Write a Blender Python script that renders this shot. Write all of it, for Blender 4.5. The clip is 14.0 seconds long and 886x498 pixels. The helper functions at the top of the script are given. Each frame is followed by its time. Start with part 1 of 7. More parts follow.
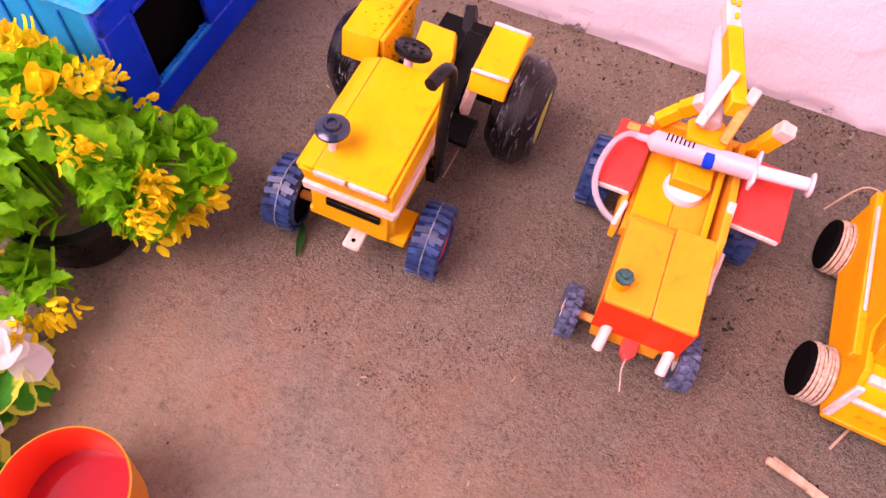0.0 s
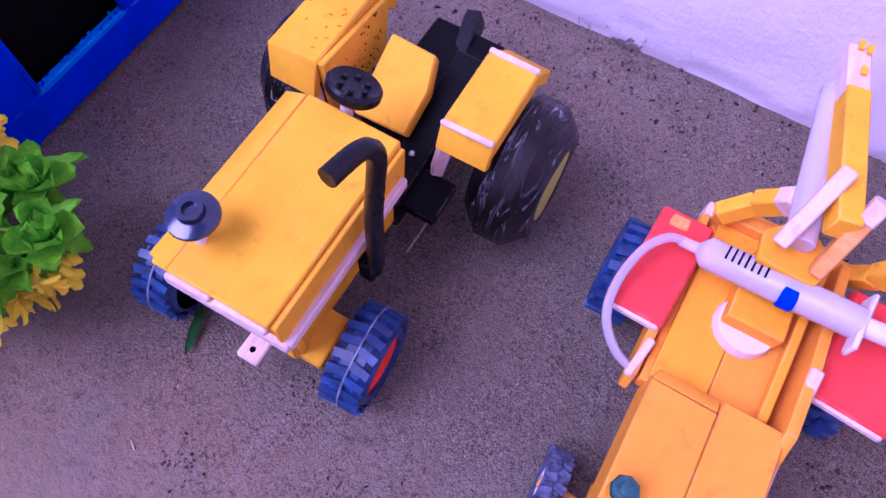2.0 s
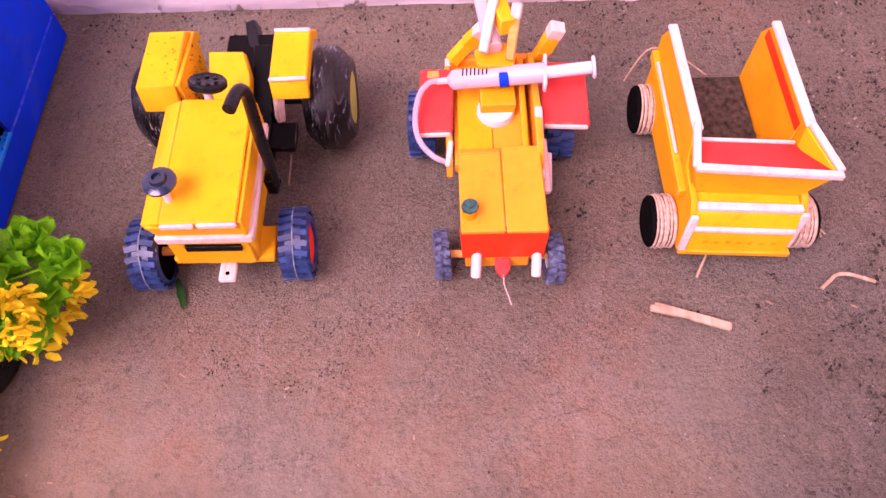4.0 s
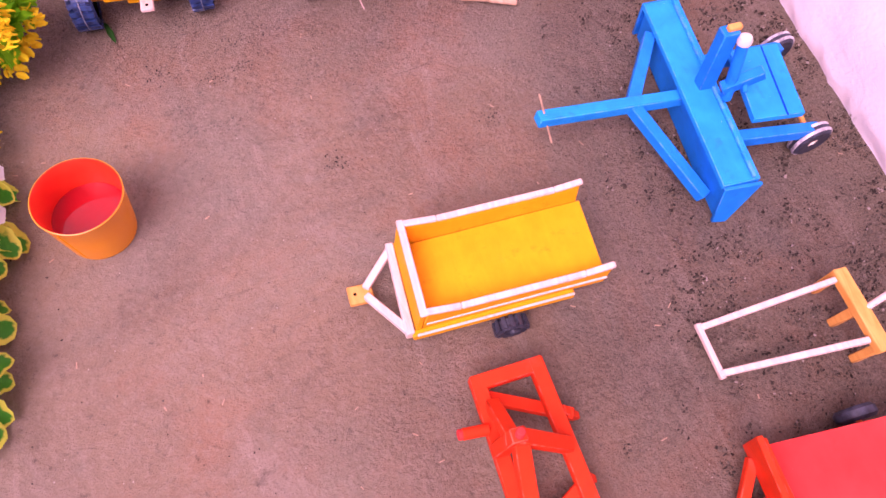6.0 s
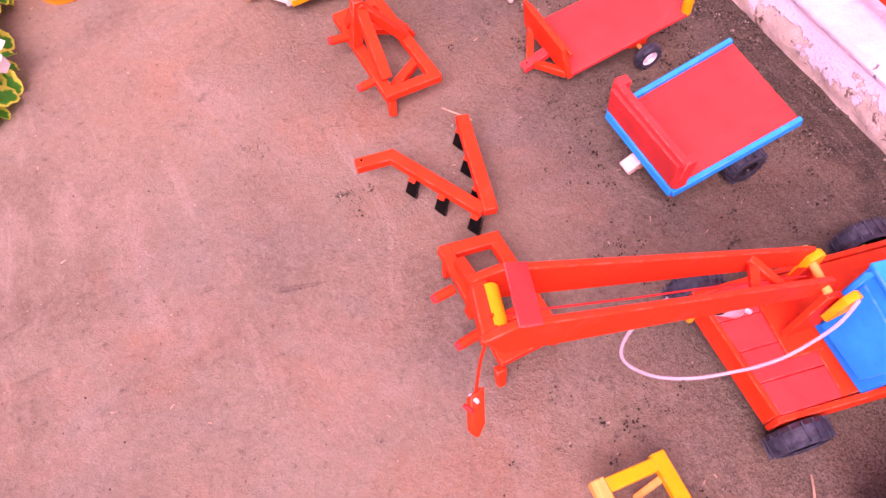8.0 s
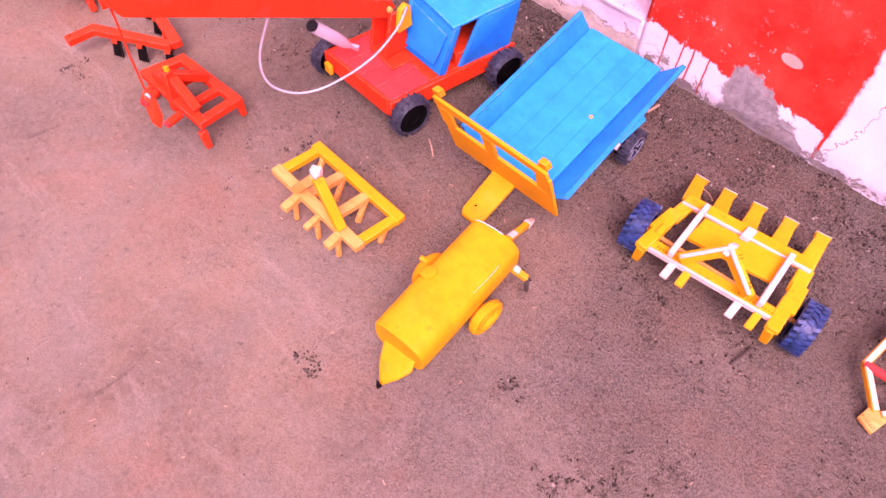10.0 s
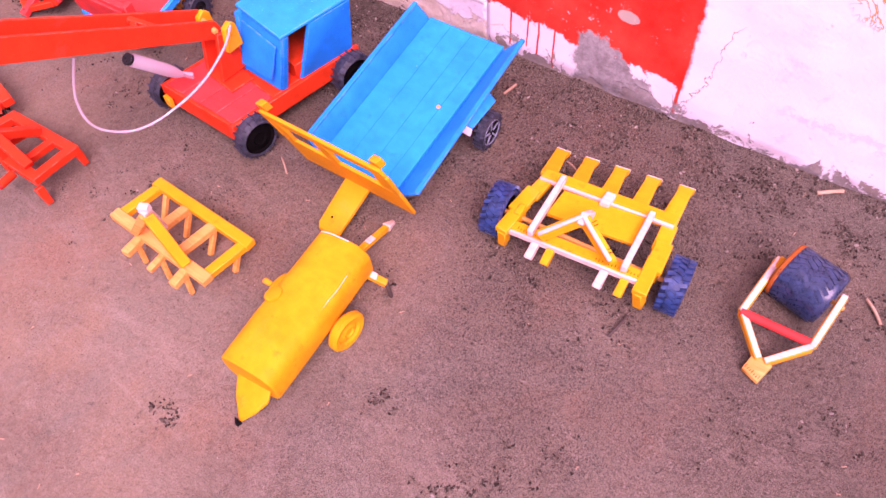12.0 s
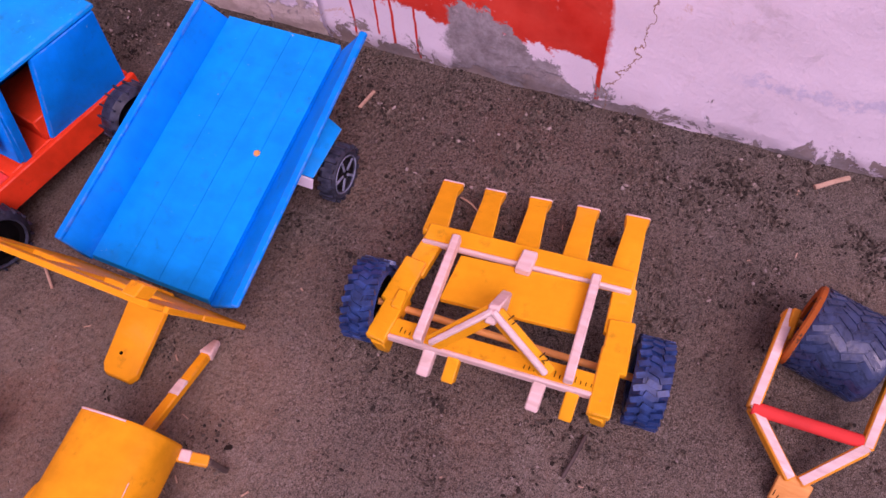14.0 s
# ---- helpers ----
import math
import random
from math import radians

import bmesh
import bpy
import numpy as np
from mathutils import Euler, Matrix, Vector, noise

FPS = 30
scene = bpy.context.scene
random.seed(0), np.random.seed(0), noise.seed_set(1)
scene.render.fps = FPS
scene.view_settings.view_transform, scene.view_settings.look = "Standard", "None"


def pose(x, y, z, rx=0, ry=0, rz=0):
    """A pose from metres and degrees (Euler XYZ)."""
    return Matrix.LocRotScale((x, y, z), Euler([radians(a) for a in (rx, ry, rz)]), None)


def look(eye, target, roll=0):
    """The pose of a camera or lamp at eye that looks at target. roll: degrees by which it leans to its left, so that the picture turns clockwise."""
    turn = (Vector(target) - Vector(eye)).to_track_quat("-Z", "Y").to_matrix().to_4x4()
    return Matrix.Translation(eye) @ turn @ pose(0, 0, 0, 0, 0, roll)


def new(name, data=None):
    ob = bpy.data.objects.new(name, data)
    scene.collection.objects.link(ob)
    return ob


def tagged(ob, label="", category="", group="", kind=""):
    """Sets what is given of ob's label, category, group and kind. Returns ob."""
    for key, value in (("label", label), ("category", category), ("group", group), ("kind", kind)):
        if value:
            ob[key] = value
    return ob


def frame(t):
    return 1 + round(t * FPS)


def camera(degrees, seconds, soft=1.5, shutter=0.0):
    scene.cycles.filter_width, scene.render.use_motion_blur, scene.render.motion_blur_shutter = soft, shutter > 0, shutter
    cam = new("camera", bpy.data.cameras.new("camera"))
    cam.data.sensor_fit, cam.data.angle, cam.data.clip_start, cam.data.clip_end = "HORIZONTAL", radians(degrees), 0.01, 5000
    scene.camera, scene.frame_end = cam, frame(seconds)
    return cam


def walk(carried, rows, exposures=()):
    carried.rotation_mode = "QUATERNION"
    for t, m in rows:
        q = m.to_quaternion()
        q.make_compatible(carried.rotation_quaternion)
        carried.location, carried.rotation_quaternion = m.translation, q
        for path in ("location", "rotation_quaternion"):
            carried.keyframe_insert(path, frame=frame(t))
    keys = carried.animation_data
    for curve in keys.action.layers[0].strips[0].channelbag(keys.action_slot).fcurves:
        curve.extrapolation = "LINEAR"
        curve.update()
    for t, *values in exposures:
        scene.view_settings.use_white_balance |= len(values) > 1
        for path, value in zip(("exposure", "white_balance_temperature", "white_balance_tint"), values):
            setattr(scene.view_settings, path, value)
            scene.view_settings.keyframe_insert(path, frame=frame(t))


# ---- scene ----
cam = camera(64.1, 14.0)
PATH = [
    (0, (0.14, -0.183, 0.396), (-0.106, 0.778, -1.34), 9.0),
    (0.5, (0.148, -0.136, 0.374), (-0.238, 0.721, -1.391), 7.6),
    (1, (0.157, -0.074, 0.351), (-0.225, 0.752, -1.43), 7.4),
    (1.5, (0.143, -0.047, 0.328), (-0.26, 0.744, -1.464), 6.7),
    (2, (0.14, -0.038, 0.318), (-0.218, 0.737, -1.491), 5.5),
    (2.2, (0.134, -0.043, 0.321), (-0.215, 0.718, -1.495), 3.1),
    (4.3, (0.185, -0.239, 0.434), (0.282, 0.731, -1.313), 0.4),
    (4.5, (0.191, -0.267, 0.441), (0.354, 0.682, -1.312), 2.2),
    (5, (0.178, -0.331, 0.452), (0.438, 0.548, -1.326), 5.1),
    (5.5, (0.141, -0.393, 0.468), (0.481, 0.445, -1.317), 11.1),
    (6, (0.128, -0.467, 0.484), (0.481, 0.326, -1.318), 10.0),
    (6.5, (0.107, -0.587, 0.504), (0.486, 0.25, -1.272), 8.8),
    (7, (0.092, -0.701, 0.513), (0.502, 0.193, -1.229), 7.6),
    (7.5, (0.069, -0.806, 0.513), (0.512, 0.135, -1.195), 5.8),
    (8, (0.059, -0.891, 0.508), (0.532, -0.008, -1.223), 2.3),
    (8.5, (0.027, -0.965, 0.52), (0.661, -0.159, -1.197), 6.7),
    (9, (0.003, -1.066, 0.534), (0.747, -0.252, -1.135), 3.9),
    (9.2, (0.0, -1.106, 0.53), (0.758, -0.323, -1.147), 3.7),
    (11.3, (-0.035, -1.385, 0.611), (0.907, -0.67, -1.002), -1.7),
    (11.5, (-0.022, -1.379, 0.594), (0.909, -0.641, -1.015), -3.9),
    (12, (0.058, -1.334, 0.524), (0.96, -0.629, -1.116), -4.5),
    (12.5, (0.167, -1.287, 0.453), (1.137, -0.69, -1.191), -1.9),
    (13, (0.218, -1.27, 0.377), (1.155, -0.772, -1.319), -1.1),
    (13.5, (0.243, -1.269, 0.366), (1.109, -0.797, -1.374), -4.6),
    (14, (0.25, -1.275, 0.393), (1.146, -0.76, -1.319), -8.0),
]
EXPOSURES = [
    (0.0, 0.88, 6700, 33), (0.7, 0.73, 6700, 36), (1.0, 0.60, 6300, 40), (1.5, 0.43, 4800, 48), (2.2, 0.38, 4300, 50), (4.3, 1.00, 6400, 45), (5.0, 0.98, 6000, 47),
    (5.5, 0.94, 5300, 50), (6.0, 0.88, 6300, 52), (6.5, 0.82, 6700, 55), (7.0, 1.06, 6600, 58), (8.5, 1.28, 6700, 58), (9.2, 1.28, 6500, 59),
    (11.3, 1.20, 6400, 57), (12.3, 1.08, 6300, 56), (13.0, 0.66, 6300, 42), (14.0, 0.15, 5800, 36)]
walk(cam, [(t, look(eye, target, roll)) for t, eye, target, roll in PATH], EXPOSURES)

# ---- light: bright open shade under a hazy sky ----
world = bpy.data.worlds.new("sky")
scene.world = world
world.use_nodes = True
wn = world.node_tree
sky = wn.nodes.new("ShaderNodeTexSky")
sky.sky_type, sky.sun_disc = "NISHITA", False
SUN_UP, SUN_ROUND = radians(54), radians(226)
sky.sun_elevation, sky.sun_rotation = SUN_UP, SUN_ROUND
sky.air_density, sky.dust_density = 1.0, 3.0
haze = wn.nodes.new("ShaderNodeMix")
haze.data_type, haze.blend_type = "RGBA", "MULTIPLY"
haze.inputs[0].default_value, haze.inputs[7].default_value = 1.0, (1.0, 0.80, 0.92, 1)
wn.links.new(sky.outputs[0], haze.inputs[6])
wn.links.new(haze.outputs[2], wn.nodes["Background"].inputs[0])
wn.nodes["Background"].inputs[1].default_value = 0.088
sun = new("sun", bpy.data.lights.new("sun", "SUN"))
sun.data.energy, sun.data.angle, sun.data.color = 2.45, radians(42), (1.0, 0.76, 0.80)
# the sky's rotation runs clockwise from +y
way = Vector((math.sin(SUN_ROUND) * math.cos(SUN_UP), math.cos(SUN_ROUND) * math.cos(SUN_UP), math.sin(SUN_UP)))
sun.matrix_world = Matrix.Translation((0.2, -0.5, 3)) @ way.to_track_quat("Z", "Y").to_matrix().to_4x4()


# ---- materials ----
class Nodes:
    """A short way to write a node material."""

    def __init__(self, name):
        self.m = bpy.data.materials.new(name)
        self.m.use_nodes = True
        self.t = self.m.node_tree
        self.b = self.t.nodes["Principled BSDF"]
        self.co = self.add("ShaderNodeTexCoord").outputs["Object"]

    def add(self, kind, **props):
        n = self.t.nodes.new(kind)
        for k, v in props.items():
            if k == "operation":
                n.operation = v
            elif k == "data_type":
                n.data_type = v
            elif k == "blend_type":
                n.blend_type = v
        return n

    def put(self, socket, value):
        if isinstance(value, bpy.types.NodeSocket):
            self.t.links.new(value, socket)
        elif isinstance(value, tuple) and len(value) == 3 and len(socket.default_value) == 4:
            socket.default_value = (*value, 1)
        else:
            socket.default_value = value

    def scaled(self, vec, s):
        n = self.add("ShaderNodeMapping")
        self.put(n.inputs["Vector"], vec)
        n.inputs["Scale"].default_value = s
        return n.outputs[0]

    def noise(self, scale, detail=4.0, rough=0.6, vec=None, warp=0.0):
        n = self.add("ShaderNodeTexNoise")
        self.put(n.inputs["Vector"], vec or self.co)
        n.inputs["Scale"].default_value, n.inputs["Detail"].default_value = scale, detail
        n.inputs["Roughness"].default_value, n.inputs["Distortion"].default_value = rough, warp
        return n.outputs["Fac"]

    def cells(self, scale, vec=None, out="Distance"):
        n = self.add("ShaderNodeTexVoronoi")
        self.put(n.inputs["Vector"], vec or self.co)
        n.inputs["Scale"].default_value = scale
        return n.outputs[out]

    def step(self, fac, lo, hi, a=0.0, b=1.0):
        n = self.add("ShaderNodeMapRange")
        self.put(n.inputs["Value"], fac)
        for k, v in (("From Min", lo), ("From Max", hi), ("To Min", a), ("To Max", b)):
            n.inputs[k].default_value = v
        return n.outputs[0]

    def math(self, op, a, b=0.0):
        n = self.add("ShaderNodeMath", operation=op)
        self.put(n.inputs[0], a)
        self.put(n.inputs[1], b)
        return n.outputs[0]

    def mix(self, fac, a, b):
        n = self.add("ShaderNodeMix", data_type="RGBA")
        self.put(n.inputs[0], fac)
        self.put(n.inputs[6], a)
        self.put(n.inputs[7], b)
        return n.outputs[2]

    def xyz(self, vec):
        n = self.add("ShaderNodeSeparateXYZ")
        self.put(n.inputs[0], vec)
        return n.outputs

    def bump(self, height, strength=0.3, distance=0.001):
        n = self.add("ShaderNodeBump")
        n.inputs["Strength"].default_value, n.inputs["Distance"].default_value = strength, distance
        self.put(n.inputs["Height"], height)
        self.t.links.new(n.outputs[0], self.b.inputs["Normal"])

    def done(self, colour, rough=0.6, metal=0.0, spec=0.5):
        self.put(self.b.inputs["Base Color"], colour)
        self.put(self.b.inputs["Roughness"], rough)
        self.b.inputs["Metallic"].default_value = metal
        self.b.inputs["Specular IOR Level"].default_value = spec
        return self.m


def shade(c, k):
    return tuple(min(1.0, v * k) for v in c)


def painted(name, colour, wear=(0.42, 0.27, 0.15), worn=0.70, rough=0.5, grain=0.35, blot=0.70):
    """Brushed paint on a small piece of wood: blotches, brush marks, dirt and chips down to the wood."""
    n = Nodes(name)
    rnd = n.add("ShaderNodeObjectInfo").outputs["Random"]
    blotch = n.noise(40, 4)
    brush = n.noise(160, 5, 0.65, n.scaled(n.co, (1.0, 0.22, 0.6)))
    fine = n.noise(900, 3)
    base = n.mix(n.step(blotch, 0.3, 0.7), shade(colour, blot), colour)
    rub = n.noise(22, 7, 0.7, n.scaled(n.co, (1.0, 0.6, 1.0)), 0.8)
    base = n.mix(n.step(rub, 0.56, 0.70, 0.0, 0.40), base, tuple(0.80 * v + 0.06 * max(colour) for v in colour))
    base = n.mix(n.step(brush, 0.45, 0.75, 0.0, 0.30), base, shade(colour, 1.12))
    base = n.mix(n.step(rnd, 0.0, 1.0, 0.0, 0.18), base, shade(colour, 0.75))
    dirt = n.noise(75, 8, 0.7)
    base = n.mix(n.step(dirt, 0.58, 0.74, 0.0, 0.50), base, tuple(0.25 * v + 0.02 for v in colour))
    chips = n.step(n.noise(210, 6, 0.75), worn, worn + 0.03)
    base = n.mix(chips, base, wear)
    # rubbed edges, broken up
    edge = n.add("ShaderNodeAttribute")
    edge.attribute_name = "edge"
    bare = n.math("MULTIPLY", edge.outputs["Fac"], n.step(n.noise(110, 5, 0.7), 0.46, 0.58, 0.0, 0.15))
    base = n.mix(bare, base, tuple(0.45 * v + 0.55 * w for v, w in zip(colour, (0.80, 0.62, 0.50))))
    n.bump(n.math("ADD", n.math("MULTIPLY", brush, 1.0), n.math("MULTIPLY", fine, 0.25)), grain, 0.0009)
    return n.done(base, n.step(blotch, 0.3, 0.7, rough - 0.05, rough + 0.2), 0.0, 0.10)


def bare_wood(name, light=(0.72, 0.52, 0.33), dark=(0.48, 0.30, 0.16), along=(1.0, 0.12, 1.0)):
    n = Nodes(name)
    g = n.noise(240, 6, 0.6, n.scaled(n.co, along), 0.6)
    b = n.noise(30, 4)
    c = n.mix(n.step(g, 0.35, 0.7), dark, light)
    c = n.mix(n.step(b, 0.45, 0.75, 0.0, 0.4), c, shade(light, 1.15))
    c = n.mix(n.step(n.noise(90, 8, 0.7), 0.62, 0.75, 0, 0.5), c, (0.2, 0.12, 0.07))
    n.bump(g, 0.3, 0.0006)
    return n.done(c, 0.65)


def plain(name, a, b, scale=60, rough=0.5, bump=0.2, fine=500, metal=0.0, spec=0.5):
    n = Nodes(name)
    c = n.mix(n.step(n.noise(scale, 6, 0.65), 0.3, 0.7), a, b)
    n.bump(n.noise(fine, 4), bump, 0.0006)
    return n.done(c, n.step(n.noise(scale * 2, 3), 0.3, 0.7, rough * 0.8, rough * 1.2), metal, spec)


YELLOW = painted("yellow_paint", (0.94, 0.475, 0.0005), blot=0.82)
AMBER = painted("amber_paint", (0.92, 0.385, 0.0005), blot=0.82)
ORANGE = painted("orange_varnish", (0.90, 0.365, 0.016), worn=0.68, blot=0.80)
RED = painted("red_paint", (0.86, 0.058, 0.010))
PINKRED = painted("faded_red_paint", (0.84, 0.062, 0.048), rough=0.6)
# the trailer's light blue, deepened to paint shade onto its side boards
SHADEDBLUE = painted("shaded_trailer_blue_paint", (0.000, 0.29, 0.95), wear=(0.04, 0.10, 0.55), worn=0.66)
BLUE = painted("blue_paint", (0.000, 0.26, 0.90), wear=(0.5, 0.55, 0.6))
# end panel's light blue; on the roof it paints in the skylight
BUSBLUE = painted("bus_blue_with_skylight", (0.004, 0.46, 0.95), wear=(0.55, 0.70, 0.80), worn=0.70)
SKYBLUE = painted("light_blue_paint", (0.000, 0.35, 0.95), wear=(0.55, 0.62, 0.66), worn=0.68)
CABBLUE = painted("worn_cab_blue_paint", (0.0, 0.36, 0.90), wear=(0.04, 0.50, 0.88), worn=0.63)
DEEPBLUE = painted("deep_blue_paint", (0.002, 0.052, 0.80), wear=(0.3, 0.4, 0.6))
BLACKPAINT = painted("black_paint", (0.004, 0.004, 0.004), wear=(0.10, 0.075, 0.05))
PALE = bare_wood("pale_bare_wood", (0.80, 0.63, 0.56), (0.64, 0.45, 0.37))
WOOD = bare_wood("yellow_bare_wood", (0.84, 0.42, 0.10), (0.66, 0.27, 0.04))
STRAW = bare_wood("dry_straw", (0.58, 0.40, 0.26), (0.36, 0.22, 0.13))
BARK = bare_wood("dark_twig", (0.10, 0.07, 0.05), (0.05, 0.035, 0.03))
RUBBER = plain("dusty_rubber", (0.006, 0.007, 0.012), (0.060, 0.066, 0.095), 190, 0.5, spec=0.35)
TREAD = plain("worn_blue_black_rubber", (0.004, 0.009, 0.034), (0.030, 0.075, 0.24), 150, 0.36, spec=0.5)
# near-black: paints in the shade of holes and hollows; black discs too
DARK = plain("black_and_hollow_shade", (0.003, 0.003, 0.003), (0.006, 0.005, 0.005), 80, 0.9, spec=0.02)
BLACKPLASTIC = plain("black_plastic", (0.003, 0.003, 0.0035), (0.007, 0.007, 0.008), 90, 0.30, spec=0.30)
# black cap, its colour tinted blue for the sky it reflects
CAPSKYTINT = plain("glossy_black_cap_sky_tint", (0.004, 0.008, 0.022), (0.010, 0.022, 0.060), 90, 0.14, 0.1, spec=0.9)
CREAM = plain("cream_plastic", (0.72, 0.60, 0.50), (0.80, 0.70, 0.62), 60, 0.4)
WHITEPLASTIC = plain("white_plastic", (0.66, 0.58, 0.62), (0.74, 0.66, 0.69), 60, 0.35)
STEEL = plain("dull_steel", (0.45, 0.44, 0.42), (0.62, 0.6, 0.58), 90, 0.35, metal=1.0)
RUST = painted("rust", (0.42, 0.11, 0.018), wear=(0.06, 0.04, 0.03), worn=0.58, rough=0.8)
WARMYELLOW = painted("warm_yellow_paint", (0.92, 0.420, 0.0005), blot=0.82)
TANKYELLOW = painted("tank_yellow_paint", (0.92, 0.395, 0.0005), rough=0.45, grain=0.12, worn=0.75)
GREENNUT = plain("dull_green_nut", (0.010, 0.070, 0.060), (0.10, 0.22, 0.20), 160, 0.35, metal=0.6)
LIMEPAINT = plain("lime_paint", (0.45, 0.48, 0.05), (0.58, 0.6, 0.1), 60, 0.5)
POTRED = plain("red_bucket_paint", (0.76, 0.035, 0.008), (0.82, 0.06, 0.012), 30, 0.4, 0.08)
POTORANGE = plain("orange_bucket_paint", (0.80, 0.26, 0.006), (0.84, 0.33, 0.010), 30, 0.38, 0.08)

WATER = plain("red_water", (0.30, 0.006, 0.008), (0.42, 0.012, 0.012), 20, 0.05, 0.03, 60, spec=0.6)


def film_wrap():
    n = Nodes("black_film_wrap")
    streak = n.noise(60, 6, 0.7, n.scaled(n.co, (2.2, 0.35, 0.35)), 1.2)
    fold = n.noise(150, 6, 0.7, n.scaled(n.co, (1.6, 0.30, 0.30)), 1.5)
    # pale streaks and folds: gloss highlights painted into the film's black
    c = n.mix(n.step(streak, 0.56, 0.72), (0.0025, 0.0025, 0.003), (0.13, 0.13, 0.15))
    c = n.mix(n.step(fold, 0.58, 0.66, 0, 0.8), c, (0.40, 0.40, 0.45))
    n.bump(n.math("ADD", streak, n.math("MULTIPLY", fold, 0.4)), 0.9, 0.003)
    return n.done(c, 0.16)


def rope_coil():
    n = Nodes("coarse_rope")
    g = n.noise(260, 5, 0.7)
    c = n.mix(n.step(g, 0.3, 0.7), (0.33, 0.20, 0.12), (0.72, 0.55, 0.42))
    n.bump(g, 0.8, 0.001)
    return n.done(c, 0.9)


def clear_plastic(name, tint, see):
    n = Nodes(name)
    n.b.inputs["Transmission Weight"].default_value = see
    n.b.inputs["IOR"].default_value = 1.35
    return n.done(tint, 0.22)


def leaf_paint(name, a, b, rim=None):
    n = Nodes(name)
    rnd = n.add("ShaderNodeNewGeometry").outputs["Random Per Island"]
    c = n.mix(rnd, a, b)
    c = n.mix(n.step(n.noise(120, 4), 0.45, 0.7, 0, 0.5), c, shade(b, 1.3))
    if rim:
        uv = n.add("ShaderNodeUVMap").outputs[0]
        edge = n.xyz(uv)[0]
        edge = n.math("ADD", edge, n.step(n.noise(140, 4), 0.3, 0.7, -0.18, 0.18))
        c = n.mix(n.step(edge, 0.50, 0.68), c, rim)
    # thin blades let light through
    thin = n.add("ShaderNodeBsdfTranslucent")
    n.put(thin.inputs["Color"], c)
    both = n.add("ShaderNodeMixShader")
    both.inputs[0].default_value = 0.35
    n.t.links.new(n.b.outputs[0], both.inputs[1])
    n.t.links.new(thin.outputs[0], both.inputs[2])
    n.t.links.new(both.outputs[0], n.t.nodes["Material Output"].inputs["Surface"])
    return n.done(c, 0.5, 0.0, 0.2)


DULLGREY = plain("scuffed_grey_plastic", (0.07, 0.09, 0.13), (0.30, 0.33, 0.42), 200, 0.4)
STRIPEWHITE = plain("rubbed_white_stripe", (0.02, 0.025, 0.05), (0.95, 0.86, 0.86), 110, 0.5)
DRUMRUBBER = plain("dark_drum_rubber", (0.006, 0.012, 0.034), (0.035, 0.058, 0.14), 150, 0.30, spec=0.6)
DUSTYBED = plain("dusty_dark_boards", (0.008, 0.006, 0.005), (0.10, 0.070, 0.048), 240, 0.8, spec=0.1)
POTSOIL = plain("pot_filling", (0.15, 0.115, 0.08), (0.34, 0.27, 0.20), 160, 0.9, 0.6, 300, spec=0.1)
FILM = film_wrap()
ROPE = rope_coil()
SYRINGE = clear_plastic("syringe_plastic", (0.86, 0.78, 0.84), 0.55)
TUBING = clear_plastic("milky_tubing", (0.78, 0.70, 0.76), 0.60)
LEAFGREEN = leaf_paint("leaf_green", (0.06, 0.38, 0.002), (0.36, 0.74, 0.006))
DARKLEAF = leaf_paint("dark_leaf", (0.010, 0.06, 0.010), (0.02, 0.10, 0.015))
PETALYELLOW = leaf_paint("petal_yellow", (0.95, 0.66, 0.003), (0.98, 0.80, 0.008))
VARIEGATED = leaf_paint("variegated_leaf", (0.03, 0.30, 0.02), (0.10, 0.48, 0.04), rim=(0.80, 0.86, 0.10))
PETALWHITE = leaf_paint("petal_white", (0.82, 0.80, 0.76), (0.88, 0.87, 0.85))


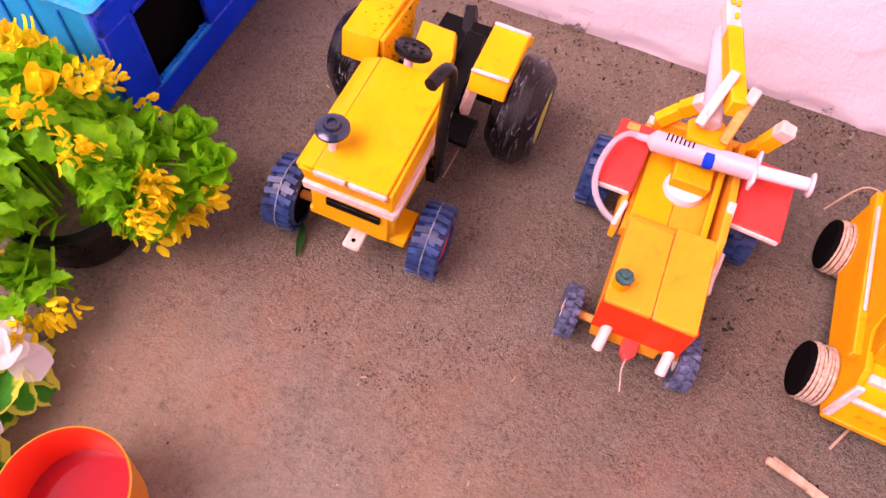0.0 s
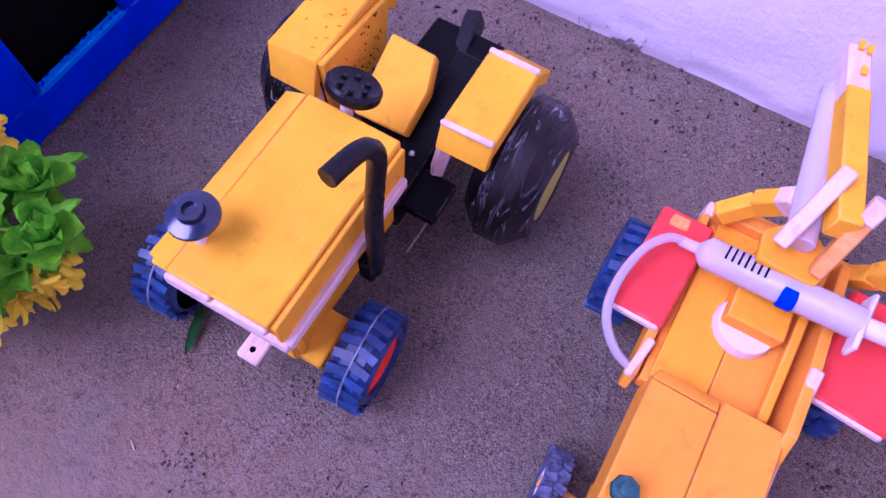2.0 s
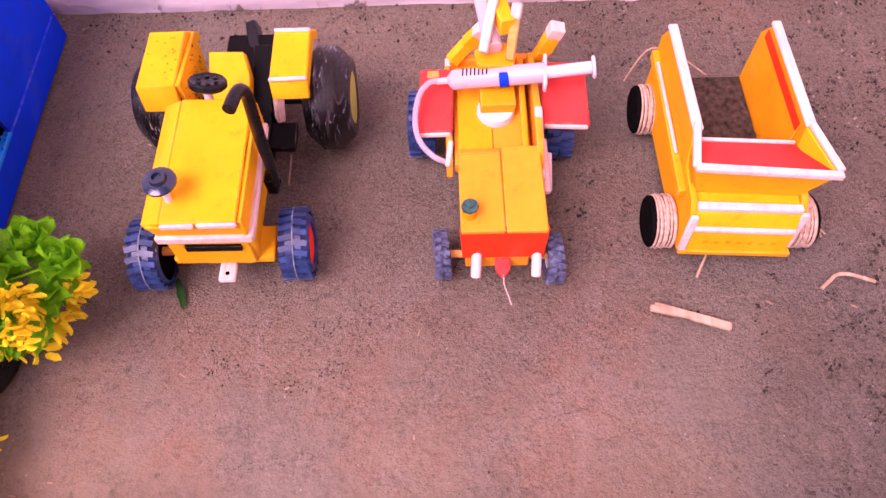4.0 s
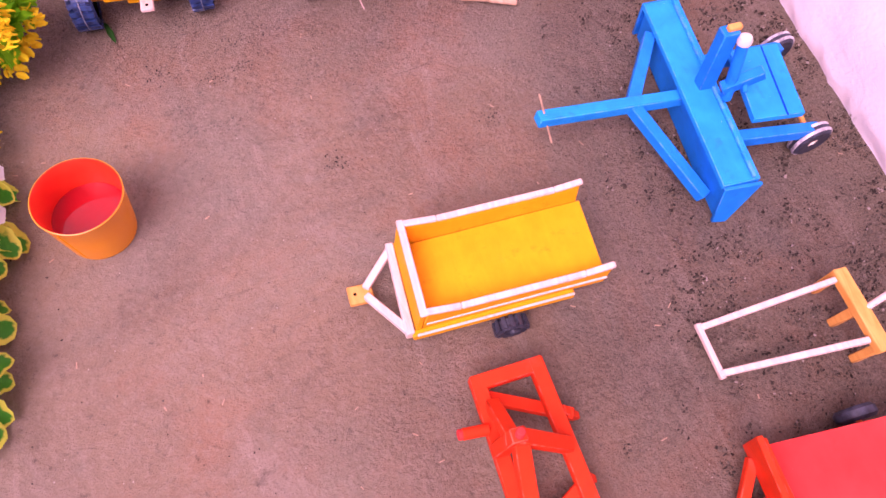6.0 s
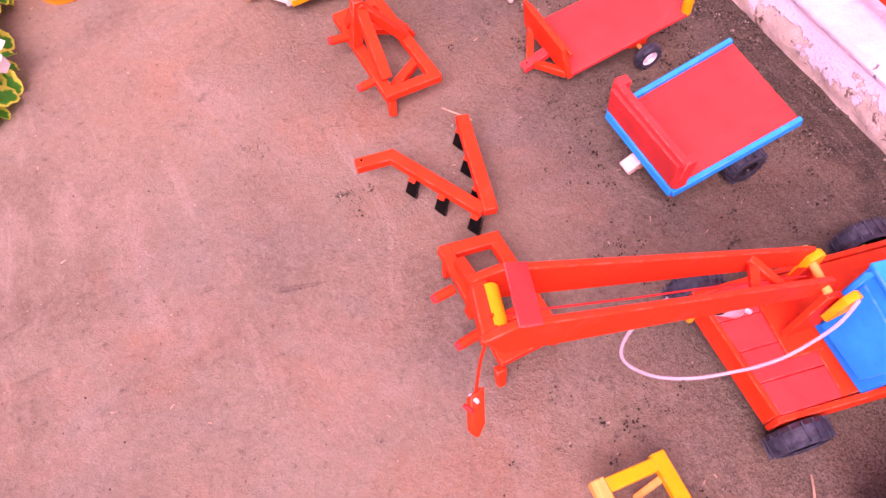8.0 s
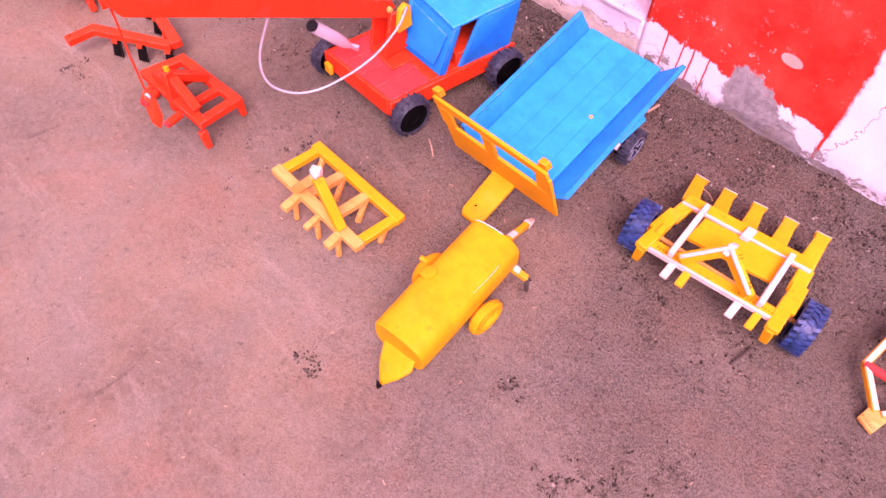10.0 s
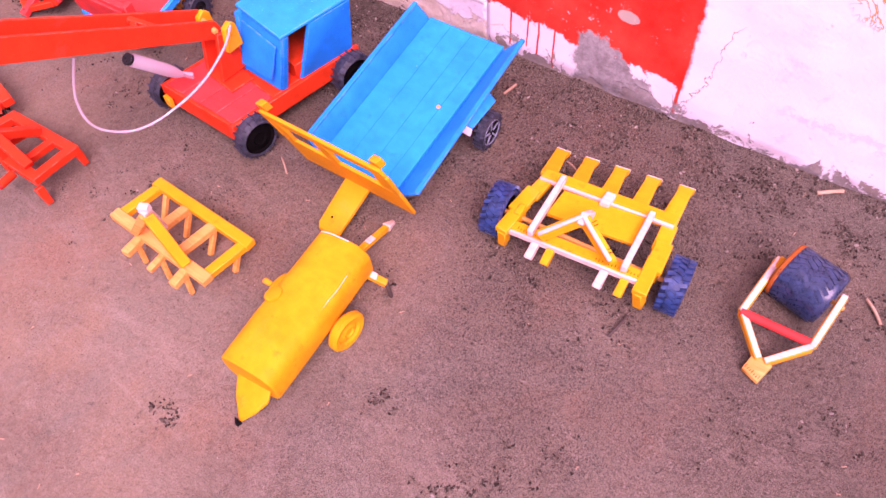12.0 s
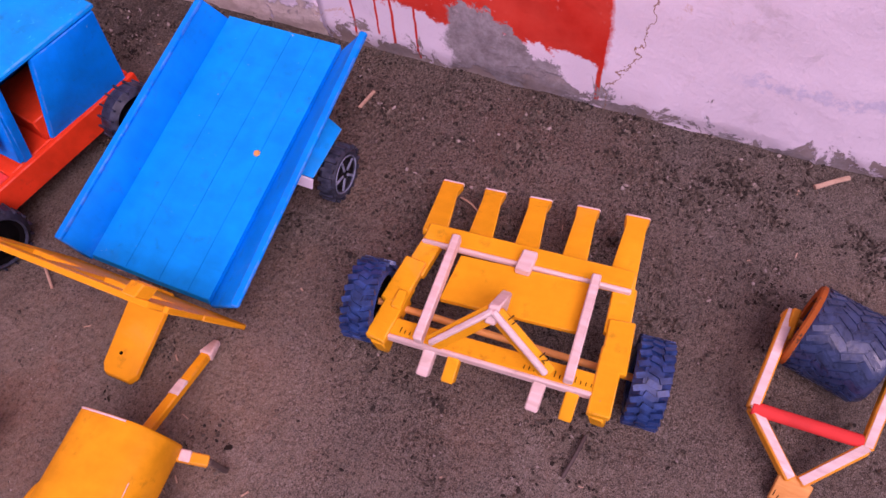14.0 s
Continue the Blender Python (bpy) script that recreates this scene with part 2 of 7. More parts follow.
def earth():
    n = Nodes("packed_earth")
    big = n.noise(2.2, 5, 0.6)
    mid = n.noise(14, 6, 0.65)
    fine = n.noise(160, 6, 0.75)
    grit = n.noise(620, 3, 0.7)
    ex = n.xyz(n.co)[0]
    loose = n.math("ADD", ex, n.step(n.noise(7, 6, 0.7), 0.25, 0.75, -0.20, 0.20))
    rough = n.math("MULTIPLY", n.step(loose, 0.10, 0.52, 0.25, 1.0), n.step(n.xyz(n.co)[1], -0.75, -1.05, 0.45, 1.0))
    near = n.step(n.xyz(n.co)[1], -0.22, -0.02)
    rough = n.math("MAXIMUM", rough, n.math("MULTIPLY", near, n.step(n.noise(24, 5, 0.65), 0.38, 0.62, 0.10, 0.75)))
    rough = n.math("MULTIPLY", rough, n.step(n.xyz(n.co)[1], -1.28, -1.46, 1.0, 0.45))          # packed in the open, loose towards the side wall
    c = n.mix(n.step(mid, 0.3, 0.7), (0.155, 0.117, 0.077), (0.255, 0.204, 0.142))
    c = n.mix(n.step(big, 0.40, 0.60, 0, 0.75), c, (0.290, 0.208, 0.128))
    c = n.mix(n.step(n.noise(5.5, 6, 0.7), 0.50, 0.66, 0, 0.65), c, (0.30, 0.168, 0.100))
    c = n.mix(n.step(n.noise(3.6, 6, 0.7, None, 0.6), 0.52, 0.66, 0, 0.6), c, (0.125, 0.098, 0.070))
    c = n.mix(n.step(n.noise(4.4, 7, 0.68, None, 0.8), 0.47, 0.62, 0, 0.55), c, (0.205, 0.196, 0.150))
    c = n.mix(n.step(n.noise(11, 7, 0.7, None, 1.0), 0.54, 0.66, 0, 0.40), c, (0.30, 0.245, 0.190))
    c = n.mix(n.step(fine, 0.46, 0.70, 0, 0.42), c, (0.34, 0.28, 0.215))
    c = n.mix(n.step(n.noise(120, 7, 0.8), 0.57, 0.66, 0, 0.55), c, (0.035, 0.025, 0.017))
    c = n.mix(n.math("MULTIPLY", n.math("MULTIPLY", n.step(loose, 0.22, 0.52, 0, 0.38), n.math("MULTIPLY", n.step(ex, 1.2, 0.7), n.step(n.xyz(n.co)[1], -0.12, -0.45, 0.15, 1.0))), n.step(n.xyz(n.co)[1], -1.26, -1.44, 1.0, 0.1)), c, (0.060, 0.047, 0.033))
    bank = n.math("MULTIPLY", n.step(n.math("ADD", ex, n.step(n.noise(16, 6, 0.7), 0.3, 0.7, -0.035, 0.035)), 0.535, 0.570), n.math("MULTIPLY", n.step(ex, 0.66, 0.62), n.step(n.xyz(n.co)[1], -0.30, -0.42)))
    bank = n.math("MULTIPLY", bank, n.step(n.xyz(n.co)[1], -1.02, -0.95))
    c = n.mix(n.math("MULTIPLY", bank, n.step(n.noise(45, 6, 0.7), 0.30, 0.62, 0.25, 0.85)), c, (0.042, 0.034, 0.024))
    # scrapes, pale and dark, and hairline cracks of dried mud
    scuff = n.noise(26, 6, 0.65, n.scaled(n.co, (1.0, 0.25, 1.0)), 1.5)
    c = n.mix(n.step(scuff, 0.57, 0.70, 0, 0.40), c, (0.36, 0.295, 0.225))
    drag = n.noise(48, 6, 0.7, n.scaled(n.co, (0.35, 1.0, 1.0)), 1.0)
    c = n.mix(n.step(drag, 0.62, 0.70, 0, 0.4), c, (0.055, 0.040, 0.027))
    hair = n.math("ABSOLUTE", n.math("SUBTRACT", n.noise(34, 7, 0.65, None, 0.9), 0.5))
    hair = n.math("MULTIPLY", n.step(hair, 0.010, 0.003), n.step(n.noise(9, 4), 0.52, 0.60))
    c = n.mix(n.math("MULTIPLY", hair, 0.04), c, (0.045, 0.033, 0.022))
    sand = n.noise(480, 3, 0.6)
    c = n.mix(n.math("MULTIPLY", n.step(sand, 0.47, 0.34, 0, 0.95), rough), c, (0.018, 0.013, 0.010))
    c = n.mix(n.math("MULTIPLY", n.step(sand, 0.56, 0.68, 0, 0.70), rough), c, (0.38, 0.31, 0.245))
    dust = n.noise(1150, 2, 0.6)
    c = n.mix(n.math("MULTIPLY", n.step(dust, 0.46, 0.32, 0, 0.9), rough), c, (0.016, 0.012, 0.010))
    c = n.mix(n.math("MULTIPLY", n.step(dust, 0.58, 0.70, 0, 0.8), rough), c, (0.42, 0.35, 0.28))
    ends = n.math("MAXIMUM", n.step(n.xyz(n.co)[1], -0.10, 0.02), n.step(n.xyz(n.co)[1], -1.02, -1.14))
    speck = n.noise(1750, 2, 0.6)
    c = n.mix(n.math("MULTIPLY", n.step(speck, 0.49, 0.33, 0, 0.85), ends), c, (0.016, 0.012, 0.011))
    c = n.mix(n.math("MULTIPLY", n.step(speck, 0.55, 0.68, 0, 0.75), ends), c, (0.42, 0.36, 0.30))
    pale = n.step(n.cells(150), 0.10, 0.05, 0.0, 1.0)
    few = n.step(n.noise(30, 2), 0.55, 0.62)
    c = n.mix(n.math("MULTIPLY", pale, few), c, (0.46, 0.40, 0.32))
    clod = n.math("MULTIPLY", n.noise(210, 5, 0.7), n.step(loose, 0.05, 0.5, 1.0, 3.4))
    h = n.math("ADD", n.math("ADD", n.math("MULTIPLY", fine, 0.9), clod), n.math("MULTIPLY", grit, 0.8))
    h = n.math("MULTIPLY", h, n.math("MAXIMUM", n.step(loose, 0.05, 0.45, 0.5, 1.0), near))
    h = n.math("SUBTRACT", h, n.math("MULTIPLY", hair, 0.06))
    n.bump(n.math("ADD", h, n.math("MULTIPLY", mid, 1.0)), 1.0, 0.0026)
    return n.done(c, 0.92, 0.0, 0.25)


def soil_crumb():
    n = Nodes("soil_crumb")
    rnd = n.add("ShaderNodeNewGeometry").outputs["Random Per Island"]
    c = n.mix(n.step(rnd, 0.2, 1.0), (0.032, 0.025, 0.018), (0.180, 0.146, 0.106))
    c = n.mix(n.step(rnd, 0.972, 0.976), c, (0.36, 0.30, 0.25))
    n.bump(n.noise(900, 3), 0.5, 0.0006)
    return n.done(c, 0.95, 0, 0.2)


EARTH = earth()
CRUMB = soil_crumb()


def limewash(painted_red):
    """Old whitewashed plaster: stains, hairline cracks, patches down to grey render; one stretch painted red with runs."""
    n = Nodes("old_plaster_red_band" if painted_red else "old_plaster")
    co = n.add("ShaderNodeNewGeometry").outputs["Position"]
    x, y, z = n.xyz(co)
    blot = n.noise(9, 6, 0.65, co)
    fine = n.noise(150, 6, 0.7, co)
    rag = n.noise(38, 6, 0.7, co)
    white = n.mix(n.step(blot, 0.3, 0.7), *(((0.83, 0.74, 0.78), (0.89, 0.80, 0.84)) if painted_red else ((0.85, 0.76, 0.80), (0.90, 0.81, 0.86))))
    white = n.mix(n.step(n.noise(26, 8, 0.72, co, 0.8), 0.60, 0.68, 0, 0.40), white, (0.56, 0.50, 0.48))
    white = n.mix(n.step(n.noise(17, 8, 0.75, co, 1.4), 0.63, 0.67, 0, 0.55), white, (0.62, 0.38, 0.18))
    grey = n.mix(n.step(fine, 0.35, 0.65), (0.24, 0.21, 0.20), (0.40, 0.37, 0.36))
    c = white
    if painted_red:
        red = n.mix(n.step(n.noise(20, 5, 0.6, co), 0.35, 0.7), (0.60, 0.026, 0.008), (0.74, 0.070, 0.035))
        red = n.mix(n.step(n.noise(110, 8, 0.8, co), 0.66, 0.69), red, (0.70, 0.45, 0.40))
        wob = n.step(rag, 0.3, 0.7, -0.010, 0.010)
        low = n.math("ADD", n.math("MULTIPLY", n.math("ADD", y, 1.0), 0.085), 0.058)
        above = n.step(n.math("SUBTRACT", n.math("ADD", z, wob), low), -0.0015, 0.0015)
        side = n.math("MULTIPLY", n.step(n.math("ADD", y, n.math("MULTIPLY", wob, 0.4)), -1.217, -1.213), n.step(y, -0.989, -0.991))
        mask = n.math("MULTIPLY", above, side)
        for yy, wide, foot in ((-1.022, 0.0013, 0.012), (-1.043, 0.0011, 0.018), (-1.056, 0.0014, 0.008), (-1.075, 0.0012, 0.0), (-1.213, 0.0022, 0.004)):
            dist = n.math("ABSOLUTE", n.math("SUBTRACT", n.math("ADD", y, n.math("MULTIPLY", wob, 0.08)), yy))
            run = n.math("MULTIPLY", n.step(dist, wide, wide * 0.6), n.step(z, foot, foot + 0.003))
            run = n.math("MULTIPLY", run, n.step(z, 0.075, 0.070))
            mask = n.math("MAXIMUM", mask, run)
        c = n.mix(mask, c, red)
        # a bare patch that climbs into the red
        crest = n.math("SUBTRACT", 0.072, n.math("MULTIPLY", n.math("ABSOLUTE", n.math("ADD", y, 1.115)), 0.62))
        bare = n.step(n.math("SUBTRACT", n.math("ADD", crest, n.math("MULTIPLY", wob, 1.6)), z), -0.001, 0.002)
        bare = n.math("MULTIPLY", bare, n.math("MULTIPLY", n.step(y, -1.192, -1.186), n.step(n.math("ADD", y, wob), -1.096, -1.102)))
        c = n.mix(bare, c, grey)
        oy, oz = n.math("DIVIDE", n.math("ADD", y, 1.149), 0.012), n.math("DIVIDE", n.math("SUBTRACT", z, 0.097), 0.0065)
        oval = n.math("ADD", n.math("ADD", n.math("MULTIPLY", oy, oy), n.math("MULTIPLY", oz, oz)), n.math("MULTIPLY", wob, 30.0))
        c = n.mix(n.step(oval, 1.05, 0.90), c, (0.50, 0.40, 0.33))
        flecks = n.math("MULTIPLY", n.step(n.noise(70, 7, 0.75, co), 0.60, 0.64), n.step(n.math("ABSOLUTE", n.math("ADD", z, n.math("MULTIPLY", y, 0.35))), 0.34, 0.31))
        c = n.mix(n.math("MULTIPLY", n.math("MULTIPLY", flecks, mask), n.step(z, 0.115, 0.085, 0.15, 0.9)), c, (0.80, 0.62, 0.60))
        py, pz = n.math("DIVIDE", n.math("ADD", y, 1.352), 0.034), n.math("DIVIDE", n.math("SUBTRACT", z, 0.185), 0.026)
        scrawl = n.math("ABSOLUTE", n.math("SUBTRACT", n.noise(30, 5, 0.6, co, 1.2), 0.5))
        patch = n.step(n.math("ADD", n.math("MULTIPLY", py, py), n.math("MULTIPLY", pz, pz)), 1.3, 0.6)
        c = n.mix(n.math("MULTIPLY", n.step(scrawl, 0.030, 0.008), patch), c, (0.66, 0.30, 0.08))
    # flaking along the foot of the wall
    flake = n.math("SUBTRACT", n.noise(30, 8, 0.72, co, 0.6), n.math("MULTIPLY", z, 5.5))
    flake = n.step(flake, *((0.43, 0.46) if painted_red else (0.565, 0.60)))
    c = n.mix(flake, c, n.mix(n.step(blot, 0.4, 0.6), grey, (0.34, 0.27, 0.22)))
    if painted_red:
        # one long crack and a bluish damp streak beyond the red
        way = n.math("ADD", n.math("ADD", y, 1.2188), n.math("MULTIPLY", z, 0.23))
        way = n.math("ADD", way, n.step(n.noise(34, 5, 0.7, co), 0.3, 0.7, -0.007, 0.007))
        crack = n.math("MULTIPLY", n.step(n.math("ABSOLUTE", way), 0.0007, 0.0003), n.step(z, 0.128, 0.122))
        c = n.mix(crack, c, (0.34, 0.20, 0.12))
        damp = n.math("ABSOLUTE", n.math("SUBTRACT", n.math("ADD", z, n.step(rag, 0.3, 0.7, -0.008, 0.008)), 0.058))
        damp = n.math("MULTIPLY", n.step(damp, 0.006, 0.003), n.math("MULTIPLY", n.step(y, -1.29, -1.31), n.step(fine, 0.40, 0.52)))
        c = n.mix(n.math("MULTIPLY", damp, 0.6), c, (0.56, 0.55, 0.68))
    spots = n.step(n.noise(24, 5, 0.6, co), 0.75, 0.76)
    c = n.mix(spots, c, (0.30, 0.25, 0.23))
    h = n.math("ADD", n.math("MULTIPLY", flake, -2.0), n.math("ADD", n.math("MULTIPLY", rag, 0.8), n.math("MULTIPLY", fine, 0.5)))
    n.bump(h, 0.6, 0.002)
    return n.done(c, 0.9, 0, 0.2)


PLASTER = limewash(False)
REDPLASTER = limewash(True)


def stained_cement(name, clean, dull, dirt):
    n = Nodes(name)
    co = n.add("ShaderNodeNewGeometry").outputs["Position"]
    z = n.xyz(co)[2]
    big = n.noise(11, 7, 0.7, co)
    c = n.mix(n.step(big, 0.40, 0.60), clean, dull)
    c = n.mix(n.step(n.noise(18, 8, 0.75, co, 0.8), 0.54, 0.64, 0, dirt), c, (0.50, 0.44, 0.45))
    c = n.mix(n.step(n.noise(34, 7, 0.75, co, 0.6), 0.58, 0.66, 0, 0.6), c, (0.88, 0.78, 0.83))
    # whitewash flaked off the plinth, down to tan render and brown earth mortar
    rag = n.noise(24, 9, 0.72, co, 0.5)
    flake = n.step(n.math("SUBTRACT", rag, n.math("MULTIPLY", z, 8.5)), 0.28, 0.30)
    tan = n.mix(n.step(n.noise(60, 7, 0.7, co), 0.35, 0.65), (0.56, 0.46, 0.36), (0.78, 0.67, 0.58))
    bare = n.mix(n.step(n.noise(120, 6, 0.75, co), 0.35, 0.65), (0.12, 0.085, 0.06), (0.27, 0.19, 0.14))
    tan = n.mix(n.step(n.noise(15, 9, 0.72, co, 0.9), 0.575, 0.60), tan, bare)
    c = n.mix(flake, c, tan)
    c = n.mix(n.step(n.noise(40, 4, 0.6, co, 0.4), 0.685, 0.70), c, (0.16, 0.13, 0.14))
    n.bump(n.math("SUBTRACT", n.math("ADD", n.noise(60, 7, 0.75, co), n.math("MULTIPLY", n.noise(260, 4, 0.7, co), 0.5)), n.math("MULTIPLY", flake, 0.7)), 0.8, 0.003)
    return n.done(c, 0.9, 0.0, 0.2)


CEMENT = stained_cement("limewashed_cement", (0.86, 0.76, 0.81), (0.76, 0.67, 0.72), 0.45)
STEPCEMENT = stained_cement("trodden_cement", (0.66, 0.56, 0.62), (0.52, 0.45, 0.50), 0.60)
WORNTREAD = plain("scuffed_tread_rubber", (0.004, 0.010, 0.036), (0.15, 0.17, 0.27), 330, 0.5, spec=0.35)


# ---- shapes, all in the place's own metres ----
def V(*p):
    return Vector(p[0]) if len(p) == 1 else Vector(p)


def finish(bm, bev=0.0, seg=1):
    if bev > 0:
        mark = bm.loops.layers.float_color.new("edge")
        bmesh.ops.bevel(bm, geom=bm.edges[:], offset=bev, segments=seg, affect="EDGES", profile=0.6, clamp_overlap=True)
        for f in bm.faces:
            worn = 1.0 if min(e.calc_length() for e in f.edges) < bev * 1.9 else 0.0
            for corner in f.loops:
                corner[mark] = (worn, worn, worn, 1)
    return bm


def box(x0, x1, y0, y1, z0, z1, bev=0.0008):
    bm = bmesh.new()
    bmesh.ops.create_cube(bm, size=1)
    bmesh.ops.scale(bm, vec=(x1 - x0, y1 - y0, z1 - z0), verts=bm.verts)
    bmesh.ops.translate(bm, vec=((x0 + x1) / 2, (y0 + y1) / 2, (z0 + z1) / 2), verts=bm.verts)
    return finish(bm, bev)


def bar(p0, p1, w, h, up=(0, 0, 1), bev=0.0008, taper=1.0):
    """A squared bar from p0 to p1, w wide and h high; taper: its far end's size."""
    p0, p1, up = V(p0), V(p1), V(up)
    d = (p1 - p0).normalized()
    s = d.cross(up).normalized()
    u = s.cross(d)
    bm = bmesh.new()
    rings = []
    for p, k in ((p0, 1.0), (p1, taper)):
        rings.append([bm.verts.new(p + s * a * w / 2 * k + u * b * h / 2 * k) for a, b in ((-1, -1), (1, -1), (1, 1), (-1, 1))])
    bm.faces.new(rings[0][::-1])
    bm.faces.new(rings[1])
    for i in range(4):
        j = (i + 1) % 4
        bm.faces.new((rings[0][i], rings[0][j], rings[1][j], rings[1][i]))
    bmesh.ops.recalc_face_normals(bm, faces=bm.faces)
    return finish(bm, bev)


def slab(points, depth, bev=0.0006):
    """A flat outline, pushed along the vector depth."""
    bm = bmesh.new()
    a = [bm.verts.new(V(p)) for p in points]
    b = [bm.verts.new(V(p) + V(depth)) for p in points]
    bm.faces.new(a)
    bm.faces.new(b[::-1])
    for i in range(len(a)):
        j = (i + 1) % len(a)
        bm.faces.new((a[i], b[i], b[j], a[j]))
    bmesh.ops.recalc_face_normals(bm, faces=bm.faces)
    return finish(bm, bev)


def lathe(base, axis, profile, seg=24):
    """Turns (radius, height) pairs round the axis that starts at base."""
    base, axis = V(base), V(axis).normalized()
    a = axis.orthogonal().normalized()
    b = axis.cross(a)
    bm = bmesh.new()
    rings = []
    for r, h in profile:
        if r <= 1e-6:
            rings.append([bm.verts.new(base + axis * h)])
        else:
            rings.append([bm.verts.new(base + axis * h + (a * math.cos(2 * math.pi * i / seg) + b * math.sin(2 * math.pi * i / seg)) * r) for i in range(seg)])
    for q, p in zip(rings, rings[1:]):
        for i in range(seg):
            j = (i + 1) % seg
            f = [q[i % len(q)], q[j % len(q)], p[j % len(p)], p[i % len(p)]]
            f = list(dict.fromkeys(f))
            if len(f) > 2:
                bm.faces.new(f)
    bmesh.ops.recalc_face_normals(bm, faces=bm.faces)
    return bm


def rod(p0, p1, r, r1=None, seg=12, bev=0.0006):
    p0, p1 = V(p0), V(p1)
    n = (p1 - p0).length
    r1 = r if r1 is None else r1
    return lathe(p0, p1 - p0, [(0, 0), (r - bev, 0), (r, bev), (r1, n - bev), (r1 - bev, n), (0, n)], seg)


def sweep(points, r, seg=8, steps=6):
    """A round hose through the points."""
    pts = [V(p) for p in points]
    line = []
    for i in range(len(pts) - 1):
        p0, p1, p2, p3 = pts[max(i - 1, 0)], pts[i], pts[i + 1], pts[min(i + 2, len(pts) - 1)]
        for k in range(steps):
            t = k / steps
            line.append(0.5 * (2 * p1 + (p2 - p0) * t + (2 * p0 - 5 * p1 + 4 * p2 - p3) * t * t + (3 * p1 - p0 - 3 * p2 + p3) * t ** 3))
    line.append(pts[-1])
    bm = bmesh.new()
    rings, a = [], None
    for i, p in enumerate(line):
        d = (line[min(i + 1, len(line) - 1)] - line[max(i - 1, 0)]).normalized()
        a = d.orthogonal().normalized() if a is None else (a - d * a.dot(d)).normalized()
        b = d.cross(a)
        rings.append([bm.verts.new(p + (a * math.cos(2 * math.pi * k / seg) + b * math.sin(2 * math.pi * k / seg)) * r) for k in range(seg)])
    for q, p in zip(rings, rings[1:]):
        for k in range(seg):
            bm.faces.new((q[k], q[(k + 1) % seg], p[(k + 1) % seg], p[k]))
    bm.faces.new(rings[0][::-1])
    bm.faces.new(rings[-1])
    bmesh.ops.recalc_face_normals(bm, faces=bm.faces)
    return bm


def ring(c, axis, outer, inner, width, seg=28, round_off=0.25):
    """A tyre's body: a hollow drum with rounded shoulders, centred on c."""
    k = width * round_off
    h = width / 2
    return lathe(V(c) - V(axis).normalized() * h, axis, [(inner, 0.0006), (outer - k, 0), (outer, k), (outer, width - k), (outer - k, width), (inner, width - 0.0006), (inner, 0.0006)], seg)


def lugs(c, axis, r, width, n, deep, long, slant=0.0, rows=2):
    """Tread blocks round a tyre."""
    c, axis = V(c), V(axis).normalized()
    a = axis.orthogonal().normalized()
    b = axis.cross(a)
    out = bmesh.new()
    for row in range(rows):
        off = (row + 0.5) / rows * width - width / 2
        for i in range(n):
            t = 2 * math.pi * (i + 0.5 * (row % 2)) / n
            d = a * math.cos(t) + b * math.sin(t)
            tan = axis.cross(d)
            half = width / rows * 0.46
            p0 = c + axis * (off - half) + d * r + tan * (-slant * (1 if row % 2 else -1))
            p1 = c + axis * (off + half) + d * r + tan * (slant * (1 if row % 2 else -1))
            join(out, bar(p0, p1, long, deep, d, 0))
    return out


def join(bm, *others):
    for o in others:
        tmp = bpy.data.meshes.new("tmp")
        o.to_mesh(tmp)
        bm.from_mesh(tmp)
        bpy.data.meshes.remove(tmp)
        o.free()
    return bm


ORIGIN = {}


def thing(name, x, y, z, label, category, group="", kind=""):
    ob = new(name)
    ob.empty_display_size = 0.02
    ob.location = (x, y, z)
    ORIGIN[ob] = V(x, y, z)
    return tagged(ob, label, category, group, kind)


def as_object(name, bm, material, origin):
    # everything is handmade and a little crooked
    for v in bm.verts:
        v.co += noise.noise_vector(v.co * 34) * 0.0007
    bmesh.ops.translate(bm, vec=-origin, verts=bm.verts)
    for f in bm.faces:
        f.smooth = True
    for e in bm.edges:
        e.smooth = len(e.link_faces) == 2 and e.calc_face_angle(3.14) < 0.7
    me = bpy.data.meshes.new(name)
    bm.to_mesh(me)
    bm.free()
    me.materials.append(material)
    return new(name, me)


def part(name, bm, material, parent, label=""):
    """Links a bmesh as one mesh object under a thing or under a part."""
    ob = as_object(name, bm, material, ORIGIN[parent])
    ob.parent = parent
    ORIGIN[ob] = ORIGIN[parent]
    return tagged(ob, label)


def single(name, bm, material, origin, label, category, group="", kind=""):
    """A thing that is one mesh."""
    origin = V(origin)
    ob = as_object(name, bm, material, origin)
    ob.location = origin
    ORIGIN[ob] = origin
    return tagged(ob, label, category, group, kind)


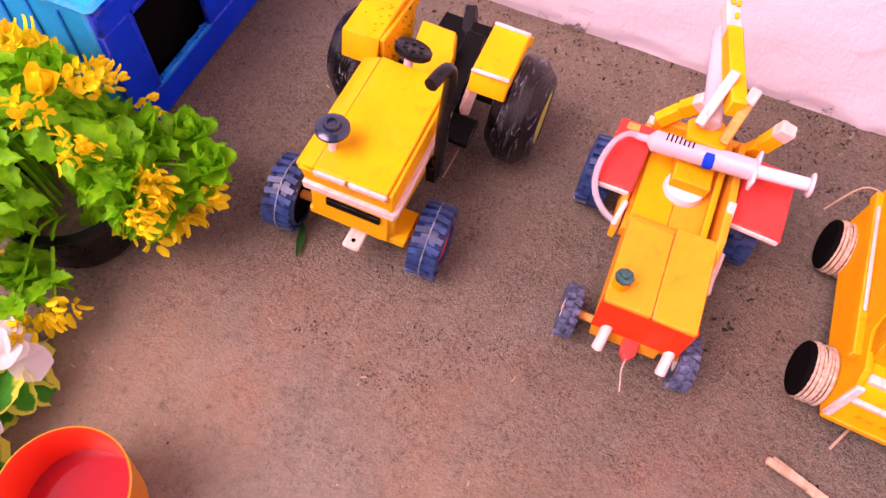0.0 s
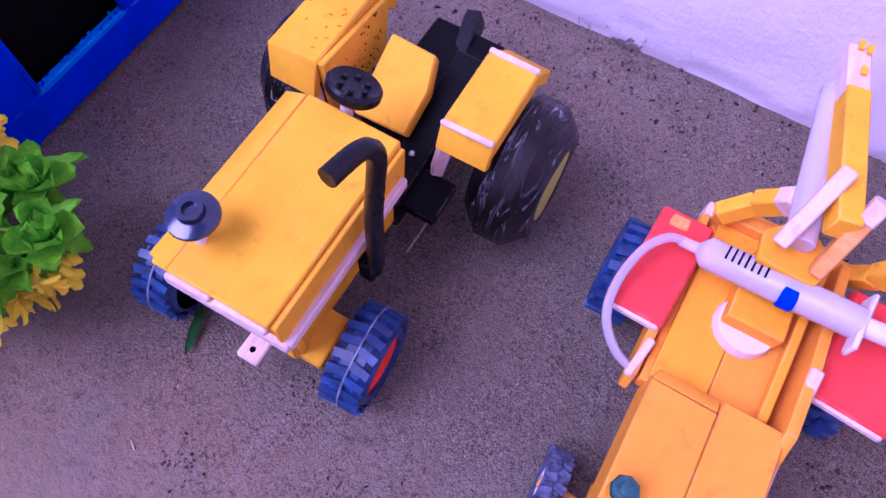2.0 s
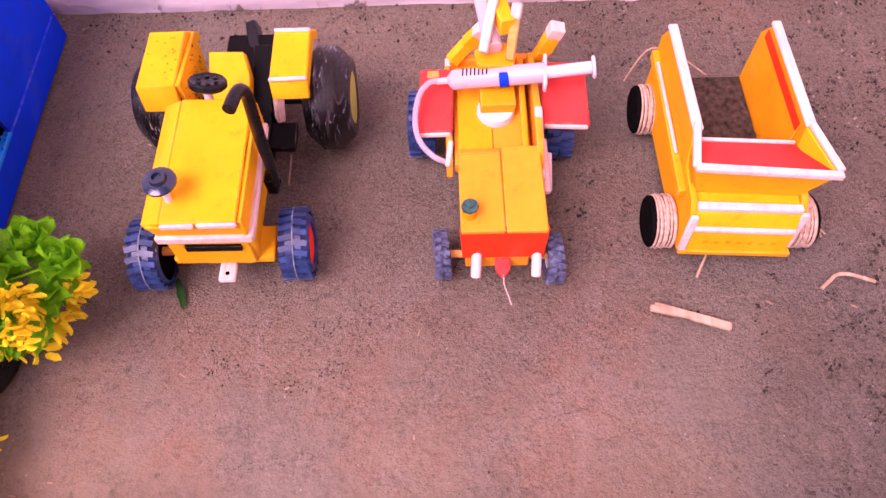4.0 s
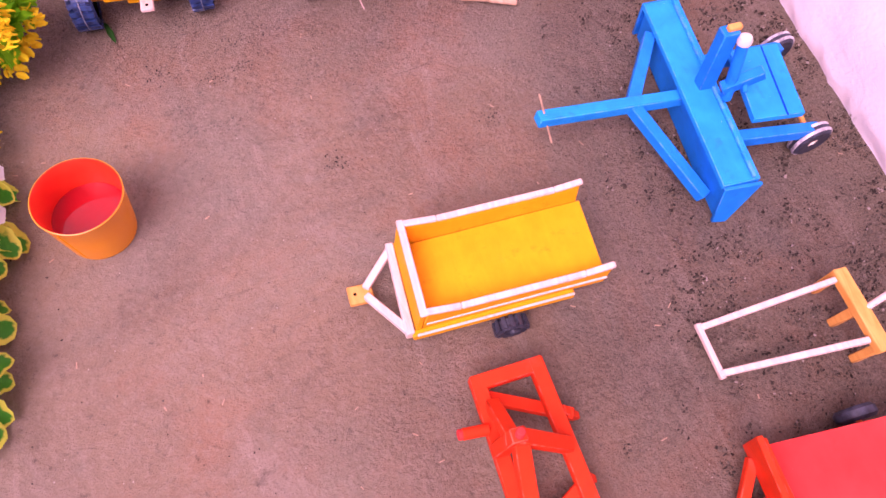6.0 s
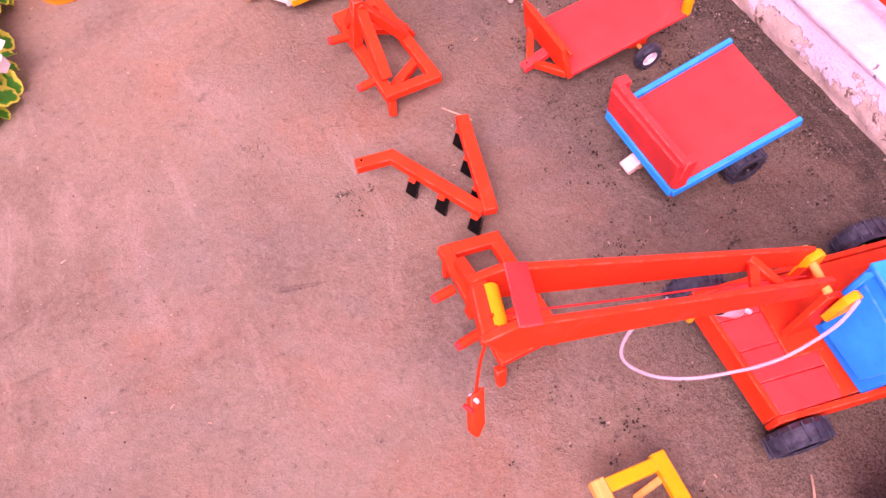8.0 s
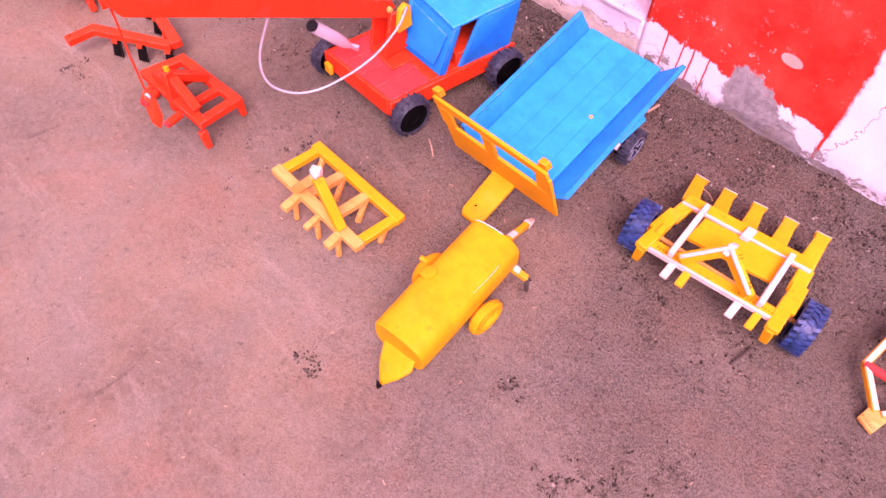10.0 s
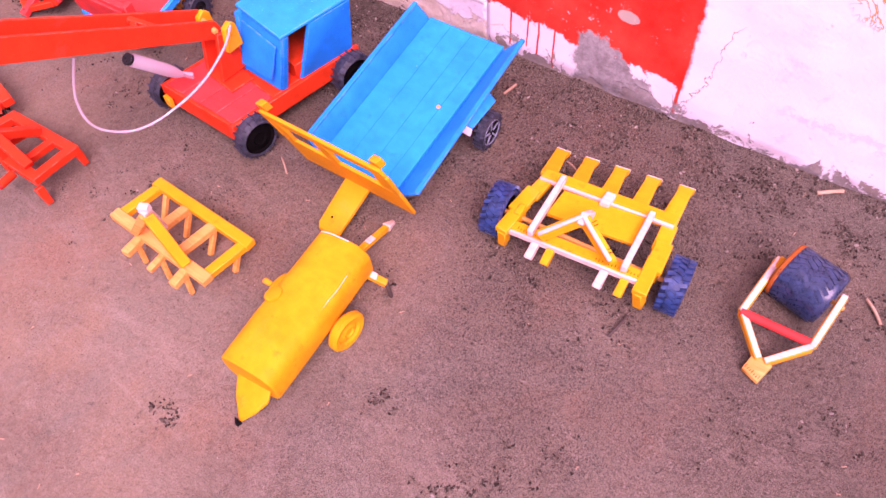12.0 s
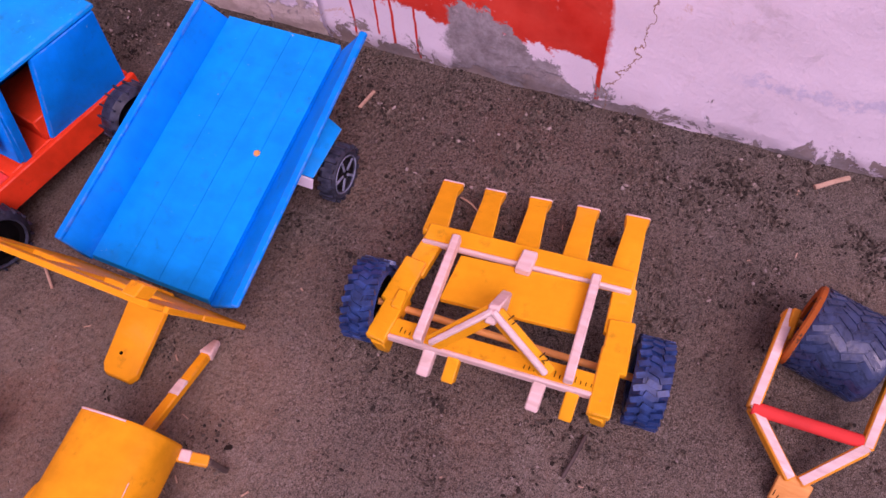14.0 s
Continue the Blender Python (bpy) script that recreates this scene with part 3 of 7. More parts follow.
def wheel(owner, c, axis, r, width, tyre_mat, hub_mat, hub, n=0, deep=0.0016, long=0.004, slant=0.0, rows=2, label="", hub_label=""):
    """A wheel with its tyre, tread and hub."""
    w = part("wheel", ring(c, axis, r - (deep * 0.6 if n else 0), hub, width), tyre_mat, owner, label)
    if n:
        part("tread", lugs(c, axis, r - deep * 0.6, width * 0.94, n, deep * 1.6, long, slant, rows), tyre_mat, w)
    ax = V(axis).normalized()
    h = width * 0.40
    part("hub", lathe(V(c) - ax * h, ax, [(0, 0.0016), (hub * 0.35, 0.0016), (hub * 0.45, 0), (hub * 0.85, 0.002), (hub * 1.02, 0), (hub * 1.02, 2 * h), (hub * 0.85, 2 * h - 0.002), (hub * 0.45, 2 * h), (hub * 0.35, 2 * h - 0.0016), (0, 2 * h - 0.0016)], 20), hub_mat, w, hub_label)
    return w


# ---- ground ----
WALL_X, WALL_Y, BLUE_X = 0.604, 0.264, -0.130


def ground_height(x, y):
    p = V(x, y, 0)
    h = noise.noise(p * 9) * 0.0012 + noise.noise(p * 34) * 0.0007 + noise.noise(p * 110) * 0.0004
    near = max(0.0, 1.0 - (WALL_X - x) / 0.10) if x < WALL_X else 0.0
    near = max(near, max(0.0, 1.0 - (WALL_Y - y) / 0.07) if y < WALL_Y else 0.0)
    return h + near * (0.002 + 0.003 * noise.noise(p * 30)) - 0.0008


def spread(lo, hi, fine_lo, fine_hi, fine, far):
    out = list(np.arange(fine_lo, fine_hi, fine))
    step, v = fine, fine_lo
    while v > lo:
        step *= 1.5
        v -= step
        out.insert(0, max(v, lo))
    step, v = fine, out[-1]
    while v < hi:
        step *= 1.5
        v += step
        out.append(min(v, hi))
    return out


gx = spread(-60, 60, -0.42, 0.64, 0.0055, 1.5)
gy = spread(-60, 60, -1.75, 0.34, 0.0055, 1.5)
verts = [(x, y, ground_height(x, y)) for y in gy for x in gx]
w = len(gx)
faces = [(j * w + i, j * w + i + 1, (j + 1) * w + i + 1, (j + 1) * w + i) for j in range(len(gy) - 1) for i in range(w - 1)]
me = bpy.data.meshes.new("ground")
me.from_pydata(verts, [], faces)
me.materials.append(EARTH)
for p in me.polygons:
    p.use_smooth = True
tagged(new("ground", me), "packed brown earth yard, scuffed and gritty", "ground", kind="structure")

# ---- walls ----
def wall_sheet(corner, along, length, heights, steps, material, name, label, bulge=0.003, thick=0.16):
    """A rough wall face with thickness behind it; along is its direction, the face looks to the left of along."""
    corner, along = V(corner), V(along).normalized()
    side = V(-along.y, along.x, 0)
    n = int(length / steps)
    zs = [-0.03]
    while zs[-1] < heights:
        zs.append(zs[-1] + (steps if zs[-1] < 0.3 else steps * 8))
    vs, fs = [], []
    for zz in zs:
        for i in range(n + 1):
            p = corner + along * (length * i / n) + V(0, 0, zz)
            out = noise.noise(p * 6) * bulge + noise.noise(p * 25) * bulge * 0.45 + noise.noise(p * 80) * bulge * 0.2
            # the plaster ends raggedly above the soil
            edge = 0.006 + 0.010 * noise.noise(V(p.x * 22, p.y * 22, 3)) + 0.006 * noise.noise(V(p.x * 90, p.y * 90, 7))
            if zz < edge:
                out -= 0.0025
            vs.append(p + side * out)
    m = n + 1
    for j in range(len(zs) - 1):
        for i in range(n):
            fs.append((j * m + i, j * m + i + 1, (j + 1) * m + i + 1, (j + 1) * m + i))
    k = len(vs)
    for a, b in ((0, -0.03), (length, -0.03), (0, zs[-1]), (length, zs[-1])):
        vs.append(corner + along * a + V(0, 0, b) - side * thick)
    top = (len(zs) - 1) * m
    fs.append((k + 1, k, k + 2, k + 3))
    fs.append(tuple([top + i for i in range(m)] + [k + 3, k + 2]))
    fs.append(tuple([k] + [j * m for j in range(len(zs))] [::1] + [k + 2]))
    fs.append(tuple([k + 1, k + 3] + [j * m + n for j in range(len(zs) - 1, -1, -1)]))
    me = bpy.data.meshes.new(name)
    me.from_pydata([tuple(v) for v in vs], [], fs)
    me.materials.append(material)
    for p in me.polygons:
        p.use_smooth = True
    return tagged(new(name, me), label, "wall", kind="structure")


STEP_Y0, STEP_Y1, STEP_Z, STEP_D = -0.992, -0.40, 0.056, 0.092
# the side wall: a plain stretch, a low door step with the door set back, a stretch with a red painted band
wall_sheet((WALL_X, -1.95, 0), (0, 1, 0), 1.95 + STEP_Y0, 2.4, 0.006, REDPLASTER, "wall_east_far", "whitewashed plaster wall with a red painted band, cracked and flaking")
wall_sheet((WALL_X, STEP_Y1, 0), (0, 1, 0), 0.9, 2.4, 0.006, PLASTER, "wall_east_near", "whitewashed plaster wall with a stained flaking foot")
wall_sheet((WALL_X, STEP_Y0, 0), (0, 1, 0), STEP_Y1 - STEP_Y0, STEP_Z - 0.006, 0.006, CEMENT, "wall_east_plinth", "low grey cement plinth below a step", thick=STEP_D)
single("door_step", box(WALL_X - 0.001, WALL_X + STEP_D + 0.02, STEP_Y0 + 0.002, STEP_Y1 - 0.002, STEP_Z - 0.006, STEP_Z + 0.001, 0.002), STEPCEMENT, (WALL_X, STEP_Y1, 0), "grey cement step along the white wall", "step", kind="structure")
wall_sheet((WALL_X + STEP_D, STEP_Y0, 0), (0, 1, 0), STEP_Y1 - STEP_Y0, 2.4, 0.008, PLASTER, "wall_east_recess", "whitewashed plaster wall set back above a step", thick=0.08)
wall_sheet((0.75, WALL_Y, 0), (-1, 0, 0), 1.9, 2.4, 0.006, PLASTER, "wall_north", "whitewashed plaster wall above packed earth")


# ---- toy tractor ----
def toy_tractor():
    t = thing("toy_tractor", 0.045, 0.09, 0, "yellow handmade wooden toy tractor with film-wrapped rear wheels, on earth", "toy tractor")
    bonnet = part("bonnet", box(0.0075, 0.0565, 0.010, 0.088, 0.030, 0.081), YELLOW, t)
    part("plank", box(0.0155, 0.0580, 0.0040, 0.0920, 0.081, 0.0890, 0.0008), YELLOW, bonnet)
    part("plank", slab([(0.0152, 0.0045, 0.0888), (0.0030, 0.0070, 0.0825), (0.0030, 0.0925, 0.0825), (0.0152, 0.0915, 0.0888)], (0.001, 0, -0.006), 0.0006), YELLOW, bonnet)
    part("side_board", slab([(0.0580, 0.006, 0.066), (0.0580, 0.090, 0.066), (0.0580, 0.091, 0.0865), (0.0580, 0.005, 0.0865)], (0.0025, 0, 0)), YELLOW, bonnet)
    part("edge_strip", bar((0.0612, 0.006, 0.0680), (0.0612, 0.088, 0.0680), 0.0040, 0.0060), PALE, bonnet, "bare wooden edge strip")
    part("edge_strip", bar((0.0160, 0.0030, 0.0868), (0.0350, 0.0030, 0.0868), 0.0024, 0.0040), PALE, bonnet, "bare wooden edge strip")
    part("edge_strip", bar((0.0365, 0.0030, 0.0868), (0.0585, 0.0030, 0.0868), 0.0024, 0.0040), PALE, bonnet, "bare wooden edge strip")
    part("front_board", slab([(0.006, 0.0045, 0.083), (0.058, 0.0045, 0.083), (0.061, 0.0075, 0.066), (0.009, 0.0075, 0.066)], (0, 0.004, 0.001)), YELLOW, bonnet)
    part("edge_strip", bar((0.007, 0.0065, 0.0680), (0.0625, 0.0065, 0.0680), 0.0045, 0.0060), PALE, bonnet, "bare wooden edge strip")
    part("lower_board", slab([(0.008, 0.0095, 0.066), (0.060, 0.0095, 0.066), (0.0585, 0.0130, 0.032), (0.008, 0.0130, 0.032)], (0, 0.004, 0)), YELLOW, bonnet)
    part("grille", bar((0.0180, 0.0098, 0.0520), (0.0520, 0.0098, 0.0510), 0.0035, 0.0060, bev=0.0004), BLACKPAINT, bonnet, "black slot grille")
    part("axle_board", box(0.0035, 0.0665, 0.0120, 0.0360, 0.0262, 0.0322, 0.001), YELLOW, t)
    part("axle_hanger", box(0.020, 0.050, 0.016, 0.036, 0.0180, 0.0265, 0.001), YELLOW, t)
    part("front_axle", rod((-0.012, 0.024, 0.0225), (0.077, 0.027, 0.0225), 0.003), WOOD, t)
    part("tow_tab", box(0.0305, 0.0415, 0.0005, 0.022, 0.0220, 0.0257, 0.001), PALE, t, "bare wooden tow tab with a hole")
    part("tow_hole", rod((0.0360, 0.0055, 0.0250), (0.0360, 0.0055, 0.0262), 0.0014, bev=0.0002), DARK, t)
    for c, ax in (((0.0785, 0.027, 0.0225), (1, 0.05, 0)), ((-0.0145, 0.022, 0.0225), (1, 0.05, 0))):
        # the left hub is a flat black disc, painted as a shaded hollow
        wl = wheel(t, c, ax, 0.0232, 0.0195, TREAD, RED if c[0] > 0 else DARK, 0.0145 if c[0] > 0 else 0.0185, 22, 0.0018, 0.0036, 0.0008, 2, "blue-black ribbed rubber wheel", "red wheel rim" if c[0] > 0 else "wheel face blackened with its hollow's shade")
        part("seam", ring(c, ax, 0.0238, 0.0226, 0.0009, 40), DULLGREY, wl)
    chassis = part("chassis", box(0.020, 0.058, 0.086, 0.190, 0.026, 0.046), BLACKPAINT, t)
    part("footboard", box(0.052, 0.075, 0.090, 0.112, 0.036, 0.041), BLACKPAINT, t)
    part("footboard", box(-0.010, 0.020, 0.094, 0.112, 0.036, 0.041), BLACKPAINT, t)
    part("rear_axle", rod((-0.035, 0.137, 0.036), (0.098, 0.137, 0.036), 0.004), BLACKPAINT, t)
    part("seat", slab([(0.0190, 0.113, 0.055), (0.0460, 0.114, 0.055), (0.0465, 0.134, 0.063), (0.0415, 0.148, 0.0710), (0.0170, 0.151, 0.0690)], (0, 0.004, -0.007), 0.001), YELLOW, t)
    part("seat_post", box(0.022, 0.038, 0.118, 0.142, 0.044, 0.055), BLACKPAINT, t)
    part("back_plate", slab([(0.044, 0.110, 0.045), (0.058, 0.110, 0.045), (0.058, 0.165, 0.060), (0.044, 0.165, 0.060)], (0, 0.001, -0.004)), BLACKPAINT, t)
    # mudguards
    g = part("mudguard", box(0.0645, 0.0885, 0.111, 0.154, 0.073, 0.0835, 0.001), YELLOW, t)
    part("rear_flap", slab([(0.0645, 0.153, 0.0835), (0.0885, 0.153, 0.0835), (0.0885, 0.170, 0.068), (0.0665, 0.170, 0.069)], (0, -0.003, -0.006)), YELLOW, g)
    part("edge_strip", bar((0.0645, 0.1535, 0.0838), (0.0885, 0.1535, 0.0838), 0.003, 0.0022), PALE, g)
    part("edge_strip", bar((0.0645, 0.1112, 0.0838), (0.0885, 0.1112, 0.0838), 0.003, 0.0022), PALE, g)
    part("front_flap", slab([(0.0645, 0.111, 0.083), (0.0885, 0.111, 0.083), (0.0885, 0.107, 0.069), (0.0645, 0.107, 0.069)], (0, 0.004, 0)), YELLOW, g)
    part("strut", bar((0.068, 0.114, 0.076), (0.064, 0.112, 0.044), 0.007, 0.006), PALE, t, "bare wooden strut")
    g = part("mudguard", box(-0.0205, 0.0040, 0.111, 0.160, 0.066, 0.0800, 0.001), YELLOW, t)
    part("rear_flap", slab([(-0.0205, 0.159, 0.0800), (0.0040, 0.159, 0.0800), (0.0060, 0.175, 0.064), (-0.0185, 0.175, 0.064)], (0, -0.003, -0.006)), YELLOW, g)
    part("front_flap", slab([(-0.0205, 0.111, 0.0795), (0.0040, 0.111, 0.0795), (0.0040, 0.107, 0.060), (-0.0205, 0.107, 0.060)], (0, 0.004, 0)), YELLOW, g)
    part("strut", bar((-0.002, 0.113, 0.066), (0.002, 0.110, 0.046), 0.007, 0.006), PALE, t, "bare wooden strut")
    part("inner_board", slab([(0.0040, 0.112, 0.0795), (0.0040, 0.166, 0.0735), (0.0040, 0.160, 0.042), (0.0040, 0.114, 0.042)], (0.003, 0, 0)), YELLOW, g, "yellow board with dark specks")
    rnd = random.Random(3)
    for i in range(46):
        y, z, k = rnd.uniform(0.117, 0.158), rnd.uniform(0.046, 0.073), rnd.uniform(0.0003, 0.0010)
        part("speck", bar((0.0071, y, z), (0.0071, y + rnd.uniform(-0.0008, 0.0008), z + k), 0.0004, k, (1, 0, 0), 0), BLACKPAINT, g)
    for i in range(16):
        x, y = rnd.uniform(-0.019, 0.001), rnd.uniform(0.116, 0.156)
        part("speck", bar((x, y, 0.0801), (x + rnd.uniform(0.0005, 0.0016), y + 0.0006, 0.0801), 0.0008, 0.0006, bev=0), AMBER, g)
    for c, s in (((0.0960, 0.1365, 0.0362), 1), ((-0.0190, 0.1380, 0.0345), -1)):
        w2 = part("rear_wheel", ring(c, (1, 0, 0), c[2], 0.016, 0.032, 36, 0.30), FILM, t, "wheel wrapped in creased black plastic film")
        part("wheel_disc", rod(V(c) + V(s * 0.0135, 0, 0), V(c) + V(s * 0.0155, 0, 0), 0.019, seg=20), LIMEPAINT, w2, "lime green wheel disc")
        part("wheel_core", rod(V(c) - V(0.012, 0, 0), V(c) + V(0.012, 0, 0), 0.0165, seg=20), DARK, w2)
    tilt = V(0.10, 0.42, 0.90).normalized()
    sw = part("steering_wheel", lathe(V(0.0308, 0.1000, 0.0905), tilt, [(0, 0), (0.0105, 0), (0.0117, 0.0012), (0.0117, 0.0040), (0.0105, 0.0052), (0.0085, 0.0040), (0, 0.0036)], 24), BLACKPLASTIC, t, "black plastic cap steering wheel")
    for k in range(6):
        q = V(0.0308, 0.1000, 0.0905) + tilt * 0.0040 + (tilt.orthogonal().normalized() * math.cos(k * 1.047) + tilt.cross(tilt.orthogonal().normalized()) * math.sin(k * 1.047)) * 0.0055
        part("cap_stud", rod(q, q + tilt * 0.0012, 0.0013, seg=8, bev=0.0003), BLACKPLASTIC, sw)
    part("steering_column", rod((0.030, 0.092, 0.074), (0.030, 0.0995, 0.0925), 0.0028), WHITEPLASTIC, t)
    cap = part("air_filter", lathe((0.0190, 0.0215, 0.1020), (0, 0, 1), [(0, 0), (0.0085, 0), (0.0096, 0.0012), (0.0094, 0.0024), (0.0068, 0.0036), (0.0050, 0.0040), (0.0046, 0.0066), (0.0028, 0.0066), (0.0024, 0.0048), (0, 0.0048)], 28), CAPSKYTINT, t, "glossy black bottle cap air filter, tinted with sky reflection")
    part("stem", rod((0.0190, 0.0195, 0.088), (0.0190, 0.0213, 0.1025), 0.0022), WHITEPLASTIC, cap)
    part("exhaust_pipe", sweep([(0.0680, 0.0540, 0.052), (0.0680, 0.0560, 0.080), (0.0675, 0.0595, 0.106), (0.0672, 0.0625, 0.1240), (0.0668, 0.0600, 0.1320), (0.0658, 0.0540, 0.1362), (0.0640, 0.0410, 0.1380)], 0.0036, 10), BLACKPLASTIC, t)
    part("exhaust_foot", box(0.062, 0.069, 0.050, 0.060, 0.046, 0.060), BLACKPAINT, t)
    part("hitch_arm", bar((0.042, 0.172, 0.040), (0.036, 0.200, 0.046), 0.011, 0.008, (1, 0, 0.2)), BLACKPLASTIC, t)
    part("hitch_arm", bar((0.051, 0.172, 0.036), (0.046, 0.192, 0.038), 0.009, 0.007), BLACKPLASTIC, t)
    part("bolt", rod((0.051, 0.112, 0.046), (0.051, 0.112, 0.0485), 0.0016), STEEL, t)


toy_tractor()


# ---- toy backhoe ----
def syringe(owner, nose, flange, end, r=0.0066):
    """A plastic syringe laid from nose to end."""
    nose, flange, end = V(nose), V(flange), V(end)
    d = (flange - nose).normalized()
    n = (flange - nose).length
    s = part("syringe", lathe(nose, d, [(0, -0.006), (0.0022, -0.006), (0.0024, 0.001), (r * 0.75, 0.003), (r, 0.005), (r, n), (r * 0.86, n), (r * 0.86, 0.008), (0, 0.008)], 22), SYRINGE, owner, "clear plastic syringe with black scale marks")
    part("flange", bar(flange - d.cross(V(0, 0, 1)).normalized() * 0.013, flange + d.cross(V(0, 0, 1)).normalized() * 0.013, 0.0022, 0.009, (0, 0, 1)), WHITEPLASTIC, s)
    e = (end - flange).normalized()
    part("plunger", rod(flange - e * 0.024, end, 0.0040, seg=10), WHITEPLASTIC, s)
    part("thumb_rest", rod(end, end + e * 0.002, 0.0072, seg=16), WHITEPLASTIC, s)
    part("seal", rod(flange - e * 0.029, flange - e * 0.023, r * 0.93, seg=20), DEEPBLUE, s, "dark blue rubber seal")
    for i in range(7):
        p = nose + d * (0.011 + 0.0026 * i)
        part("scale_mark", bar(p + V(0, 0, r) - d.cross(V(0, 0, 1)) * 0.003, p + V(0, 0, r) + d.cross(V(0, 0, 1)) * 0.0032, 0.0008, 0.0004, (0, 0, 1), 0), BLACKPAINT, s)
    return s


def toy_backhoe():
    t = thing("toy_backhoe", 0.205, 0.09, 0, "orange wooden toy backhoe with red mudguards and a syringe across it", "toy backhoe")
    body = part("bonnet", box(0.184, 0.2320, 0.012, 0.0705, 0.033, 0.0590), ORANGE, t)
    part("plank", box(0.1828, 0.2092, 0.0090, 0.0655, 0.0590, 0.0630, 0.0008), ORANGE, body)
    part("plank", box(0.2096, 0.2342, 0.0090, 0.0712, 0.0590, 0.0626, 0.0008), ORANGE, body)
    part("plank", slab([(0.1832, 0.0660, 0.0622), (0.2092, 0.0660, 0.0622), (0.2092, 0.0716, 0.0600), (0.1850, 0.0716, 0.0600)], (0, 0, -0.0030), 0.0005), ORANGE, body)
    part("nose_board", slab([(0.182, 0.0095, 0.0620), (0.235, 0.0095, 0.0620), (0.2345, 0.0085, 0.031), (0.184, 0.0085, 0.031)], (0, 0.004, 0)), RED, body, "red painted nose board")
    part("tow_tab", slab([(0.2040, 0.014, 0.026), (0.2140, 0.014, 0.026), (0.2135, 0.003, 0.0215), (0.2090, -0.0015, 0.0200), (0.2045, 0.003, 0.0215)], (0, 0.0005, 0.004)), PINKRED, t, "faded red tow tab")
    part("string", sweep([(0.2090, 0.000, 0.024), (0.2100, -0.0030, 0.014), (0.2130, -0.0060, 0.005), (0.2150, -0.0105, 0.0018)], 0.0005, 5), PALE, t)
    part("headlight_peg", rod((0.1930, 0.014, 0.038), (0.1920, -0.0010, 0.0240), 0.0032), PALE, t, "bare wooden peg")
    part("headlight_peg", rod((0.2300, 0.014, 0.037), (0.2295, -0.0010, 0.0230), 0.0032), PALE, t, "bare wooden peg")
    pipe = part("exhaust_stub", rod((0.1880, 0.0215, 0.062), (0.1880, 0.0215, 0.0705), 0.0048, seg=16), AMBER, t)
    part("nut", lathe((0.1880, 0.0215, 0.0705), (0, 0, 1), [(0, 0), (0.0052, 0), (0.0056, 0.001), (0.005, 0.0022), (0.0028, 0.0024), (0.0026, 0.0042), (0, 0.0044)], 8), GREENNUT, pipe, "dull green nut")
    part("floor_board", box(0.181, 0.231, 0.070, 0.165, 0.036, 0.046), ORANGE, t)
    part("side_board", slab([(0.232, 0.052, 0.036), (0.232, 0.150, 0.036), (0.232, 0.150, 0.062), (0.232, 0.100, 0.066), (0.232, 0.070, 0.066), (0.232, 0.052, 0.050)], (0.0045, 0, 0)), ORANGE, t)
    part("edge_strip", bar((0.2345, 0.053, 0.052), (0.2345, 0.098, 0.067), 0.005, 0.003), PALE, t, "bare wooden edge strip")
    part("edge_strip", bar((0.239, 0.050, 0.040), (0.239, 0.088, 0.046), 0.005, 0.004), PALE, t, "bare wooden edge strip")
    part("side_board", slab([(0.1755, 0.066, 0.036), (0.1755, 0.150, 0.036), (0.1755, 0.150, 0.051), (0.1755, 0.090, 0.051), (0.1755, 0.070, 0.048)], (0.004, 0, 0)), ORANGE, t)
    part("edge_strip", bar((0.1762, 0.0680, 0.0462), (0.1785, 0.0850, 0.0512), 0.0036, 0.0030), PALE, t, "bare wooden edge strip")
    seat = part("seat", box(0.1985, 0.2215, 0.104, 0.128, 0.050, 0.063), AMBER, t)
    part("tape", lathe((0.209, 0.108, 0.047), (0, 0, 1), [(0, 0), (0.0125, 0), (0.013, 0.004), (0.012, 0.008), (0, 0.008)], 18), WHITEPLASTIC, seat, "white tape roll under the seat")
    part("floor_plank", box(0.1835, 0.2060, 0.0718, 0.150, 0.0460, 0.0505, 0.0006), AMBER, t)
    part("floor_plank", box(0.2064, 0.2290, 0.0718, 0.150, 0.0460, 0.0500, 0.0006), ORANGE, t)
    part("side_slat", bar((0.2265, 0.074, 0.0530), (0.2265, 0.146, 0.0600), 0.0040, 0.0060), AMBER, t)
    part("slew_board", slab([(0.197, 0.122, 0.0760), (0.219, 0.121, 0.0755), (0.2225, 0.1310, 0.0755), (0.2160, 0.1420, 0.0755), (0.2040, 0.1440, 0.0760), (0.1950, 0.1340, 0.0765)], (0, 0, 0.0045)), AMBER, t)
    part("slew_post", box(0.2010, 0.2160, 0.126, 0.142, 0.044, 0.076), ORANGE, t)
    for pts in ([(0.1570, 0.0905, 0.053), (0.1795, 0.0890, 0.055), (0.1820, 0.1390, 0.060), (0.1595, 0.1400, 0.060)], [(0.2385, 0.0930, 0.0560), (0.2690, 0.0895, 0.0580), (0.2700, 0.1400, 0.0620), (0.2400, 0.1420, 0.0620)]):
        g = part("mudguard", slab(pts, (0, 0, -0.005), 0.0014), PINKRED, t, "faded red mudguard")
        part("edge_strip", bar(V(pts[0]) + V(0.001, 0.0002, -0.0028), V(pts[1]) + V(-0.001, 0.0002, -0.0028), 0.0022, 0.0036), PALE, g)
        x = 0.5 * (pts[0][0] + pts[1][0])
        part("mudguard_post", bar((x, 0.135, 0.060), (x, 0.135, 0.032), 0.008, 0.006, (0, 1, 0)), WOOD, g)
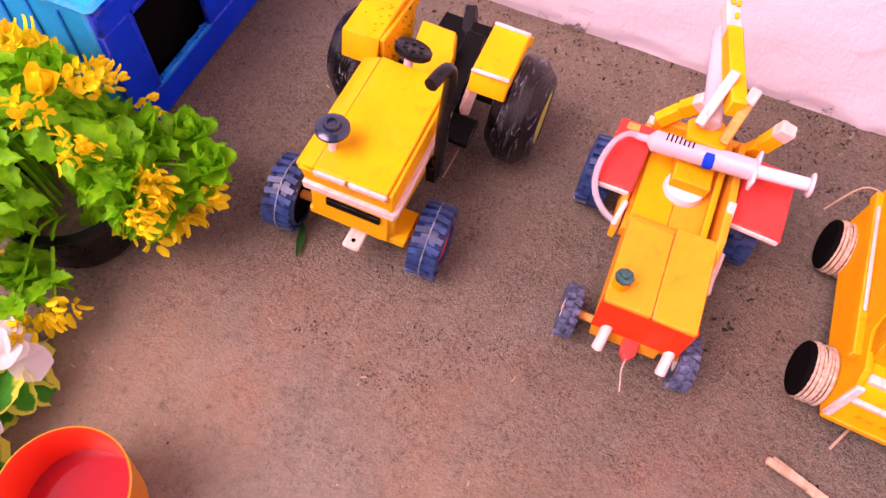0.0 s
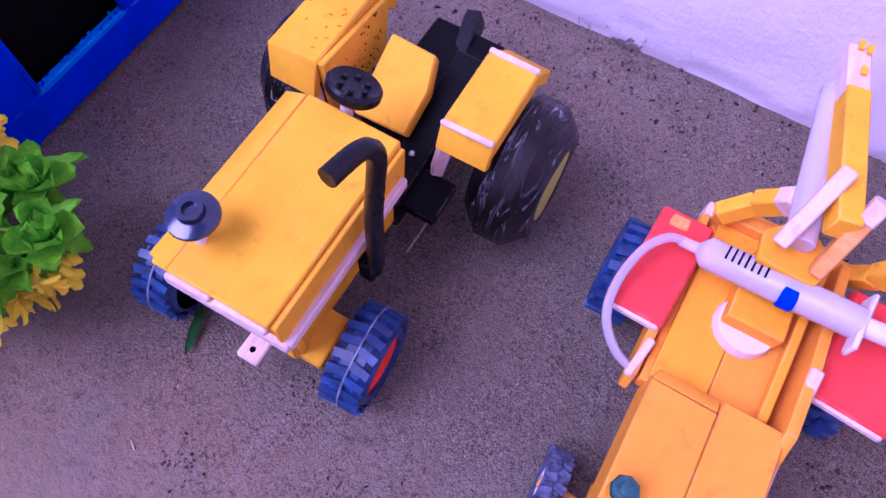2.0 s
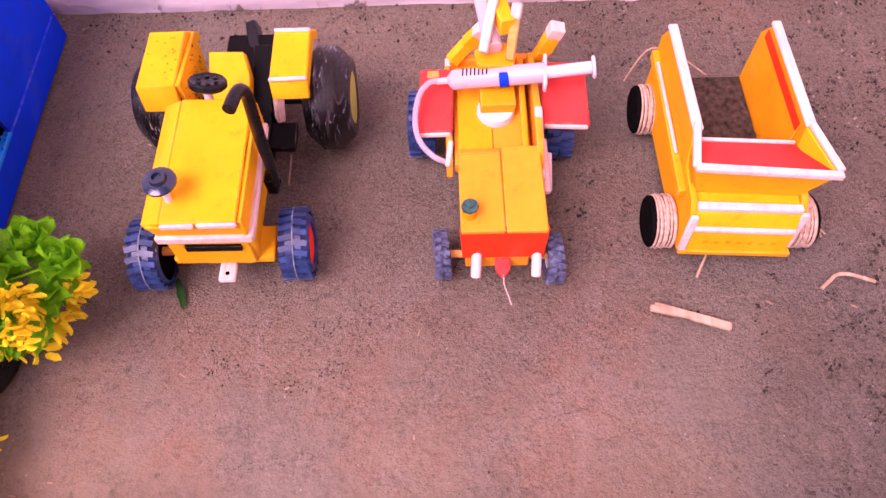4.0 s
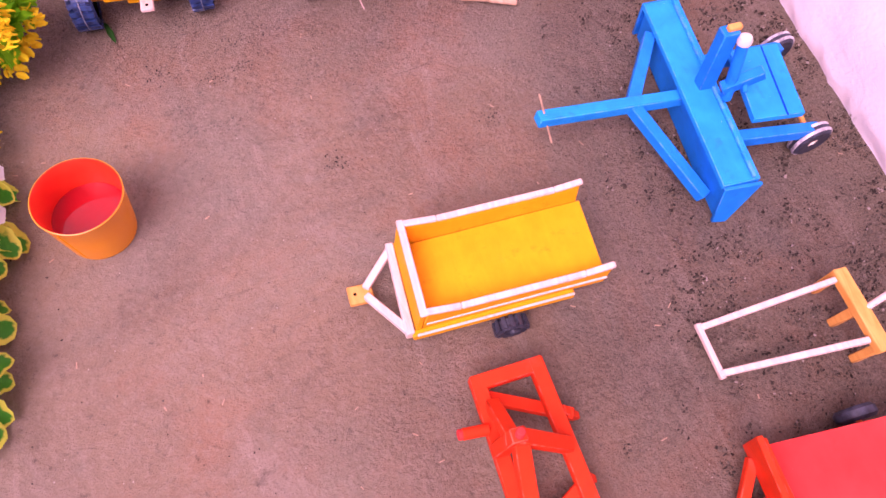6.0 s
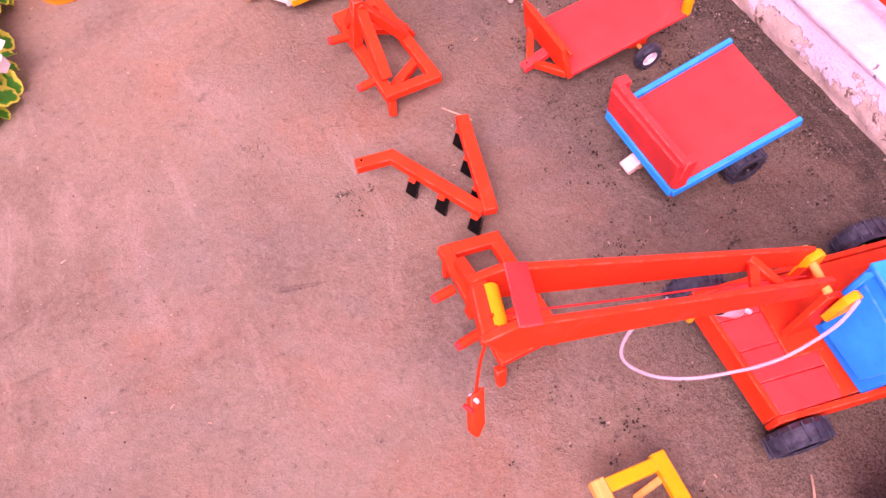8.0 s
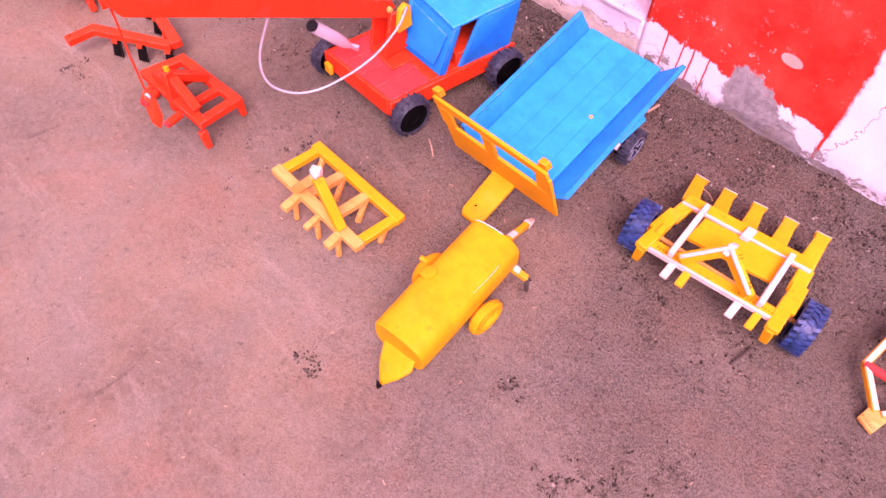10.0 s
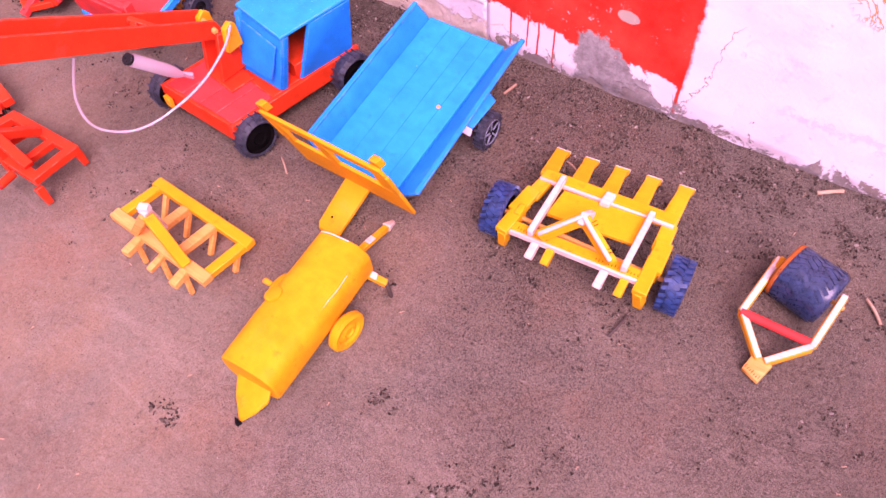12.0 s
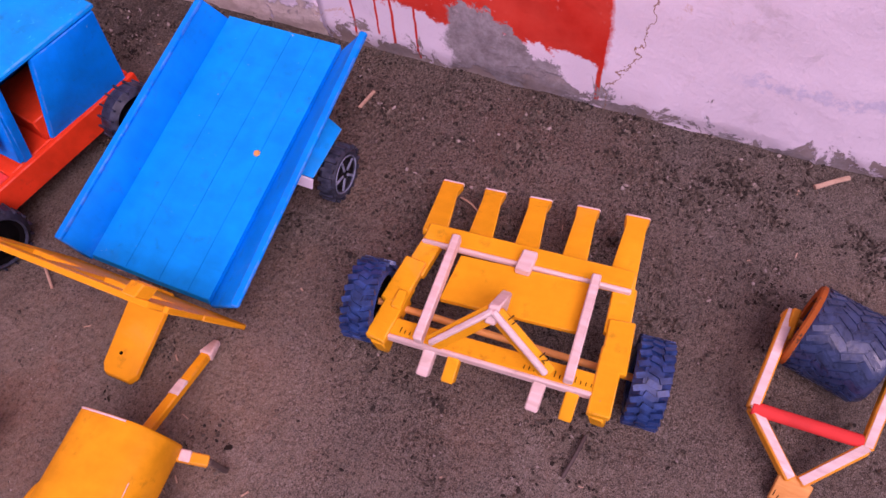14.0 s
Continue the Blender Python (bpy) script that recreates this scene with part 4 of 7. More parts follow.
    for c, r, wd in (((0.1710, 0.020, 0.0160), 0.0163, 0.0105), ((0.2425, 0.015, 0.0160), 0.0163, 0.0110)):
        wl = wheel(t, c, (1, 0.06, 0), r, wd, WORNTREAD, CREAM, r * 0.42, 18, 0.0018, 0.0034, 0.0006, 2, "small ribbed blue-black rubber wheel")
    for c in ((0.1590, 0.122, 0.0225), (0.2540, 0.118, 0.0225)):
        wheel(t, c, (1, 0, 0), 0.0230, 0.020, TREAD, BLACKPLASTIC, 0.012, 20, 0.002, 0.004, 0.0008, 2, "ribbed blue-black rubber wheel")
    part("front_axle", rod((0.166, 0.020, 0.018), (0.244, 0.016, 0.018), 0.0026), WOOD, t)
    part("axle_block", box(0.186, 0.226, 0.010, 0.030, 0.016, 0.037), ORANGE, t)
    part("rear_axle", rod((0.159, 0.122, 0.0225), (0.254, 0.118, 0.0225), 0.003), WOOD, t)
    part("axle_block", box(0.190, 0.222, 0.100, 0.124, 0.018, 0.037), ORANGE, t)
    syringe(t, (0.1765, 0.1225, 0.0665), (0.2395, 0.1175, 0.0770), (0.2690, 0.1167, 0.0820))
    part("hose", sweep([(0.1725, 0.1230, 0.0660), (0.1655, 0.1210, 0.0665), (0.1585, 0.1110, 0.0655), (0.1555, 0.0960, 0.0610), (0.1580, 0.0830, 0.0550), (0.1670, 0.0745, 0.0490), (0.1790, 0.0710, 0.0450)], 0.0019, 8), TUBING, t, "milky plastic hose")
    # digging arm and stabilisers behind
    part("arm_link", bar((0.2000, 0.1270, 0.0860), (0.2080, 0.1540, 0.1080), 0.0060, 0.0085), PALE, t, "bare wooden link")
    part("arm_link", bar((0.2175, 0.1270, 0.0800), (0.2215, 0.1450, 0.1040), 0.0060, 0.0090), WOOD, t, "bare wooden link")
    part("link_end", bar((0.2208, 0.1420, 0.1000), (0.2222, 0.1475, 0.1075), 0.0066, 0.0110), PALE, t)
    boom = part("boom", bar((0.2150, 0.1355, 0.0985), (0.2017, 0.1960, 0.0985), 0.0095, 0.0125), YELLOW, t)
    part("boom_end", bar((0.2022, 0.1930, 0.0995), (0.1960, 0.2165, 0.1005), 0.0092, 0.0100), PALE, boom, "bare wooden boom end")
    for p in ((0.2010, 0.2010, 0.1058), (0.1965, 0.2125, 0.1064), (0.2000, 0.2120, 0.1064)):
        part("paint_patch", bar(p, V(p) + V(-0.0005, 0.0040, 0.0006), 0.0022, 0.0012, bev=0), YELLOW, boom)
    part("ram", rod((0.2075, 0.1320, 0.0840), (0.1975, 0.2050, 0.0900), 0.0058, seg=16), SYRINGE, t, "clear plastic ram")
    for q, r, s2 in (((0.1800, 0.1480, 0.0570), (0.1915, 0.1550, 0.0660), (0.2025, 0.1530, 0.0810)), ((0.2385, 0.1500, 0.0550), (0.2425, 0.1440, 0.0710), (0.2485, 0.1420, 0.0920))):
        a2 = part("stabiliser", bar(q, r, 0.0085, 0.0075, (0, 1, 0)), YELLOW, t)
        part("stabiliser_foot", bar(r, s2, 0.0095, 0.0080, (0, 1, 0)), YELLOW, a2)
        part("bare_end", bar(V(r).lerp(V(s2), 0.62), V(r).lerp(V(s2), 1.03), 0.0100, 0.0084, (0, 1, 0)), PALE, a2)
        part("stabiliser_hinge", box(q[0] - 0.004, q[0] + 0.004, 0.150, 0.157, 0.040, 0.052), PALE, a2)
    part("step_stick", bar((0.2360, 0.0560, 0.0330), (0.2375, 0.0780, 0.0400), 0.0042, 0.0050), PALE, t, "bare wooden step stick")
    part("step_stick", bar((0.2425, 0.0610, 0.0250), (0.2425, 0.0830, 0.0380), 0.0055, 0.0055), PALE, t, "bare wooden step stick")
    part("tail_board", box(0.1790, 0.2400, 0.1500, 0.1560, 0.036, 0.056), ORANGE, t)


toy_backhoe()


# ---- toy hopper wagon ----
def rope_wheel(owner, c, r, width, out):
    n = 6
    w2 = part("wheel", ring(c, (1, 0, 0), r * 0.90, r * 0.8, width, 26), ROPE, owner, "rope-wound wheel")
    for i in range(n):
        x = -width / 2 + width * (i + 0.5) / n
        part("rope_turn", ring(V(c) + V(x, 0, 0), (1, 0.03 * (i % 3 - 1), 0), r * (0.97 + 0.03 * (i % 2)), r * 0.82, width / n * 1.15, 26, 0.45), ROPE, w2)
    a, b = sorted((width * 0.44 * -out, (width * 0.5 + 0.0028) * out))
    part("wheel_disc", rod(V(c) + V(a, 0, 0), V(c) + V(b, 0, 0), r * 0.93, seg=24, bev=0.0012), DARK, w2, "black wheel face")


def toy_hopper_wagon():
    t = thing("toy_hopper_wagon", 0.36, 0.08, 0, "yellow wooden toy hopper wagon with rope-wound wheels, on earth", "toy wagon")
    side = [(0.0190, 0.016), (0.155, 0.016), (0.155, 0.070), (0.146, 0.084), (0.062, 0.084), (0.052, 0.062), (0.030, 0.058), (0.0225, 0.050)]
    for x, xs in ((0.3225, 0.3240), (0.3895, 0.3910)):
        b = part("side_board", slab([(x, y, z) for y, z in side], (0.004, 0, 0)), AMBER, t)
        part("edge_strip", bar((xs + 0.0005, 0.148, 0.0855), (xs + 0.0005, 0.062, 0.0855), 0.006, 0.003), PALE, b, "bare wooden edge strip")
        part("edge_strip", bar((xs + 0.0005, 0.0215, 0.053), (xs + 0.0005, 0.0175, 0.020), 0.005, 0.003, (0, 1, 0)), PALE, b, "bare wooden edge strip")
        part("lining", slab([(x + (0.0042 if x < 0.35 else -0.0014), y, z) for y, z in ((0.066, 0.032), (0.150, 0.032), (0.146, 0.080), (0.068, 0.080))], (0.0012, 0, 0), 0.0003), AMBER, b)
        if x > 0.35:
            part("red_band", slab([(x - 0.0016, 0.068, 0.074), (x - 0.0016, 0.146, 0.074), (x - 0.0016, 0.146, 0.081), (x - 0.0016, 0.068, 0.081)], (0.0004, 0, 0), 0), RED, b)
        off = -0.004 if x < 0.35 else 0.004
        part("ledge", bar((x + 0.002 + off, 0.040, 0.050), (x + 0.002 + off, 0.152, 0.056), 0.005, 0.008), AMBER, b)
        part("edge_strip", bar((x + 0.002 + off * 1.1, 0.066, 0.0568), (x + 0.002 + off * 1.1, 0.140, 0.0605), 0.0024, 0.0022), PALE, b)
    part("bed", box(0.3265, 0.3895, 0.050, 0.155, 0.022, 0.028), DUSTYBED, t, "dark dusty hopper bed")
    lip = part("front_hopper", slab([(0.3265, 0.0365, 0.054), (0.3895, 0.0355, 0.054), (0.3990, 0.0300, 0.0835), (0.3195, 0.0330, 0.0840)], (0, 0.0035, 0.001)), YELLOW, t)
    part("lining", slab([(0.3215, 0.0360, 0.0842), (0.3975, 0.0335, 0.0838), (0.3880, 0.0640, 0.0690), (0.3280, 0.0650, 0.0690)], (0, 0.001, -0.002), 0.0004), PINKRED, lip, "faded red hopper lining")
    part("inner_board", slab([(0.3270, 0.0650, 0.0690), (0.3890, 0.0640, 0.0690), (0.3890, 0.0640, 0.028), (0.3270, 0.0650, 0.028)], (0, -0.003, 0)), AMBER, lip)
    part("edge_strip", bar((0.3275, 0.0652, 0.0700), (0.3885, 0.0642, 0.0700), 0.0026, 0.0024), PALE, lip)
    part("edge_strip", bar((0.3180, 0.0325, 0.0855), (0.4005, 0.0295, 0.0850), 0.0050, 0.0042), PALE, lip, "bare wooden edge strip")
    for x0, x1 in ((0.3245, 0.3185), (0.3915, 0.4000)):
        part("hopper_cheek", slab([(x0, 0.060, 0.064), (x0, 0.0390, 0.056), (x1, 0.0330, 0.0845), (x0, 0.0640, 0.0850)], (0.003 if x0 < 0.35 else -0.003, 0, 0)), YELLOW, lip)
        part("edge_strip", bar((x1, 0.0320, 0.0862), (x0, 0.0650, 0.0868), 0.0045, 0.003), PALE, lip)
    nose = part("nose_box", box(0.3265, 0.3895, 0.0235, 0.0500, 0.018, 0.0545), YELLOW, t)
    part("step_bar", bar((0.3265, 0.0255, 0.0552), (0.3895, 0.0255, 0.0552), 0.0055, 0.0042), PALE, nose, "bare wooden step bar")
    part("step_bar", bar((0.3270, 0.0192, 0.0400), (0.3890, 0.0192, 0.0400), 0.0050, 0.0036), PALE, nose, "bare wooden step bar")
    part("step_board", slab([(0.3265, 0.0228, 0.0535), (0.3895, 0.0228, 0.0535), (0.3895, 0.0190, 0.0415), (0.3265, 0.0190, 0.0415)], (0, 0.004, 0)), YELLOW, nose)
    part("step_board", slab([(0.3265, 0.0175, 0.0385), (0.3895, 0.0175, 0.0385), (0.3895, 0.0150, 0.0190), (0.3265, 0.0150, 0.0190)], (0, 0.004, 0)), YELLOW, nose)
    part("sill", bar((0.3230, 0.0165, 0.0175), (0.3935, 0.0165, 0.0175), 0.0050, 0.0046), AMBER, nose)
    for i in range(7):
        part("printed_mark", bar((0.336 + 0.007 * i, 0.0160, 0.029), (0.3385 + 0.007 * i, 0.0160, 0.029), 0.0004, 0.003, bev=0), AMBER, nose)
    # the whole front sits slightly skewed
    for ob in [lip, nose, *lip.children, *nose.children]:
        for v in ob.data.vertices:
            v.co.y -= v.co.x * 0.06
    for c, out in (((0.3150, 0.0400, 0.0182), -1), ((0.3200, 0.1340, 0.0182), -1), ((0.4040, 0.0380, 0.0182), 1), ((0.4020, 0.1320, 0.0182), 1)):
        rope_wheel(t, c, 0.0182, 0.0125, out)
    part("axle", rod((0.315, 0.040, 0.0182), (0.404, 0.038, 0.0182), 0.002), WOOD, t)
    part("axle", rod((0.320, 0.134, 0.0182), (0.402, 0.132, 0.0182), 0.002), WOOD, t)


toy_hopper_wagon()


# ---- toy grader blade ----
def toy_grader_blade():
    t = thing("toy_grader_blade", 0.45, -0.18, 0, "blue wooden toy scraper blade with drawbar and two wheels", "toy scraper")
    part("top_board", slab([(0.4385, -0.0915, 0.046), (0.4720, -0.0895, 0.046), (0.4600, -0.2725, 0.050), (0.4300, -0.2720, 0.048)], (0, 0, -0.005)), SKYBLUE, t)
    part("ridge", bar((0.4655, -0.0910, 0.0478), (0.4545, -0.2710, 0.0515), 0.003, 0.003), SKYBLUE, t)
    part("blade_board", slab([(0.4420, -0.0920, 0.042), (0.4340, -0.2700, 0.044), (0.4405, -0.2760, 0.003), (0.4480, -0.0890, 0.003)], (0.006, 0, 0)), BLUE, t)
    part("end_cap", slab([(0.4300, -0.2720, 0.047), (0.4605, -0.2740, 0.049), (0.4490, -0.2790, 0.002), (0.4370, -0.2780, 0.003)], (0, -0.003, 0)), BLUE, t)
    part("end_cap", slab([(0.4385, -0.0915, 0.045), (0.4710, -0.0900, 0.045), (0.4560, -0.0860, 0.003), (0.4450, -0.0870, 0.003)], (0, 0.003, 0)), BLUE, t)
    part("drawbar", bar((0.3130, -0.1835, 0.0440), (0.4420, -0.1800, 0.0330), 0.0105, 0.0095), SKYBLUE, t)
    for y0, z0, p in ((-0.1800, 0.036, (0.4385, -0.1150, 0.034)), (-0.1840, 0.036, (0.4345, -0.2620, 0.012))):
        part("brace", bar((0.3960, y0, z0), p, 0.010, 0.010), BLUE, t)
    body = part("rear_board", slab([(0.4790, -0.2225, 0.050), (0.5240, -0.2250, 0.049), (0.5330, -0.1560, 0.050), (0.4880, -0.1560, 0.051)], (0, 0, -0.006)), SKYBLUE, t)
    part("rear_seam", bar((0.5080, -0.2240, 0.0496), (0.5170, -0.1565, 0.0505), 0.0012, 0.0006, bev=0), DEEPBLUE, body)
    part("side_rail", bar((0.4580, -0.2280, 0.036), (0.5450, -0.2290, 0.026), 0.010, 0.011), BLUE, t)
    part("side_rail", bar((0.4680, -0.1530, 0.036), (0.5520, -0.1450, 0.026), 0.010, 0.011), BLUE, t)
    part("lever", bar((0.4545, -0.1815, 0.046), (0.4490, -0.1795, 0.1085), 0.0125, 0.0105, (0, 1, 0)), BLUE, t)
    part("lever_tip", bar((0.4515, -0.1795, 0.1082), (0.4512, -0.1794, 0.1125), 0.0105, 0.0052, (0, 1, 0)), WOOD, t, "bare wooden lever tip")
    part("post", rod((0.4640, -0.1990, 0.050), (0.4588, -0.1885, 0.1020), 0.0044, seg=14), BLUE, t)
    part("post_cap", lathe((0.4588, -0.1885, 0.1020), (-0.10, 0.20, 1), [(0, 0), (0.0052, 0), (0.0056, 0.003), (0.0044, 0.006), (0, 0.0070)], 16), CREAM, t, "pale post cap")
    part("cross_arm", bar((0.4570, -0.1960, 0.0600), (0.4850, -0.1980, 0.0760), 0.0085, 0.0095), BLUE, t)
    part("cross_peg", rod((0.4700, -0.2020, 0.0690), (0.4690, -0.2070, 0.0660), 0.0022), BLUE, t)
    for c in ((0.5440, -0.2310, 0.0165), (0.5570, -0.1370, 0.0165)):
        wl = wheel(t, c, (-0.12, 1, 0), 0.0170, 0.0125, RUBBER, CREAM, 0.0045, 0, label="black rubber wheel", hub_label="cream wheel hub")
        for k in (-1, 1):
            part("stripe", ring(V(c) + V(-0.12, 1, 0) * 0.0028 * k, (-0.12, 1, 0), 0.0174, 0.0160, 0.0034, 28), STRIPEWHITE, wl, "worn white stripe")
    part("axle", rod((0.544, -0.2310, 0.0165), (0.557, -0.137, 0.0165), 0.0022), WOOD, t)
    part("straw_tie", rod((0.3230, -0.1980, 0.030), (0.3150, -0.1720, 0.060), 0.0008, seg=6, bev=0.0002), STRAW, t, "dry straw stuck through the drawbar")


toy_grader_blade()


# ---- toy tipping trailer ----
def toy_tipper_trailer():
    t = thing("toy_tipper_trailer", 0.25, -0.285, 0, "yellow wooden toy tipping trailer, empty, nose on the earth", "toy trailer")
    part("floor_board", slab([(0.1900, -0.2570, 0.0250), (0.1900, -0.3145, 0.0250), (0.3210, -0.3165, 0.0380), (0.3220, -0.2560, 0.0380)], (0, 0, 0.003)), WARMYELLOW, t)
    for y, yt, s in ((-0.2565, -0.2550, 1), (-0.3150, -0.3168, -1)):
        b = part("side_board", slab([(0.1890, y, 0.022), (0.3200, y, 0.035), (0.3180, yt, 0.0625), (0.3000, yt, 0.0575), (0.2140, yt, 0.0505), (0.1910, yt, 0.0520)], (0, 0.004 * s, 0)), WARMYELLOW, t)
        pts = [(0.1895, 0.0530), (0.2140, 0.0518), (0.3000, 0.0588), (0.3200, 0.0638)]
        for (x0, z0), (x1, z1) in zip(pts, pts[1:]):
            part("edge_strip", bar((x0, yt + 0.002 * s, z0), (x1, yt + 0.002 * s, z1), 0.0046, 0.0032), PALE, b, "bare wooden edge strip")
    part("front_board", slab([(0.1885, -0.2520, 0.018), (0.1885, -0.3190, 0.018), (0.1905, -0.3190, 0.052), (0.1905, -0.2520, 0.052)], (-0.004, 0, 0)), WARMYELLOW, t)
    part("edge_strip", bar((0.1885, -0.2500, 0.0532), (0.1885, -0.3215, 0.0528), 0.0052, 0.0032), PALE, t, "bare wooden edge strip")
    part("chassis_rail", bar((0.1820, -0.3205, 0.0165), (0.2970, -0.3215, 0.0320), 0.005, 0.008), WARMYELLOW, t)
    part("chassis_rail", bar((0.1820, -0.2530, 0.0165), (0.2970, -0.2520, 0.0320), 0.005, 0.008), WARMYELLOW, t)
    part("chassis_front", bar((0.1815, -0.2500, 0.0180), (0.1805, -0.3210, 0.0180), 0.0060, 0.0090), PALE, t, "bare wooden front rail")
    part("edge_strip", bar((0.1850, -0.3228, 0.0210), (0.2960, -0.3236, 0.0362), 0.0018, 0.0016, bev=0.0003), PALE, t)
    part("edge_strip", bar((0.1910, -0.3198, 0.0330), (0.3180, -0.3208, 0.0480), 0.0016, 0.0016, bev=0.0003), PALE, t)
    part("draw_arm", bar((0.1815, -0.2530, 0.0170), (0.1580, -0.2770, 0.0110), 0.0055, 0.0060), PALE, t, "bare wooden draw arm")
    part("draw_arm", bar((0.1800, -0.3170, 0.0180), (0.1575, -0.2825, 0.0110), 0.0055, 0.0060), PALE, t, "bare wooden draw arm")
    tow = part("tow_plate", box(0.1450, 0.1630, -0.2865, -0.2720, 0.0045, 0.0095), WOOD, t)
    part("tow_hole", rod((0.1500, -0.2790, 0.0090), (0.1500, -0.2790, 0.0100), 0.0012, bev=0.0002), DARK, tow)
    for y in (-0.3285, -0.2430):
        wheel(t, (0.2520, y, 0.0125), (0, 1, 0), 0.0128, 0.010, RUBBER, RUBBER, 0.0065, 14, 0.0012, 0.003, 0, 1, "small black rubber wheel")
    part("axle", rod((0.252, -0.3285, 0.0125), (0.252, -0.2430, 0.0125), 0.0018), WOOD, t)
    part("axle_block", box(0.243, 0.261, -0.314, -0.258, 0.011, 0.028), WOOD, t)


toy_tipper_trailer()


# ---- red toy ploughs ----
def toy_frame_plough(x, y, corners, mast, pegs, tines, diagonals, label):
    t = thing("toy_plough", x, y, 0, label, "toy plough", "red toy ploughs")
    a, b, c, d = [V(p) for p in corners]
    mid = (a + b + c + d) / 4
    for p in (a, b, c, d):
        p.x -= math.copysign(0.0050, p.x - mid.x)
        p.y -= math.copysign(0.0050, p.y - mid.y)
    for p, q in ((a, b), (b, c), (c, d), (d, a)):
        e = (q - p).normalized() * 0.0048
        part("frame_bar", bar(p - e, q + e, 0.0105, 0.0085), RED, t)
    m = V(mast)
    part("mast", bar(m - V(0.004, 0, 0.050), m, 0.010, 0.009, (0, 1, 0)), RED, t)
    part("mast_arm", bar(m - V(0, 0, 0.006), (a + b) / 2 + V(-0.002, 0, 0.006), 0.010, 0.009), RED, t)
    part("mast_arm", bar(m - V(0.002, 0, 0.010), d + (c - d) * 0.16 + V(0.004, 0, 0.007), 0.009, 0.009), RED, t)
    part("mast_arm", bar(m - V(-0.002, 0, 0.010), d + (c - d) * 0.88 + V(0.004, 0, 0.006), 0.010, 0.010), RED, t)
    part("mast_peg", rod(m - V(0, 0.001, 0.003), m + V(0.001, 0.001, 0.004), 0.003, seg=10), AMBER if y < -0.6 else PINKRED, t)
    for p, q in pegs:
        g = part("hitch_peg", rod(p, q, 0.0040, seg=10), RED, t)
        e = (V(q) - V(p)).normalized()
        part("peg_tip", rod(V(q) - e * 0.0004, V(q) + e * 0.003, 0.0036, seg=10), PINKRED, g)
    for p, q in tines:
        part("tine", bar(p, q, 0.0085, 0.0070, (0, 1, 0.1), taper=0.75), RED, t)
    for p, q in diagonals:
        part("diagonal", bar(p, q, 0.0085, 0.0075), RED, t)


toy_frame_plough(0.24, -0.42, ((0.2630, -0.3570, 0.0215), (0.2710, -0.4800, 0.0215), (0.2150, -0.4805, 0.0200), (0.2105, -0.3590, 0.0190)), (0.2196, -0.4110, 0.0785),
                 [((0.2140, -0.3960, 0.024), (0.1960, -0.3950, 0.025)), ((0.2170, -0.4540, 0.020), (0.2000, -0.4555, 0.019))],
                 [((0.2225, -0.4720, 0.018), (0.2190, -0.4850, 0.001)), ((0.2190, -0.3660, 0.016), (0.2185, -0.3670, 0.001)), ((0.2660, -0.4400, 0.020), (0.2760, -0.4410, 0.001)), ((0.2640, -0.3950, 0.020), (0.2790, -0.3990, 0.002))],
                 [((0.2180, -0.3720, 0.012), (0.2740, -0.3985, 0.012)), ((0.2240, -0.4680, 0.014), (0.2690, -0.4400, 0.018))],
                 "red wooden toy plough frame with crossed braces, on earth")
toy_frame_plough(0.21, -0.70, ((0.2370, -0.6490, 0.0240), (0.2400, -0.7480, 0.0235), (0.1860, -0.7505, 0.0260), (0.1855, -0.6450, 0.0280)), (0.1930, -0.7000, 0.0640),
                 [((0.1820, -0.6820, 0.030), (0.1660, -0.6830, 0.030)), ((0.1830, -0.7210, 0.026), (0.1660, -0.7230, 0.026))],
                 [((0.1860, -0.7500, 0.020), (0.1850, -0.7560, 0.001)), ((0.1900, -0.6560, 0.022), (0.1890, -0.6560, 0.001)), ((0.2370, -0.7430, 0.020), (0.2380, -0.7440, 0.001)), ((0.2360, -0.6490, 0.020), (0.2390, -0.6470, 0.001))],
                 [((0.1900, -0.7180, 0.026), (0.2370, -0.7180, 0.024)), ((0.1950, -0.6900, 0.034), (0.2360, -0.6860, 0.025))],
                 "red wooden toy plough frame with a raised mast, under a boom")


